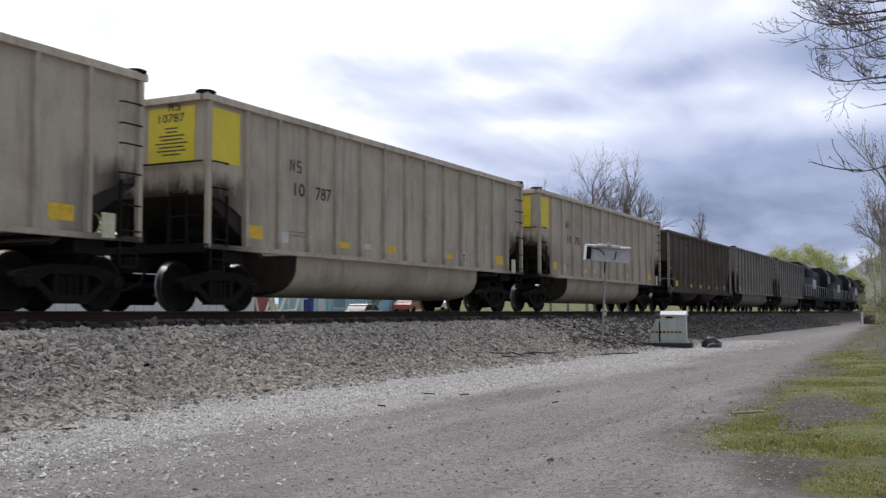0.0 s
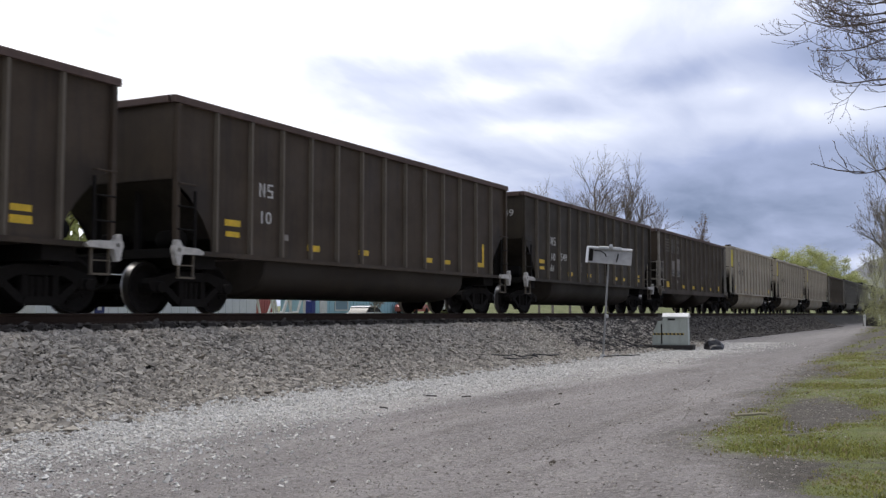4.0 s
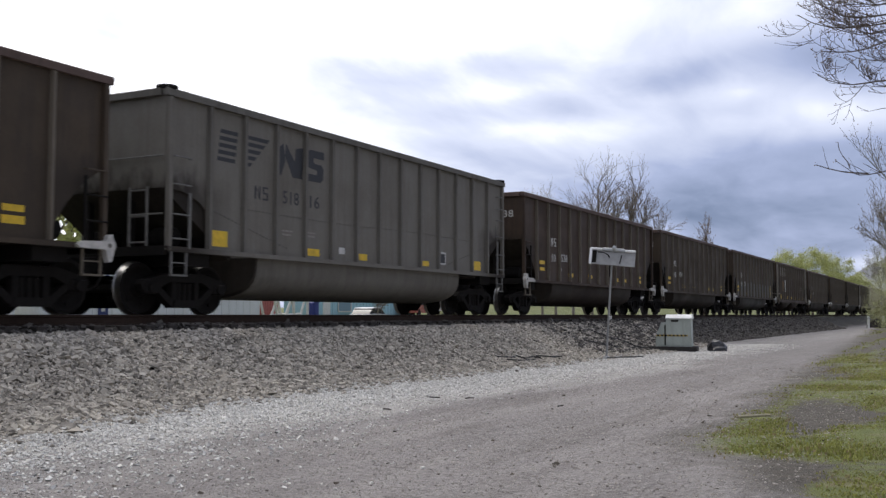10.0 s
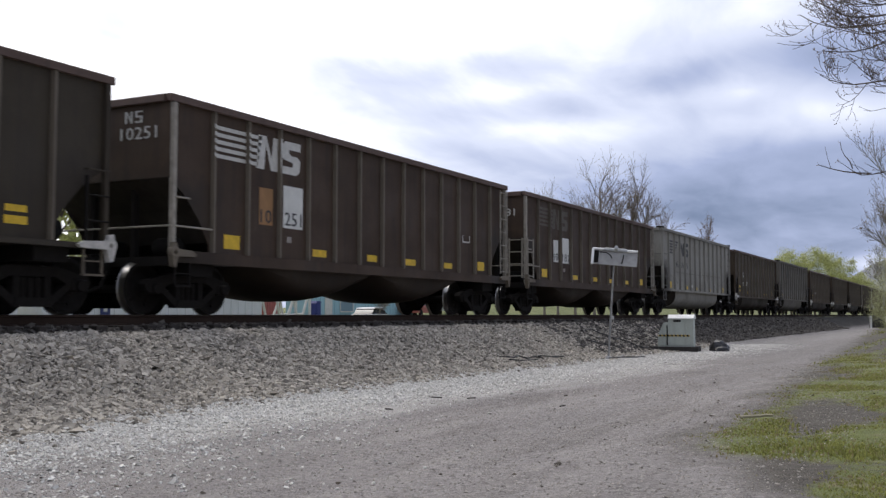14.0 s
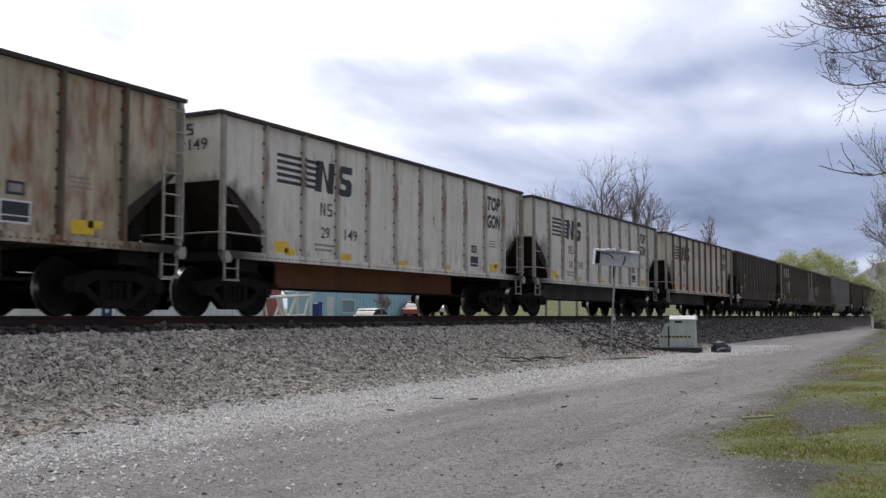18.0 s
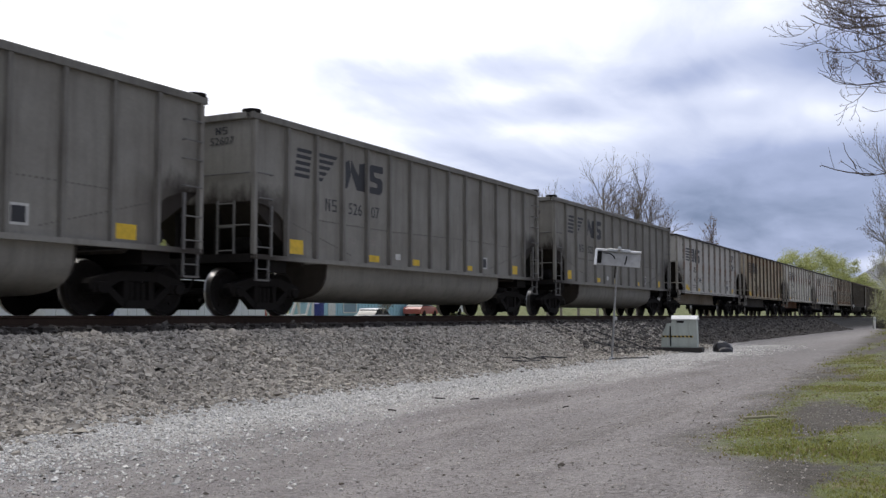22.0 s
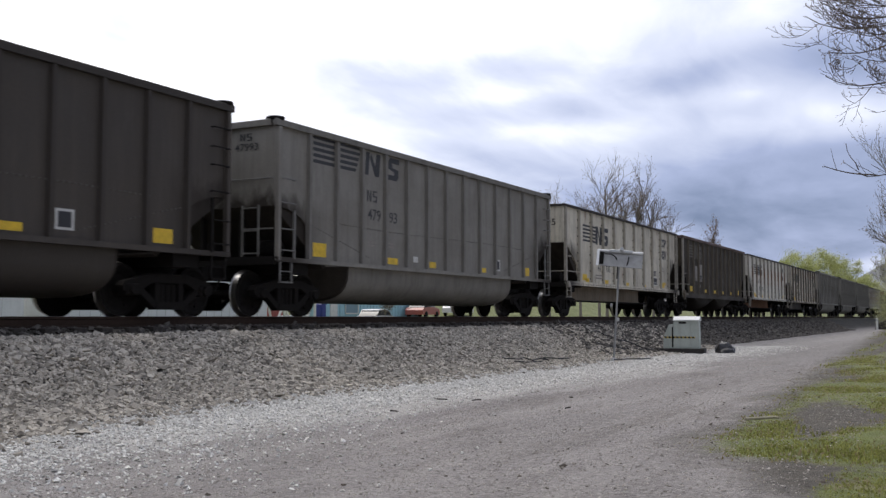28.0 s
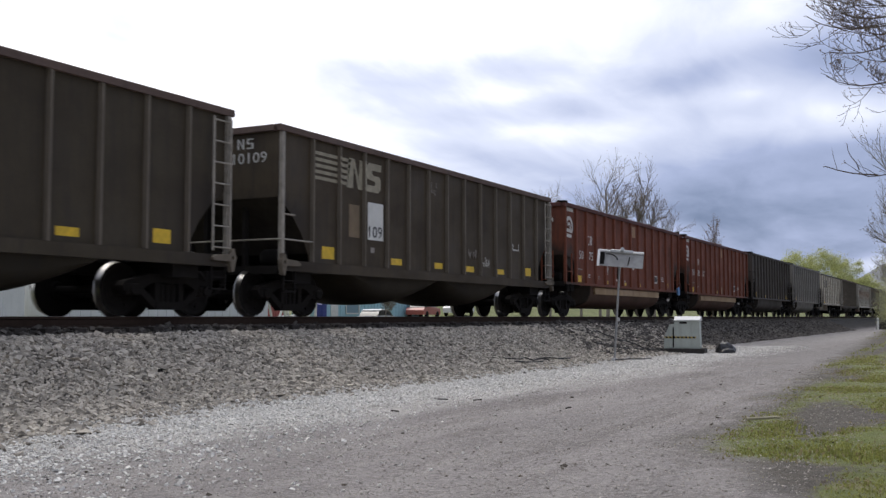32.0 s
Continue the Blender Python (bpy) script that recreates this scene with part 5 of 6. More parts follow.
        bars(car, 4.70, 2.10, 0.5, 3, DIM_MARK)
        mark(car, 3.44, 3.98, 1.32, 1.66, PATCH_WHITE, "consolidated_stencil", "dark stencil panel with a white frame"), mark(car, 3.47, 3.95, 1.44, 1.63, BLACK_MARK, "stencil_field", proud=0.003), mark(car, 3.47, 3.95, 1.35, 1.42, BLACK_MARK, "stencil_field", proud=0.003)
        mark(car, 3.54, 3.86, 1.73, 1.93, BLACK_MARK, "stencil_frame"), mark(car, 3.58, 3.82, 1.77, 1.89, DIM_MARK, "stencil_field", proud=0.003)
    if kind == "red":
        wheel_emblem(car, -6.72, 3.02, WHITE_MARK)
        reporting_mark(car, -4.74, 2.52, 0.32, WHITE_MARK, "second")
        for t, x in zip(o["cr"], (-5.56, -4.56, -3.52)):
            number(car, t, x, 1.98, 0.30, WHITE_MARK, w=0.42)
        reflectors(car, [(-5.76, 1.19, 0.40, 0.22), (-2.9, 1.20, 0.42, 0.12), (-0.7, 1.20, 0.40, 0.12), (1.2, 1.20, 0.40, 0.12), (5.3, 1.22, 0.42, 0.24)])
        bars(car, -5.95, 1.62, 0.6, 1, DIM_MARK), bars(car, -5.05, 1.45, 0.42, 2, WHITE_MARK), bars(car, -4.05, 1.42, 0.5, 2, DIM_MARK)
        mark(car, 3.30, 3.80, 1.40, 1.72, WHITE_MARK, "consolidated_stencil", "white framed stencil"), mark(car, 3.36, 3.74, 1.46, 1.68, BLACK_MARK, "consolidated_stencil", proud=0.003)
        bars(car, 4.4, 1.66, 0.42, 3, WHITE_MARK), bars(car, 5.1, 1.80, 0.40, 3, DIM_MARK)
        mark(car, 0.16, 0.72, 3.14, 3.58, plain("tan_patch", (0.33, 0.20, 0.11), 0.7, 0, 0.3, 5), "patch", "faded tan patch")
        if o.get("tan"):
            mark(car, 0.2, 0.62, 1.22, 1.55, bpy.data.materials["tan_patch"], "patch", "faded tan patch")
        if o.get("chalk"):
            yy = -(SHEET + 0.016)
            g = Geo()
            for pts in ([(-2.98, 1.30), (-3.05, 1.75), (-2.86, 1.98), (-2.75, 1.75), (-2.92, 1.42), (-2.86, 2.18)], [(-2.06, 1.36), (-1.86, 1.42), (-1.68, 1.36)], [(-1.86, 1.42), (-1.84, 2.10), (-2.0, 1.95)],
                        [(-1.60, 1.95), (-1.66, 2.2), (-1.52, 2.36), (-1.44, 2.15), (-1.60, 1.95)], [(-0.66, 1.98), (-0.80, 2.08), (-0.94, 1.8), (-0.92, 1.4), (-0.78, 1.30), (-0.70, 1.36)],
                        [(0.02, 1.65), (0.06, 2.08), (0.28, 2.06), (0.30, 1.9), (0.08, 1.86)], [(0.30, 1.92), (0.42, 2.06), (0.52, 1.98), (0.38, 1.85)]):
                g.path([(a, yy, b) for a, b in pts], 0.032, 5)
            part("blue_cover", Geo().prism([(h - 0.55, 0.98), (h - 0.62, 1.25), (h - 0.35, 1.34), (h - 0.26, 1.18), (h - 0.30, 0.96)], -1.66, -1.58), plain("blue_plastic_sheet", (0.10, 0.25, 0.50), 0.5), car, "crumpled blue plastic cover")
            part("chalk_scrawl", g, WHITE_MARK, car, "white painted scrawl")
    for k, (x, z, w, h_) in enumerate(o.get("scrawl", ())):
        scrawl(car, x, z, w, h_, 7 + k, WHITE_MARK if k == 0 else DIM_MARK)
    if o.get("end"):
        e = o["end"]
        z0 = {"double": 3.06, "single": 3.02, "beth": 3.30, "yellow": 3.48, "top": 3.06, "red": 3.16}[kind]
        hh = {"beth": 0.15, "yellow": 0.16, "red": 0.16}.get(kind, 0.22)
        ob = end_number(car, h, e, z0, hh, ink if kind != "yellow" else BLACK_MARK, 0.80 if kind != "yellow" else 0.72)
        wide, mid_y = (0.40, -0.68) if kind in ("double", "single", "top") else (0.28, -0.78)
        g = Geo()
        for poly in OWNER_STROKES["second" if kind == "red" else "first"]:
            g.prism([(mid_y - (u - 0.5) * wide, z0 + hh * (1.35 + 0.95 * v)) for u, v in poly], -h - 0.016, -h - 0.003, "x")
        tagged(part("owner_mark", g, ink, car, "small painted owner's mark"), kind="stuff")


for n, (front, kind, length, colour, o) in enumerate(CONSIST):
    light_car = kind in ("top", "yellow", "beth")
    p = paint("car_paint", colour, (0.10, 0.085, 0.07) if light_car else (0.030, 0.025, 0.022), o.get("grime", 0.20 if kind == "top" else 0.42 if light_car else 0.6), o.get("rust", 0.06 if kind == "top" else 0.0), n + 1.0, runs=(0.95 if o.get("rust", 0) > 0.1 else 0.42) if kind == "top" else 0.0, end_dark=(length / 2, 0.96 if light_car else 0.85, 1.8, 0.55))
    # brown cars' posts are painted paler to stand for light they catch
    pm = paint("post_paint", (0.160, 0.136, 0.104) if kind in ("double", "single") else tuple(v * {"red": 1.1, "top": 0.30 if o.get("darkposts") or o.get("rust", 0) > 0.1 else 0.72, "beth": 0.85, "yellow": 1.08}[kind] for v in colour), (0.06, 0.05, 0.042), 0.75 if o.get("darkposts") else 0.5, 0.5 if o.get("darkposts") else 0.42 if kind == "top" else 0.0, n + 40.0)
    tm = paint("tub_paint", tuple(v * 0.88 for v in colour), (0.05, 0.043, 0.036), 0.45, 0, n + 80.0) if kind in ("beth", "yellow") else p
    if kind == "top":
        tm = paint("beam_paint", {"rust": (0.18, 0.075, 0.028), "pale": (0.32, 0.27, 0.21)}.get(o.get("sill"), (0.09, 0.085, 0.08)), (0.05, 0.04, 0.035), 0.5, 0.2, n + 80.0)
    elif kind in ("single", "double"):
        # brown tubs take the body colour at 0.45, darker towards their ends
        tm = paint("tub_paint", (0.080, 0.077, 0.068) if o.get("grey") else tuple(v * 0.45 for v in colour), (0.02, 0.018, 0.017), 0.6, 0, n + 80.0, end_dark=(4.35, 0.8, 2.1, 1.2))
    elif kind == "red":
        tm = paint("tub_paint", (0.095, 0.048, 0.034), (0.04, 0.045, 0.035), 0.5, 0, n + 80.0)
    # yellow-ended cars' chords have skylight put into their colour, 1.25 times the body
    chord_m = paint("chord_paint", (0.045, 0.038, 0.036), (0.02, 0.02, 0.02), 0.5, 0, n) if kind == "top" else paint("chord_paint", (0.125, 0.085, 0.070) if kind in ("double", "single") else (0.10, 0.036, 0.030) if kind == "red" else tuple(v * 0.80 for v in colour) if kind == "beth" else tuple(v * 1.25 for v in colour), (0.04, 0.032, 0.028), 0.45, 0, n)
    rung = PALE_STEP if o.get("rungs") or kind == "top" or o.get("orange") or o.get("faint") else (STEEL_DARK if kind == "beth" and not o else DULL_RUNG if kind == "beth" else STEEL_DARK if kind == "yellow" else None)
    car = coal_car(kind, length, p, NAMES[kind] + (" and numbers" if "no" in o or "no3" in o or "cr" in o else ""), tm, pm, chord_m, rung, bool(o.get("rungs")))
    if kind == "red":
        part("tub_rim", Geo().box(-4.1, 4.1, -1.50, -1.44, 0.80, 1.03), paint("tan_rim", (0.38, 0.27, 0.16), (0.15, 0.1, 0.06), 0.5, 0.1, n), car, "faded tan band along the tub")
    dress(car, kind, length, o)
    TRAIN.append((car, front - length / 2))


# ---- locomotives at the head ----
def locomotive(colour, label):
    loco = tagged(empty("locomotive"), label, "locomotive", "locomotives of the train")
    p = paint("loco_paint", colour, (0.02, 0.02, 0.02), 0.5, 0, 3.0)
    part("underframe", Geo().box(-10.6, 10.6, -1.45, 1.45, 1.05, 1.35, 0.03), STEEL_DARK, loco)
    part("long_hood", Geo().prism([(-0.85, 1.35), (-0.85, 3.6), (-0.62, 3.95), (0.62, 3.95), (0.85, 3.6), (0.85, 1.35)], -9.6, 5.2, "x"), p, loco)
    part("radiator", Geo().prism([(-1.45, 3.2), (-1.5, 3.75), (-0.7, 4.45), (0.7, 4.45), (1.5, 3.75), (1.45, 3.2)], -9.4, -5.6, "x"), p, loco, "flared radiator section")
    part("cab", Geo().prism([(-1.5, 1.35), (-1.5, 3.75), (-0.95, 4.45), (0.95, 4.45), (1.5, 3.75), (1.5, 1.35)], 5.2, 7.9, "x"), p, loco)
    part("nose", Geo().prism([(7.9, 1.35), (7.9, 3.1), (9.3, 2.95), (9.7, 2.6), (9.7, 1.35)], -0.9, 0.9), p, loco)
    glass = plain("dark_cab_glass", (0.03, 0.035, 0.04), 0.1, 0, 0.1)
    for x in (5.6, 6.75):
        part("cab_window", Geo().box(x, x + 0.8, -1.52, -1.49, 2.85, 3.55, 0.0), glass, loco)
    part("fuel_tank", Geo().prism([(-1.35, 1.05), (-1.35, 0.55), (-1.1, 0.25), (1.1, 0.25), (1.35, 0.55), (1.35, 1.05)], -3.2, 3.2, "x"), STEEL_DARK, loco)
    part("emblem", Geo().box(-1.0, 1.6, -0.862, -0.852, 2.2, 3.1), WHITE_MARK, loco, "pale emblem block")
    for x in (-7.5, -3.5, 0.5, 4.0):
        part("fan", Geo().lathe([(0, 0.6), (0.18, 0.6), (0.2, 0.5)], (x * 0.8, 0, 3.95), 16, "z"), STEEL_DARK, loco)
    rail = Geo().path([(-10.4, -1.45, 2.35), (5.1, -1.45, 2.35)], 0.02)
    part("handrail", rail, WHITE_MARK, loco)
    post = Geo().rod((0, -1.45, 1.35), (0, -1.45, 2.35), 0.018).mesh("handrail_post")
    for k in range(10):
        part("handrail_post", post, WHITE_MARK, loco, at=pose(-10.3 + 1.7 * k, 0, 0))
    for x in (-7.6, -5.6, 5.6, 7.6):
        bogie(loco, x, 1.9)
    for s in (-1, 1):
        coupler(loco, s * 10.7, s)
    return loco


NAVY, BLACK_L = (0.015, 0.017, 0.030), (0.018, 0.018, 0.019)
for k, (colour, text) in enumerate(((NAVY, "dark blue freight locomotive with handrails and a pale emblem"), (BLACK_L, "black freight locomotive with white handrails"), (BLACK_L, "black freight locomotive with white handrails"))):
    TRAIN.append((locomotive(colour, text), 93.9 + 10.9 + 22.2 * k))


# ---- things beside the track ----
def facing(x, y, turn=0.0):
    """A pose on the ground whose -y side looks back along the road towards the eye's corner."""
    return pose(x, y, ground_height(x, y), 0, 0, math.degrees(math.atan2(y, x)) - 90 + turn)


def lamp_mast():
    mast = tagged(empty("track_lamp_mast"), "leaning galvanised mast with a grey tray-shaped lamp head", "lamp mast")
    part("pole", Geo().rod((0, 0, -0.1), (0, 0, 3.0), 0.031, 0.028, 10), plain("weathered_pole_zinc", (0.34, 0.34, 0.335), 0.5, 0.3, 0.3, 6), mast)
    head = part("lamp_tray", Geo().prism([(-0.05, -0.24), (-0.035, -0.25), (0.04, 0.17), (0.02, 0.18)], -0.58, 0.62, "x"), plain("dull_tray_sheet", (0.42, 0.415, 0.40), 0.55, 0.2, 0.4, 5), mast, "dull grey sheet metal lamp tray", at=pose(0.02, -0.08, 2.86, -10, 1.4, 0))
    white = plain("bright_tray_edge", (0.84, 0.84, 0.83), 0.35, 0, 0.12, 6)
    for x0, x1, r in ((-0.62, -0.30, 0.036), (0.32, 0.62, 0.036)):
        part("tray_lip", Geo().rod((x0, 0.0, 0.20), (x1, 0.0, 0.20), r, r, 10), white, head, "bright rounded upper edge")
    part("clamp", Geo().box(-0.31, 0.33, -0.055, 0.055, 0.155, 0.25, 0.02), GREY_METAL, head)
    part("end_plate", Geo().prism([(-0.15, -0.26), (0.05, -0.24), (0.06, 0.18), (-0.03, 0.21)], -0.65, -0.58, "x"), white, head, "white end plate")
    part("end_slot", Geo().box(-0.57, -0.45, -0.066, -0.045, -0.20, 0.14, 0.0), STEEL_DARK, head, "black slot")
    part("pivot", Geo().lathe([(-0.16, 0.035), (-0.15, 0.055), (0.0, 0.055), (0.02, 0.03)], (0.02, -0.05, 0.23), 12), GREY_METAL, head)
    part("conduit", Geo().path([(-0.40, -0.13, 2.98), (-0.22, -0.15, 2.97), (-0.10, -0.13, 2.90), (-0.045, -0.07, 2.78), (-0.04, -0.05, 2.3)], 0.016), STEEL_DARK, mast)
    part("conduit", Geo().path([(0.26, -0.13, 2.92), (0.24, -0.15, 2.78), (0.20, -0.14, 2.64)], 0.016), STEEL_DARK, mast)
    part("junction_box", Geo().box(0.01, 0.09, -0.06, 0.0, 1.12, 1.22, 0.01), GREY_METAL, mast)
    part("foot", Geo().lathe([(-0.05, 0.09), (0.06, 0.08), (0.10, 0.05)], (0, 0, 0), 10, "z"), GREY_METAL, mast)
    mast.matrix_basis = facing(27.2, 8.98) @ pose(0, 0, 0, 0, 3.8, 0)


lamp_mast()


def cabinet():
    c = tagged(empty("signal_cabinet"), "pale sage steel signal cabinet with white lid on dark plinth", "signal cabinet")
    shell = paint("cabinet_paint", (0.46, 0.50, 0.45), (0.22, 0.20, 0.17), 0.3, 0, 5.0)
    part("plinth", Geo().box(-0.84, 0.82, -0.44, 0.44, -0.10, 0.16, 0.02), plain("dark_timber_plinth", (0.045, 0.04, 0.035), 0.9), c, "dark timber plinth")
    part("body", Geo().prism([(-0.55, 0.16), (-0.54, 0.54), (-0.36, 0.97), (-0.20, 0.99), (-0.18, 1.10), (0.63, 1.10), (0.65, 0.16)], -0.34, 0.34), shell, c)
    lid = Geo().prism([(-0.39, 1.10), (-0.39, 1.13), (-0.16, 1.25), (0.16, 1.25), (0.39, 1.13), (0.39, 1.10)], -0.21, 0.67, "x")
    part("lid", lid, plain("white_lid", (0.88, 0.88, 0.87), 0.35), c, "white rounded lid")
    part("side_door", Geo().prism([(-0.50, 0.20), (-0.49, 0.54), (-0.34, 0.90), (-0.27, 0.91), (-0.27, 0.20)], -0.352, -0.342), shell, c)
    part("front_door", Geo().box(-0.20, 0.42, -0.352, -0.342, 0.20, 1.04), shell, c)
    part("lock_bar", Geo().box(-0.25, -0.215, -0.385, -0.345, 0.20, 0.88, 0.005), STEEL_DARK, c)
    part("hazard_strip", Geo().box(-0.53, 0.52, -0.358, -0.353, 0.50, 0.565), plain("faded_hazard_yellow", (0.55, 0.42, 0.12), 0.6), c, "yellow and black hazard strip")
    for k in range(8):
        x = -0.51 + 0.13 * k
        part("hazard_bar", Geo().prism([(x + 0.03, 0.502), (x + 0.095, 0.502), (x + 0.065, 0.563), (x, 0.563)], -0.364, -0.357), STEEL_DARK, c)
    part("handle", Geo().box(-0.02, 0.22, -0.375, -0.352, 1.0, 1.06, 0.005), STEEL_DARK, c)
    c.matrix_basis = facing(34.6, 9.02, -6)


cabinet()


def lumpy(name, size, seed, mat, label, category, m):
    bm = bmesh.new()
    bmesh.ops.create_icosphere(bm, subdivisions=3, radius=1.0)
    for v in bm.verts:
        k = 1 + 0.35 * noise.noise(v.co * 1.7 + Vector((seed, 0, 0))) + 0.15 * noise.noise(v.co * 4.5 + Vector((0, seed, 0)))
        v.co = Vector((v.co.x * size[0] * k, v.co.y * size[1] * k, max(-0.15, v.co.z * k) * size[2]))
    me = bpy.data.meshes.new(name)
    bm.to_mesh(me)
    bm.free()
    me.materials.append(mat)
    ob = new(name, me)
    ob.matrix_basis = m
    return tagged(ob, label, category)


SHEETING = plain("black_plastic_sheet", (0.022, 0.022, 0.026), 0.45, 0, 0.4, 6)
lumpy("tarpaulin", (0.40, 0.34, 0.32), 4.0, SHEETING, "crumpled black plastic heap on the gravel", "tarpaulin", pose(35.6, 7.75, 0.02, 0, 0, 30))
RUBBER = plain("black_cable", (0.02, 0.02, 0.02), 0.6)


def cable(pts, r, label, name="cable", mat=None):
    g = Geo()
    line = [(x, y, ground_height(x, y) + r + 0.05) for x, y in pts]
    g.path(line, r, 6)
    return tagged(part(name, g, mat or RUBBER), label, name)


def wiggle(a, b, n, amount, seed):
    r = random.Random(seed)
    return [(a[0] + (b[0] - a[0]) * k / n + r.uniform(-amount, amount), a[1] + (b[1] - a[1]) * k / n + r.uniform(-amount, amount) * 0.6) for k in range(n + 1)]


cable(wiggle((22.7, 10.15), (25.6, 9.8), 11, 0.24, 1), 0.016, "black cable lying on the pale gravel", "cable")
cable(wiggle((22.6, 9.85), (23.8, 9.7), 5, 0.15, 8), 0.018, "short black cable end on the gravel", "cable")
cable(wiggle((32.0, 11.6), (34.2, 9.7), 12, 0.28, 2), 0.02, "black cable running down the ballast bank", "cable")
cable(wiggle((30.6, 10.6), (34.2, 9.5), 12, 0.30, 3), 0.018, "black cable looped on the ballast bank", "cable")
cable(wiggle((26.9, 8.9), (28.2, 8.2), 8, 0.16, 4), 0.018, "black cable from the mast's foot", "cable")
DEADWOOD = plain("bleached_wood", (0.42, 0.38, 0.27), 0.9, 0, 0.3, 12)
cable([(11.55, 2.30), (11.66, 2.22), (11.70, 2.13), (11.82, 2.06), (11.80, 1.98)], 0.018, "bleached dead stick on the grass verge", "stick", DEADWOOD)
TWIG = plain("dark_rotten_wood", (0.06, 0.05, 0.045), 0.9, 0, 0.3, 12)
for k in range(5):
    r = random.Random(60 + k)
    x, y = r.uniform(7.5, 19), r.uniform(3.0, 9.0)
    a = r.uniform(0, 3.1)
    cable([(x, y), (x + 0.08 * math.cos(a), y + 0.08 * math.sin(a)), (x + 0.17 * math.cos(a + 0.3), y + 0.17 * math.sin(a + 0.3))], 0.010, "short dark twig on the dirt road", "stick", TWIG)


def bollard(x, y, hgt):
    b = tagged(empty("bollard"), "white painted roadside post beside the verge", "bollard", "white posts by the road")
    part("post", Geo().lathe([(-0.2, 0.10), (hgt - 0.06, 0.10), (hgt, 0.06)], (0, 0, 0), 10, "z"), PATCH_WHITE, b)
    part("band", Geo().lathe([(hgt - 0.30, 0.104), (hgt - 0.16, 0.104)], (0, 0, 0), 10, "z"), GREY_METAL, b, "grey band")
    b.matrix_basis = pose(x, y, ground_height(x, y))


bollard(103.0, 8.3, 1.15), bollard(109.0, 7.4, 1.15)
lumpy("scrap_mound", (0.5, 0.8, 0.9), 9.0, plain("dark_scrap", (0.04, 0.035, 0.03), 0.9), "dark scrap heap between two white posts", "scrap heap", pose(107.0, 7.9, 0.0))


# ---- yard behind the track ----
def trailer(x0, x1, y, colour, stripe=None):
    t = tagged(empty("box_trailer"), "white ribbed box trailer parked in the yard", "trailer", "trailers in the yard")
    m = paint("trailer_skin", colour, (0.45, 0.45, 0.45), 0.25, 0, x0)
    part("box", Geo().box(x0, x1, y, y + 2.5, 1.05, 3.9, 0.03), m, t)
    rib = Geo().box(-0.03, 0.03, -0.03, 0.005, 1.12, 3.8).mesh("rib")
    for k in range(1, int((x1 - x0) / 0.62)):
        part("rib", rib, m, t, at=pose(x0 + 0.62 * k, y - 0.002, 0))
    part("bottom_rail", Geo().box(x0, x1, y - 0.04, y, 0.98, 1.12), GREY_METAL, t)
    if stripe:
        part("stripe", Geo().box(stripe, stripe + 0.62, y - 0.045, y - 0.034, 1.2, 3.8), plain("navy_stripe", (0.03, 0.045, 0.16), 0.5), t, "navy blue stripe")
        bar = Geo().box(-0.12, 0.12, -0.052, -0.044, 0, 0.16).mesh("stripe_mark")
        for k in range(8):
            part("stripe_mark", bar, WHITE_MARK, t, at=pose(stripe + 0.31, y, 1.4 + 0.27 * k))
    for x in (x1 - 3.2, x1 - 1.9):
        for yy in (y + 0.3, y + 2.2):
            part("wheel", Geo().lathe([(-0.15, 0.45), (-0.12, 0.52), (0.12, 0.52), (0.15, 0.45)], (x, yy, 0.68), 20), STEEL_DARK, t)
    part("landing_leg", Geo().box(x0 + 2.2, x0 + 2.32, y + 0.5, y + 0.62, 0.15, 1.05), STEEL_DARK, t)
    part("landing_leg", Geo().box(x0 + 2.2, x0 + 2.32, y + 1.9, y + 2.02, 0.15, 1.05), STEEL_DARK, t)
    part("rear_axle", Geo().box(x1 - 4, x1 - 1, y + 0.6, y + 1.9, 0.75, 1.05), STEEL_DARK, t)


trailer(31.6, 47.4, 36.6, (0.72, 0.74, 0.75), 35.0)
trailer(14.6, 30.6, 36.9, (0.75, 0.76, 0.76))
trailer(-2.4, 13.6, 36.7, (0.70, 0.71, 0.72))
trailer(49.2, 55.4, 44.5, (0.68, 0.71, 0.72))


def site_office():
    o = tagged(empty("site_office"), "pale blue container office with a window and door", "container office")
    m = paint("office_skin", (0.36, 0.58, 0.66), (0.25, 0.3, 0.32), 0.3, 0, 2.0)
    part("box", Geo().box(64.6, 80.6, 45.0, 47.6, 0.5, 3.2, 0.04), m, o)
    rib = Geo().box(-0.05, 0.05, -0.035, 0.005, 0.6, 3.1).mesh("rib")
    for k in range(1, 31):
        if k not in (7, 8, 9, 10, 3, 4):
            part("rib", rib, m, o, at=pose(64.6 + 0.51 * k, 44.998, 0))
    w = part("window", Geo().box(68.4, 70.2, 44.95, 45.0, 1.55, 2.5), plain("office_glass", (0.22, 0.32, 0.38), 0.1, 0, 0.1), o)
    part("frame", Geo().box(68.3, 70.3, 44.92, 44.96, 1.45, 1.55).box(68.3, 70.3, 44.92, 44.96, 2.5, 2.6).box(68.3, 68.4, 44.92, 44.96, 1.55, 2.5).box(70.2, 70.3, 44.92, 44.96, 1.55, 2.5), PATCH_WHITE, w, "white window frame")
    part("door", Geo().box(66.2, 67.2, 44.94, 45.0, 0.55, 2.75), PATCH_WHITE, o, "white door")
    part("foundation", Geo().box(64.8, 80.4, 45.2, 47.4, 0.1, 0.5), STEEL_DARK, o)


site_office()


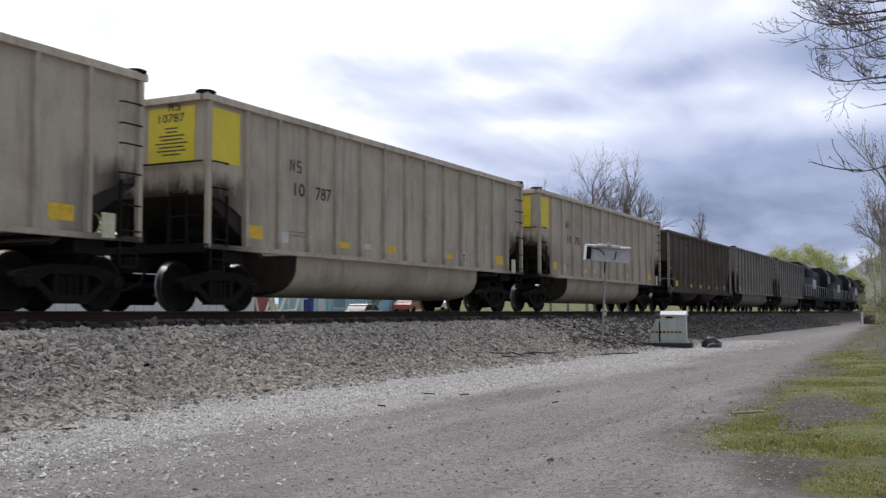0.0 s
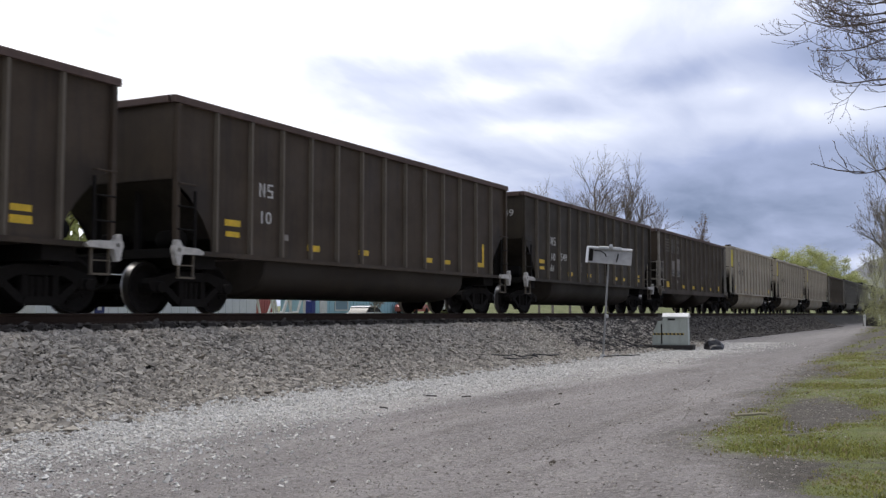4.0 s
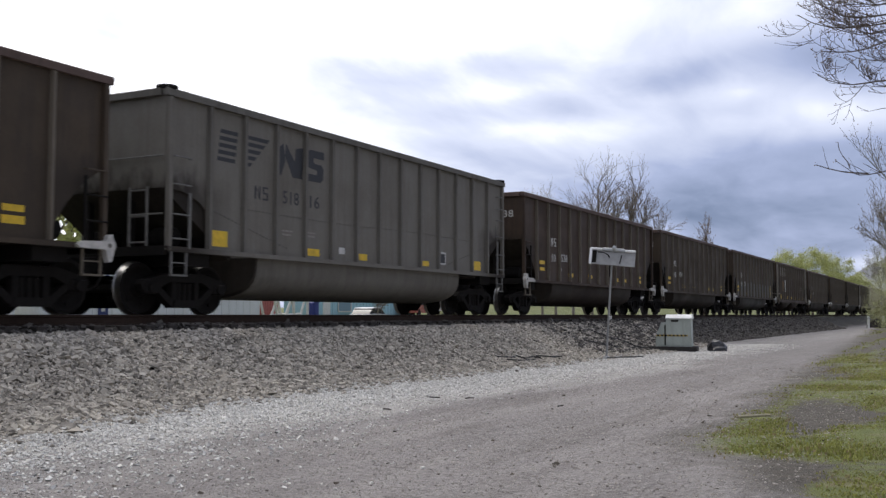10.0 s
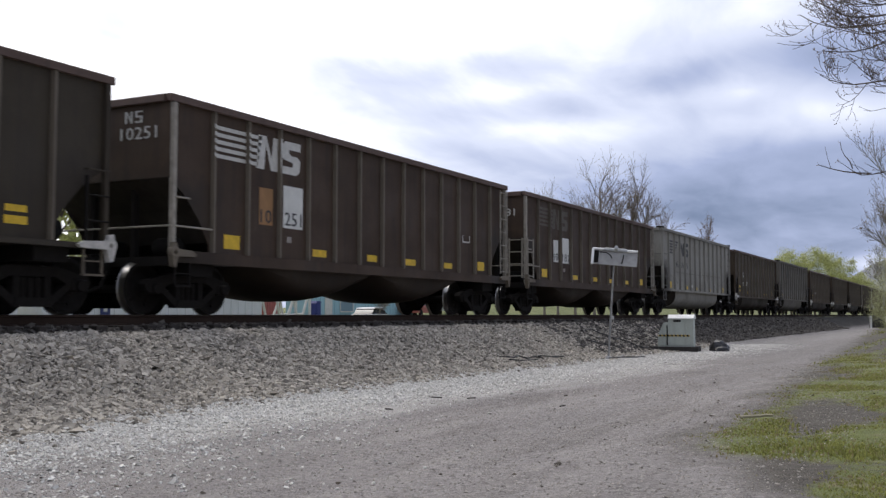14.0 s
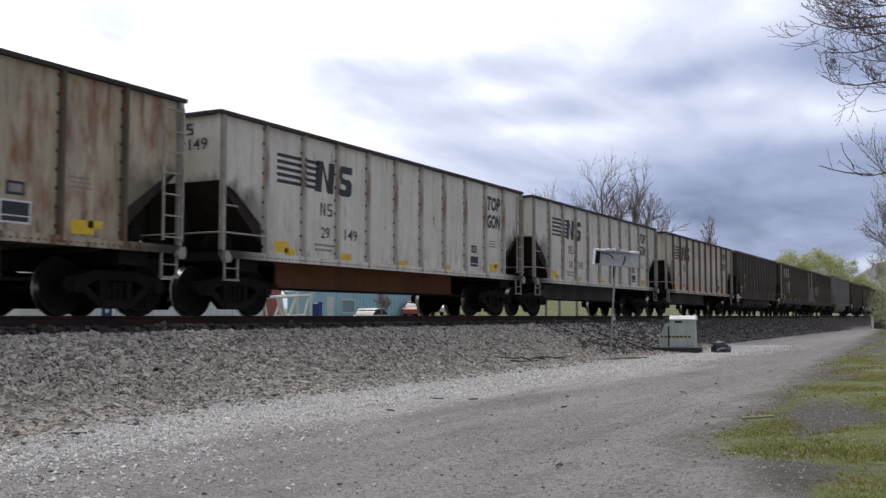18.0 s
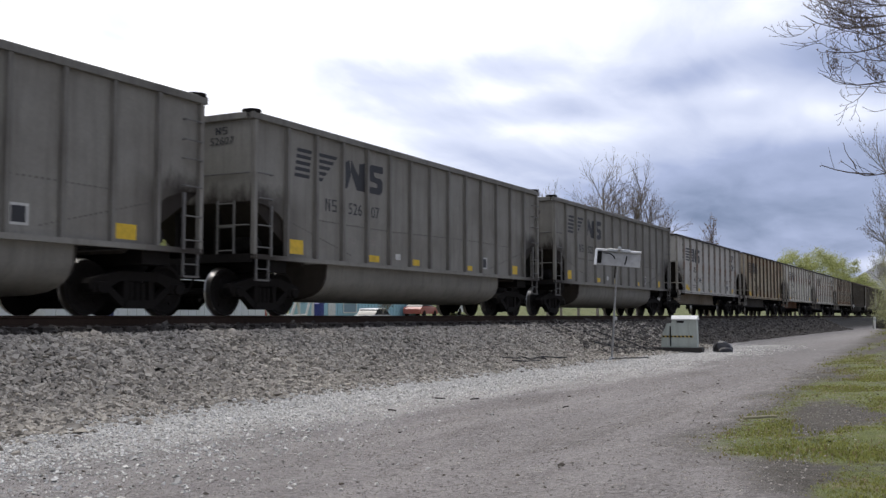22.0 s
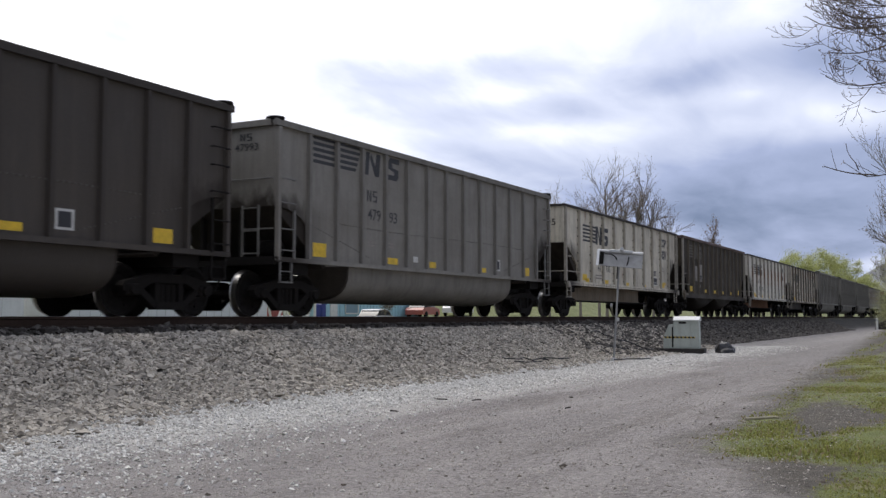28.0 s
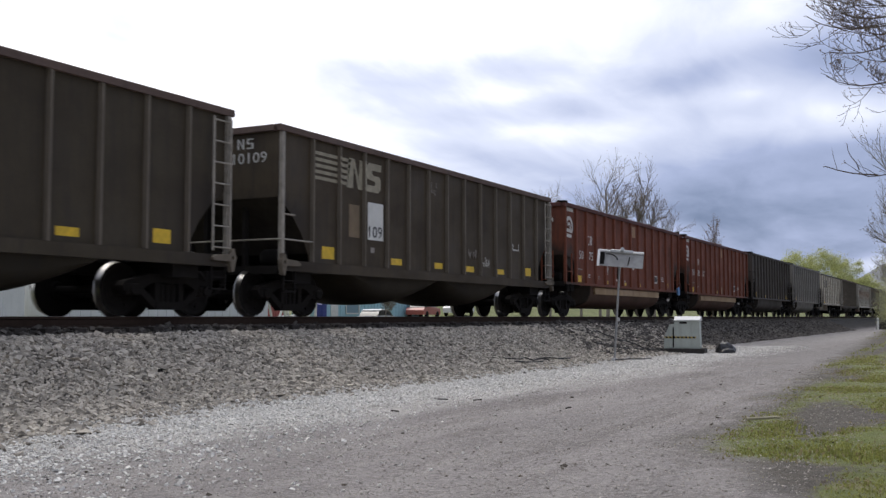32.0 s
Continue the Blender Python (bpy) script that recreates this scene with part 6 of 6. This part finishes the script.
def blue_cabin():
    b = tagged(empty("portable_toilet"), "narrow dark blue plastic cabin with a domed roof", "portable toilet")
    m = plain("blue_plastic", (0.03, 0.045, 0.22), 0.5, 0, 0.2)
    part("cabin", Geo().box(60.1, 60.75, 41.6, 42.2, 0.3, 2.1, 0.04), m, b)
    part("roof", Geo().prism([(60.07, 2.1), (60.2, 2.24), (60.65, 2.24), (60.78, 2.1)], 41.57, 42.23), m, b)
    part("door", Geo().box(60.2, 60.65, 41.57, 41.602, 0.4, 1.95), m, b)
    part("skid", Geo().box(60.1, 60.75, 41.55, 42.25, 0.12, 0.3), STEEL_DARK, b)


blue_cabin()


def white_frame():
    f = tagged(empty("steel_trestle"), "white painted steel trestle frame in the yard", "steel trestle")
    pts = [((57.0, 0.2), (56.2, 2.6)), ((57.0, 0.2), (58.4, 2.7)), ((58.9, 0.2), (58.2, 2.7)), ((58.9, 0.2), (59.9, 2.5)), ((56.2, 2.5), (59.9, 2.7)), ((57.4, 1.2), (59.3, 1.3)), ((60.2, 0.2), (60.2, 3.0))]
    for a, b in pts:
        for y in (41.8, 43.0):
            part("strut", Geo().rod((a[0] - 0.6, y, a[1]), (b[0] - 0.6, y, b[1]), 0.10), PATCH_WHITE, f)
    part("cross_tie", Geo().rod((57.6, 41.8, 2.6), (57.6, 43.0, 2.6), 0.06), PATCH_WHITE, f)


white_frame()


def red_container():
    c = tagged(empty("shipping_container"), "faded red steel container behind the white trestle", "container")
    m = paint("container_red", (0.40, 0.13, 0.12), (0.30, 0.16, 0.14), 0.3, 0, 6.0)
    part("box", Geo().box(58.6, 60.4, 45.0, 48.0, 0.15, 3.2, 0.03), m, c)
    rib = Geo().box(-0.04, 0.04, -0.03, 0.005, 0.3, 3.05).mesh("rib")
    for k in range(1, 6):
        part("rib", rib, m, c, at=pose(58.6 + 0.3 * k, 44.998, 0))


red_container()


def parked_car(x, y, colour, label):
    c = tagged(empty("parked_car"), label, "car", "cars in the yard")
    m, nt, b = material("car_body", 0.25)
    b.inputs["Base Color"].default_value = (*colour, 1)
    part("body", Geo().prism([(-2.1, 0.35), (-2.15, 0.75), (-1.9, 0.95), (-0.9, 1.02), (1.2, 1.0), (2.0, 0.88), (2.15, 0.6), (2.1, 0.35)], -0.85, 0.85), m, c)
    part("cabin", Geo().prism([(-1.7, 0.98), (-1.1, 1.42), (0.4, 1.48), (1.3, 1.0)], -0.74, 0.74), bpy.data.materials["dark_cab_glass"], c, "dark glass")
    part("roof", Geo().prism([(-1.15, 1.41), (-1.0, 1.47), (0.3, 1.52), (0.45, 1.46)], -0.75, 0.75), m, c)
    for sx in (-1.35, 1.35):
        for sy in (-0.8, 0.8):
            part("wheel", Geo().lathe([(-0.1, 0.28), (-0.08, 0.33), (0.08, 0.33), (0.1, 0.28)], (sx, sy, 0.33), 20), STEEL_DARK, c)
    c.matrix_basis = pose(x, y, ground_height(x, y), 0, 0, 8)
    return c


parked_car(65.4, 40.2, (0.75, 0.76, 0.77), "white saloon car parked in the yard")
parked_car(79.5, 44.0, (0.40, 0.12, 0.10), "red car parked in the yard")
parked_car(85.5, 43.5, (0.70, 0.70, 0.70), "pale grey car parked in the yard")
lumpy("yard_rubble", (1.2, 2.4, 0.9), 3.0, plain("yard_rubble", (0.30, 0.28, 0.25), 0.95), "low heap of pale rubble in the yard", "rubble heap", pose(75.0, 41.0, 0.15))


# ---- trees ----
def leaf_mesh(name, centres, size, count, seed, squash=1.0):
    """Many small bent leaves round given points, as one crown."""
    rng = np.random.default_rng(seed)
    c = np.asarray(centres, float)
    pick = rng.integers(0, len(c), count)
    p = c[pick, :3] + rng.normal(0, 1, (count, 3)) * (c[pick, 3:4] * np.array([1, 1, squash]))
    a = rng.normal(0, 1, (count, 3))
    a /= np.linalg.norm(a, axis=1)[:, None]
    b = np.cross(a, rng.normal(0, 1, (count, 3)))
    b /= np.linalg.norm(b, axis=1)[:, None]
    s = rng.uniform(0.6, 1.3, (count, 1)) * size
    v = np.stack([p - a * s, p + b * s * 0.55, p + a * s, p - b * s * 0.55], 1).reshape(-1, 3)
    f = np.arange(count * 4).reshape(-1, 4)
    me = bpy.data.meshes.new(name)
    me.from_pydata(v.tolist(), [], f.tolist())
    me.materials.append(None)
    return me


def leaf_material(name, a, b):
    m, nt, s = material(name, 0.6)
    g, r = nt.nodes.new("ShaderNodeNewGeometry"), nt.nodes.new("ShaderNodeValToRGB")
    r.color_ramp.elements[0].color, r.color_ramp.elements[1].color = (*a, 1), (*b, 1)
    nt.links.new(g.outputs["Random Per Island"], r.inputs[0])
    nt.links.new(r.outputs[0], s.inputs["Base Color"])
    tr, mix, out = nt.nodes.new("ShaderNodeBsdfTranslucent"), nt.nodes.new("ShaderNodeMixShader"), nt.nodes["Material Output"]
    nt.links.new(r.outputs[0], tr.inputs["Color"])
    mix.inputs[0].default_value = 0.5
    nt.links.new(s.outputs[0], mix.inputs[1]), nt.links.new(tr.outputs[0], mix.inputs[2])
    nt.links.new(mix.outputs[0], out.inputs["Surface"])
    return m


SPRING = leaf_material("spring_yellow_green_leaves", (0.33, 0.35, 0.13), (0.53, 0.55, 0.25))
YOUNG = leaf_material("young_green_leaves", (0.26, 0.27, 0.13), (0.46, 0.47, 0.25))
OLIVE = leaf_material("olive_brush_leaves", (0.10, 0.105, 0.045), (0.24, 0.23, 0.115))
BUDS = leaf_material("brown_buds", (0.14, 0.10, 0.07), (0.26, 0.19, 0.12))


def limbs(g, p, d, length, r, depth, rng, tips, up=0.25, spread_=0.6, seg=4, kids=3, thin=0.62, n=5):
    """A limb of bent pieces with side limbs; ends go to tips."""
    step = length / seg
    for k in range(seg):
        d2 = (d + Vector((rng.gauss(0, 0.13), rng.gauss(0, 0.13), rng.gauss(0, 0.10) + up * 0.22))).normalized()
        q = p + d2 * step
        r2 = r * (1 - 0.55 / seg)
        g.rod(p, q, r, r2, n if depth < 2 else 4 if depth < 3 else 3)
        p, d, r = q, d2, r2
        if depth > 0 and k > 0 or depth == 0 and k >= 1:
            for _ in range(1 if depth else kids):
                if depth >= limbs.most or rng.random() < 0.12:
                    continue
                side = d.orthogonal().normalized()
                side.rotate(Matrix.Rotation(rng.uniform(0, 6.283), 3, d))
                nd = (d * (1 - spread_ * 0.5) + side * spread_ + Vector((0, 0, up * 0.5))).normalized()
                limbs(g, p, nd, length * thin * rng.uniform(0.75, 1.1), r * 0.62, depth + 1, rng, tips, up, spread_, seg, kids, thin, n)
    tips.append((*p, 0.0))


limbs.most = 3


def bare_tree(x, y, height, seed, label, spread_=0.55, bark=None, bud=0, most=3, up=0.3, base=None):
    """Trunk that forks low, with rising limbs and fine twigs."""
    rng = random.Random(seed)
    t = tagged(empty("bare_tree"), label, "tree", "bare trees behind the track")
    trunk, crown, tips = Geo(), Geo(), []
    z0 = ground_height(x, y) - 0.2

    def grow(g, p, d, length, r, depth):
        seg = 4 if depth < 2 else 3
        for k in range(seg):
            d = (d + Vector((rng.gauss(0, 0.11), rng.gauss(0, 0.11), 0.07 + up * 0.10))).normalized()
            q = p + d * (length / seg)
            g.rod(p, q, r, r * 0.88, 6 if depth < 2 else 3)
            p, r = q, r * 0.88
            if depth < most + 1 and (k > 0 or depth > 0):
                for _ in range(2 if depth < 3 else 1):
                    a = rng.uniform(0, 6.283)
                    side = d.orthogonal().normalized()
                    side.rotate(Matrix.Rotation(a, 3, d))
                    nd = (d + side * spread_ * rng.uniform(0.7, 1.5)).normalized()
                    grow(crown, p, nd, length * rng.uniform(0.42, 0.66), max(0.014, r * 0.58), depth + 1)
        tips.append((*p, 0.0))

    fork = height * rng.uniform(0.50, 0.58)
    lean = Vector((rng.uniform(-0.04, 0.04), rng.uniform(-0.04, 0.04), 1)).normalized()
    trunk.rod((0, 0, 0), lean * fork, height * 0.012, height * 0.009, 8)
    for k in range(4):
        a = rng.uniform(0, 1.6) + 1.57 * k
        nd = (lean + Vector((math.cos(a), math.sin(a), 0)) * spread_ * (0.2 if k == 0 else 1.2)).normalized()
        grow(crown, lean * fork * (1 if k == 0 else rng.uniform(0.86, 1.0)), nd, height * (0.30 if k == 0 else rng.uniform(0.18, 0.25)), height * (0.0075 if k == 0 else 0.006), 1)
    part("trunk", trunk, bark or BARK, t)
    part("crown", crown, bark or BARK, t, "bare twigs and limbs")
    if bud:
        tagged(part("bud_haze", leaf_mesh("buds", [(a, b, c, 0.12) for a, b, c, _ in tips], bud, min(1500, len(tips) * 2), seed), BUDS, t), kind="stuff")
    t.matrix_basis = pose(x, y, z0)
    return t


for k, (x, y, hgt, sp) in enumerate(((93.9, 36.1, 12.6, 0.5), (94.7, 34.6, 13.0, 0.5), (95.9, 32.3, 15.8, 0.66), (97.4, 29.4, 15.2, 0.42), (97.9, 28.2, 13.4, 0.5), (95.5, 32.9, 13.2, 0.6), (93.2, 37.3, 12.0, 0.5))):
    bare_tree(x, y, hgt, 20 + k, "bare grey-brown tree standing behind the railway", sp, plain("weathered_bark", (0.27, 0.235, 0.205), 0.9) if k == 0 else bpy.data.materials["weathered_bark"], 0.05, 3, 0.05)
bare_tree(60.0, 36.2, 3.3, 47, "small bare shrub in the yard", 0.8, bpy.data.materials["weathered_bark"], 0, 3, 0.4)
bare_tree(116.0, 26.8, 11.2, 41, "slim bare tree with reddish brown twigs", 0.30, plain("reddish_twigs", (0.17, 0.12, 0.09), 0.9), 0.09, 3, 0.7)


def leafy_tree(x, y, height, width, seed, mat, label, leaves=5000, size=0.22, name="leafy_tree", low=0.25, bough=0.007, high=1.0):
    rng = random.Random(seed)
    t = tagged(empty(name), label, "tree", "leafy spring trees")
    trunk, tips, blobs = Geo(), [], []
    limbs.most = 2
    trunk.rod((0, 0, 0), (0, 0, height * 0.4), height * 0.018, height * 0.013, 8)
    crown = Geo()
    for k in range(9):
        a = rng.uniform(0, 6.283)
        h0 = height * rng.uniform(0.15, 0.42)
        d = Vector((math.cos(a) * width / height, math.sin(a) * width / height, 0.9)).normalized()
        limbs(crown, Vector((0, 0, h0)), d, height * rng.uniform(0.25, 0.42), height * bough, 1, rng, tips, 0.2, 0.6, 3, 2)
    for k in range(60):
        a, e = rng.uniform(0, 6.283), rng.uniform(low, high)
        rad = width * 0.5 * math.sqrt(max(0.05, 1 - ((e - 0.5) / 0.56) ** 2)) * rng.uniform(0.45, 1.05)
        blobs.append((rad * math.cos(a), rad * math.sin(a), height * e * rng.uniform(0.93, 1.05), rng.uniform(0.03, 0.075) * height))
    part("trunk", trunk, BARK, t)
    tagged(part("bough", crown, BARK, t), kind="stuff")
    part("crown", leaf_mesh("crown", blobs, size, leaves, seed, 0.8), mat, t, "loose clumps of young leaves")
    t.matrix_basis = pose(x, y, ground_height(x, y) - 0.1)
    return t


SPOTS = ((197, 29.5, 12.4, 8), (202, 26.0, 13.0, 9), (209, 22.5, 11.6, 9), (216, 20.0, 8.6, 8))
for k, (x, y, hgt, w) in enumerate(SPOTS):
    leafy_tree(x, y, hgt, w, 70 + k, SPRING, "round yellow-green spring tree beyond the track", 22000, 0.115)
for k in range(9):
    x = 30 + 8.5 * k
    leafy_tree(x + 0.5 * (k % 3), 62 + 2.0 * (k % 2), 11.5 + 1.2 * (k % 4), 9.5, 90 + k, SPRING, "yellow-green spring tree behind the yard", 4000, 0.34)
for k, (x, y, hgt, w) in enumerate(((112, 5.9, 9.5, 4.5), (120, 7.2, 9.0, 4.0), (136, 8.4, 9.0, 4.0), (78, 4.4, 6.0, 4.5), (60, 2.9, 5.5, 4.0), (90, 5.3, 6.0, 4.0))):
    leafy_tree(x, y, hgt, w, 120 + k, YOUNG, "slender roadside tree in thin young leaf", 5000, 0.034, low=0.10, bough=0.0028, high=0.9)
for k, (x, y, hgt) in enumerate(((104, 6.6, 11.5), (84, 4.9, 11.5), (124, 8.6, 9.0), (70, 3.6, 12.0))):
    bare_tree(x, y, hgt, 140 + k, "thin bare roadside tree beside the verge", 0.45, plain("pale_grey_bark", (0.30, 0.285, 0.255), 0.9), 0.05)
for k, (x, y, s) in enumerate(((66, 2.3, 2.6), (76, 3.3, 2.4), (86, 3.9, 2.8), (98, 5.2, 1.8), (108, 6.0, 1.5), (90, 4.4, 1.6), (118, 7.4, 1.8), (80, 3.6, 1.3), (128, 8.4, 2.2), (140, 9.0, 2.6))):
    leafy_tree(x, y, s * 1.3, s * 1.6, 160 + k, OLIVE, "low olive-green bush on the road's grassy edge", 1600, 0.07, "bush", 0.05)


def overhanging_tree():
    """The nearest tree: trunk outside the view, long limbs that droop and turn up at their tips."""
    rng = random.Random(11)
    t = tagged(empty("bare_tree"), "bare roadside tree with drooping upturned branches and buds", "tree")
    # a plane through the crown, 14 m from the eye: u to the side, z up, w in depth
    ahead, side = Vector((0.888, 0.460, 0)), Vector((0.460, -0.888, 0))

    def at(u, z, w):
        return ahead * (14.0 + w) + side * u + Vector((0, 0, z))

    trunk = Geo()
    p = (8.3, 0.0, 0.0)
    for k in range(9):
        q = (8.3 + rng.uniform(-0.12, 0.12), 0.85 * (k + 1), rng.uniform(-0.1, 0.1))
        trunk.rod(at(*p), at(*q), 0.19 - 0.014 * k, 0.176 - 0.014 * k, 10)
        p = q
    part("trunk", trunk, BARK, t)
    tips = []

    def twig(g, p, ang, length, r, depth, hook):
        """ang: 180 runs straight away from the trunk, below 180 rises, above it falls."""
        seg = 6 if depth < 2 else 4
        for k in range(seg):
            ang += rng.gauss(0, 6) - hook * (k / seg) * 1.6 + (0.35 * hook if k < 2 else 0)
            a = radians(ang)
            q = (p[0] + math.cos(a) * length / seg, p[1] + math.sin(a) * length / seg, p[2] + rng.gauss(0, 0.07) * length / seg * 3)
            g.rod(at(*p), at(*q), r, r * 0.88, 5 if depth < 2 else 4)
            p, r = q, max(0.0034, r * 0.87)
            if depth < 3 and k < seg - 1 and rng.random() < (0.97 if depth < 2 else 0.62):
                up = rng.random() < 0.82
                turn = rng.uniform(25, 60)
                twig(g, p, ang - turn if up else ang + turn * 0.7, length * rng.uniform(0.32, 0.58), max(0.0042, r * 0.64), depth + 1, 6 if up else 12)
        tips.append((*at(*p), 0.0))

    # where each limb comes into sight: height, direction, length, radius, curl, detail
    for z0, ang, length, r, hook, depth in ((5.05, 187, 1.95, 0.021, 15, 0), (4.95, 182, 1.85, 0.019, 8, 0), (4.55, 183, 1.65, 0.021, 7, 0), (4.78, 190, 1.70, 0.015, 12, 1), (5.32, 185, 1.90, 0.018, 14, 0),
                                            (5.62, 190, 1.85, 0.018, 12, 0), (5.85, 198, 1.9, 0.02, 10, 0), (6.1, 212, 1.6, 0.024, -4, 0), (4.22, 181, 0.62, 0.012, 16, 2), (4.05, 178, 0.6, 0.009, 10, 2), (5.2, 178, 1.3, 0.015, 10, 1), (5.5, 181, 1.4, 0.016, 12, 1), (3.27, 190, 0.82, 0.016, 13, 2), (5.4, 195, 1.5, 0.014, 12, 0), (4.9, 176, 1.3, 0.013, 6, 0), (5.15, 192, 1.4, 0.013, 14, 0), (5.7, 186, 1.3, 0.014, 12, 0),
                                            (4.70, 184, 1.2, 0.013, 10, 0), (4.45, 180, 0.9, 0.012, 12, 1), (4.30, 186, 0.8, 0.011, 12, 1), (3.90, 178, 0.55, 0.008, 10, 2), (3.72, 184, 0.5, 0.008, 12, 2), (4.10, 183, 1.45, 0.019, 9, 0), (4.28, 186, 1.3, 0.015, 10, 0), (3.95, 180, 0.85, 0.012, 12, 0), (5.0, 170, 0.9, 0.012, 8, 0)):
        g = Geo()
        w = rng.uniform(-0.5, 0.5)
        z0 += 0.44 if z0 > 3.5 else 0.0
        start = (6.35, z0 + 0.04, w)
        g.rod(at(8.25, z0 + 0.5, 0), at(*start), r * 1.9, r * 1.25, 7)
        twig(g, start, ang, length * 0.72, r * 0.72, depth, hook)
        if z0 < 3.5:   # the low limb forks into two upturned twigs
            twig(g, (6.05, z0 - 0.01, w), 168, 0.72, r * 0.85, 2, 4)
            twig(g, (5.80, z0 + 0.06, w), 115, 0.42, r * 0.6, 3, 6)
        part("limb", g, BARK, t)
    tagged(part("bud_haze", leaf_mesh("buds", [(a, b, c, 0.012) for a, b, c, _ in tips], 0.012, len(tips) * 3, 5), BUDS, t), kind="stuff")


overhanging_tree()


# ---- grass verge ----
def grass(name, tufts, per, span, hgt, mat, seed, keep, label):
    """Low tufts of bent blades, thick in patches and ragged towards the road."""
    rng = np.random.default_rng(seed)
    tx = span[0] + (span[1] - span[0]) * rng.random(tufts) ** 1.5
    ty = span[2] + (span[3] - span[2]) * rng.random(tufts)
    ok = np.array([turf(x_, y_) + keep > r_ for x_, y_, r_ in zip(tx, ty, rng.uniform(0.15, 1.0, tufts))]) & np.array([verge_depth(x_, y_) > -0.05 for x_, y_ in zip(tx, ty)])
    tx, ty = tx[ok], ty[ok]
    size = rng.uniform(0.5, 1.3, len(tx))
    x = np.repeat(tx, per) + rng.normal(0, 0.045, len(tx) * per) * np.repeat(1 + tx / 25, per)
    y = np.repeat(ty, per) + rng.normal(0, 0.045, len(tx) * per) * np.repeat(1 + tx / 25, per)
    n = len(x)
    z = np.interp(y, (-30, -6, 1.0, 3.5), (1.6, 0.45, 0.10, 0.0))
    a = rng.uniform(0, 6.283, n)
    h = hgt * rng.uniform(0.3, 1.2, n) * np.repeat(size, per)
    lean = rng.uniform(0.3, 1.4, n) * h
    w = rng.uniform(0.003, 0.007, n) * (1 + x / 14)
    ca, sa = np.cos(a), np.sin(a)
    b0 = np.stack([x - sa * w, y + ca * w, z - 0.02], -1)
    b1 = np.stack([x + sa * w, y - ca * w, z - 0.02], -1)
    m0 = np.stack([x + ca * lean * 0.35 - sa * w * 0.7, y + sa * lean * 0.35 + ca * w * 0.7, z + h * 0.6], -1)
    m1 = np.stack([x + ca * lean * 0.35 + sa * w * 0.7, y + sa * lean * 0.35 - ca * w * 0.7, z + h * 0.6], -1)
    tip = np.stack([x + ca * lean, y + sa * lean, z + h], -1)
    v = np.stack([b0, b1, m1, m0, tip], 1).reshape(-1, 3)
    i = (np.arange(n) * 5)[:, None]
    faces = (i + np.array([0, 1, 2, 3])).tolist() + (i + np.array([3, 2, 4])).tolist()
    me = bpy.data.meshes.new(name)
    me.from_pydata(v.tolist(), [], faces)
    me.materials.append(mat)
    return tagged(new(name, me), label, "grass", kind="stuff")


GRASS = leaf_material("spring_grass", (0.15, 0.157, 0.040), (0.33, 0.338, 0.10))
STRAW = leaf_material("dry_grass", (0.20, 0.16, 0.08), (0.36, 0.30, 0.18))
grass("grass", 30000, 9, (5.0, 32, -5.0, 4.2), 0.019, GRASS, 5, -0.02, "short patchy spring grass on the verge")
grass("dry_grass", 9000, 4, (5.0, 34, -5.0, 4.2), 0.022, STRAW, 6, 0.25, "thin dry grass and litter among the turf")
grass("grass", 9000, 6, (24, 130, -12, 9.0), 0.06, GRASS, 7, 0.1, "rough grass along the far verge")


# ---- distance ----
def far_hill():
    g = Geo()
    n, vs = 48, []
    for k in range(n + 1):
        a = radians(-30 + 75 * k / n)
        ridge = float(np.interp(math.degrees(a), (-30, -4, 3.5, 6.0, 7.6, 12, 45), (60, 105, 92, 46, 22, 14, 10))) + 8 * noise.noise((k * 0.9, 5.0, 0))
        for dist, hgt in ((1100, -2), (1250, ridge * 0.45), (1420, ridge * 0.85), (1600, ridge), (1900, ridge * 0.9)):
            vs.append((dist * math.cos(a), dist * math.sin(a), hgt + 4 * noise.noise((k * 1.3, dist * 0.01, 0))))
    fs = [(k * 5 + j, (k + 1) * 5 + j, (k + 1) * 5 + j + 1, k * 5 + j + 1) for k in range(n) for j in range(4)]
    g.add(vs, fs)
    tagged(part("wooded_hill", g, plain("hazy_wooded_slope", (0.17, 0.18, 0.20), 1.0, 0, 0.3, 0.05)), "hazy blue-grey wooded hill on the horizon", "hill", kind="structure")


far_hill()


# ---- movement ----
def travelled(t):
    k = (t - 16.0) / 16.0
    return SPEED * t + 0.151 * k * k + 0.200 * k ** 3


def motions():
    for thing, x0 in TRAIN:
        walk(thing, [(t, pose(x0 + travelled(t), TRACK_Y, RAIL_Z)) for t in (0, 4, 8, 12, 16, 20, 24, 28, 32)])
    # wheels roll while their car is near enough to tell
    for car, wheel, off in WHEELSETS:
        x0 = next(x for c, x in TRAIN if c is car) + wheel.parent.location.x + off
        rows = []
        for k in range(0, int(END * FPS) + 1):
            t = k / FPS
            x = x0 + travelled(t)
            if 4.0 < x < 27.0:
                rows.append((t, pose(off, 0, 0.46) @ Matrix.Rotation(x / 0.457, 4, "Y")))
        if len(rows) > 3:
            if rows[0][0] > 0:
                rows.insert(0, (0.0, rows[0][1]))
            if rows[-1][0] < END:
                rows.append((END, rows[-1][1]))
            walk(wheel, rows)


motions()
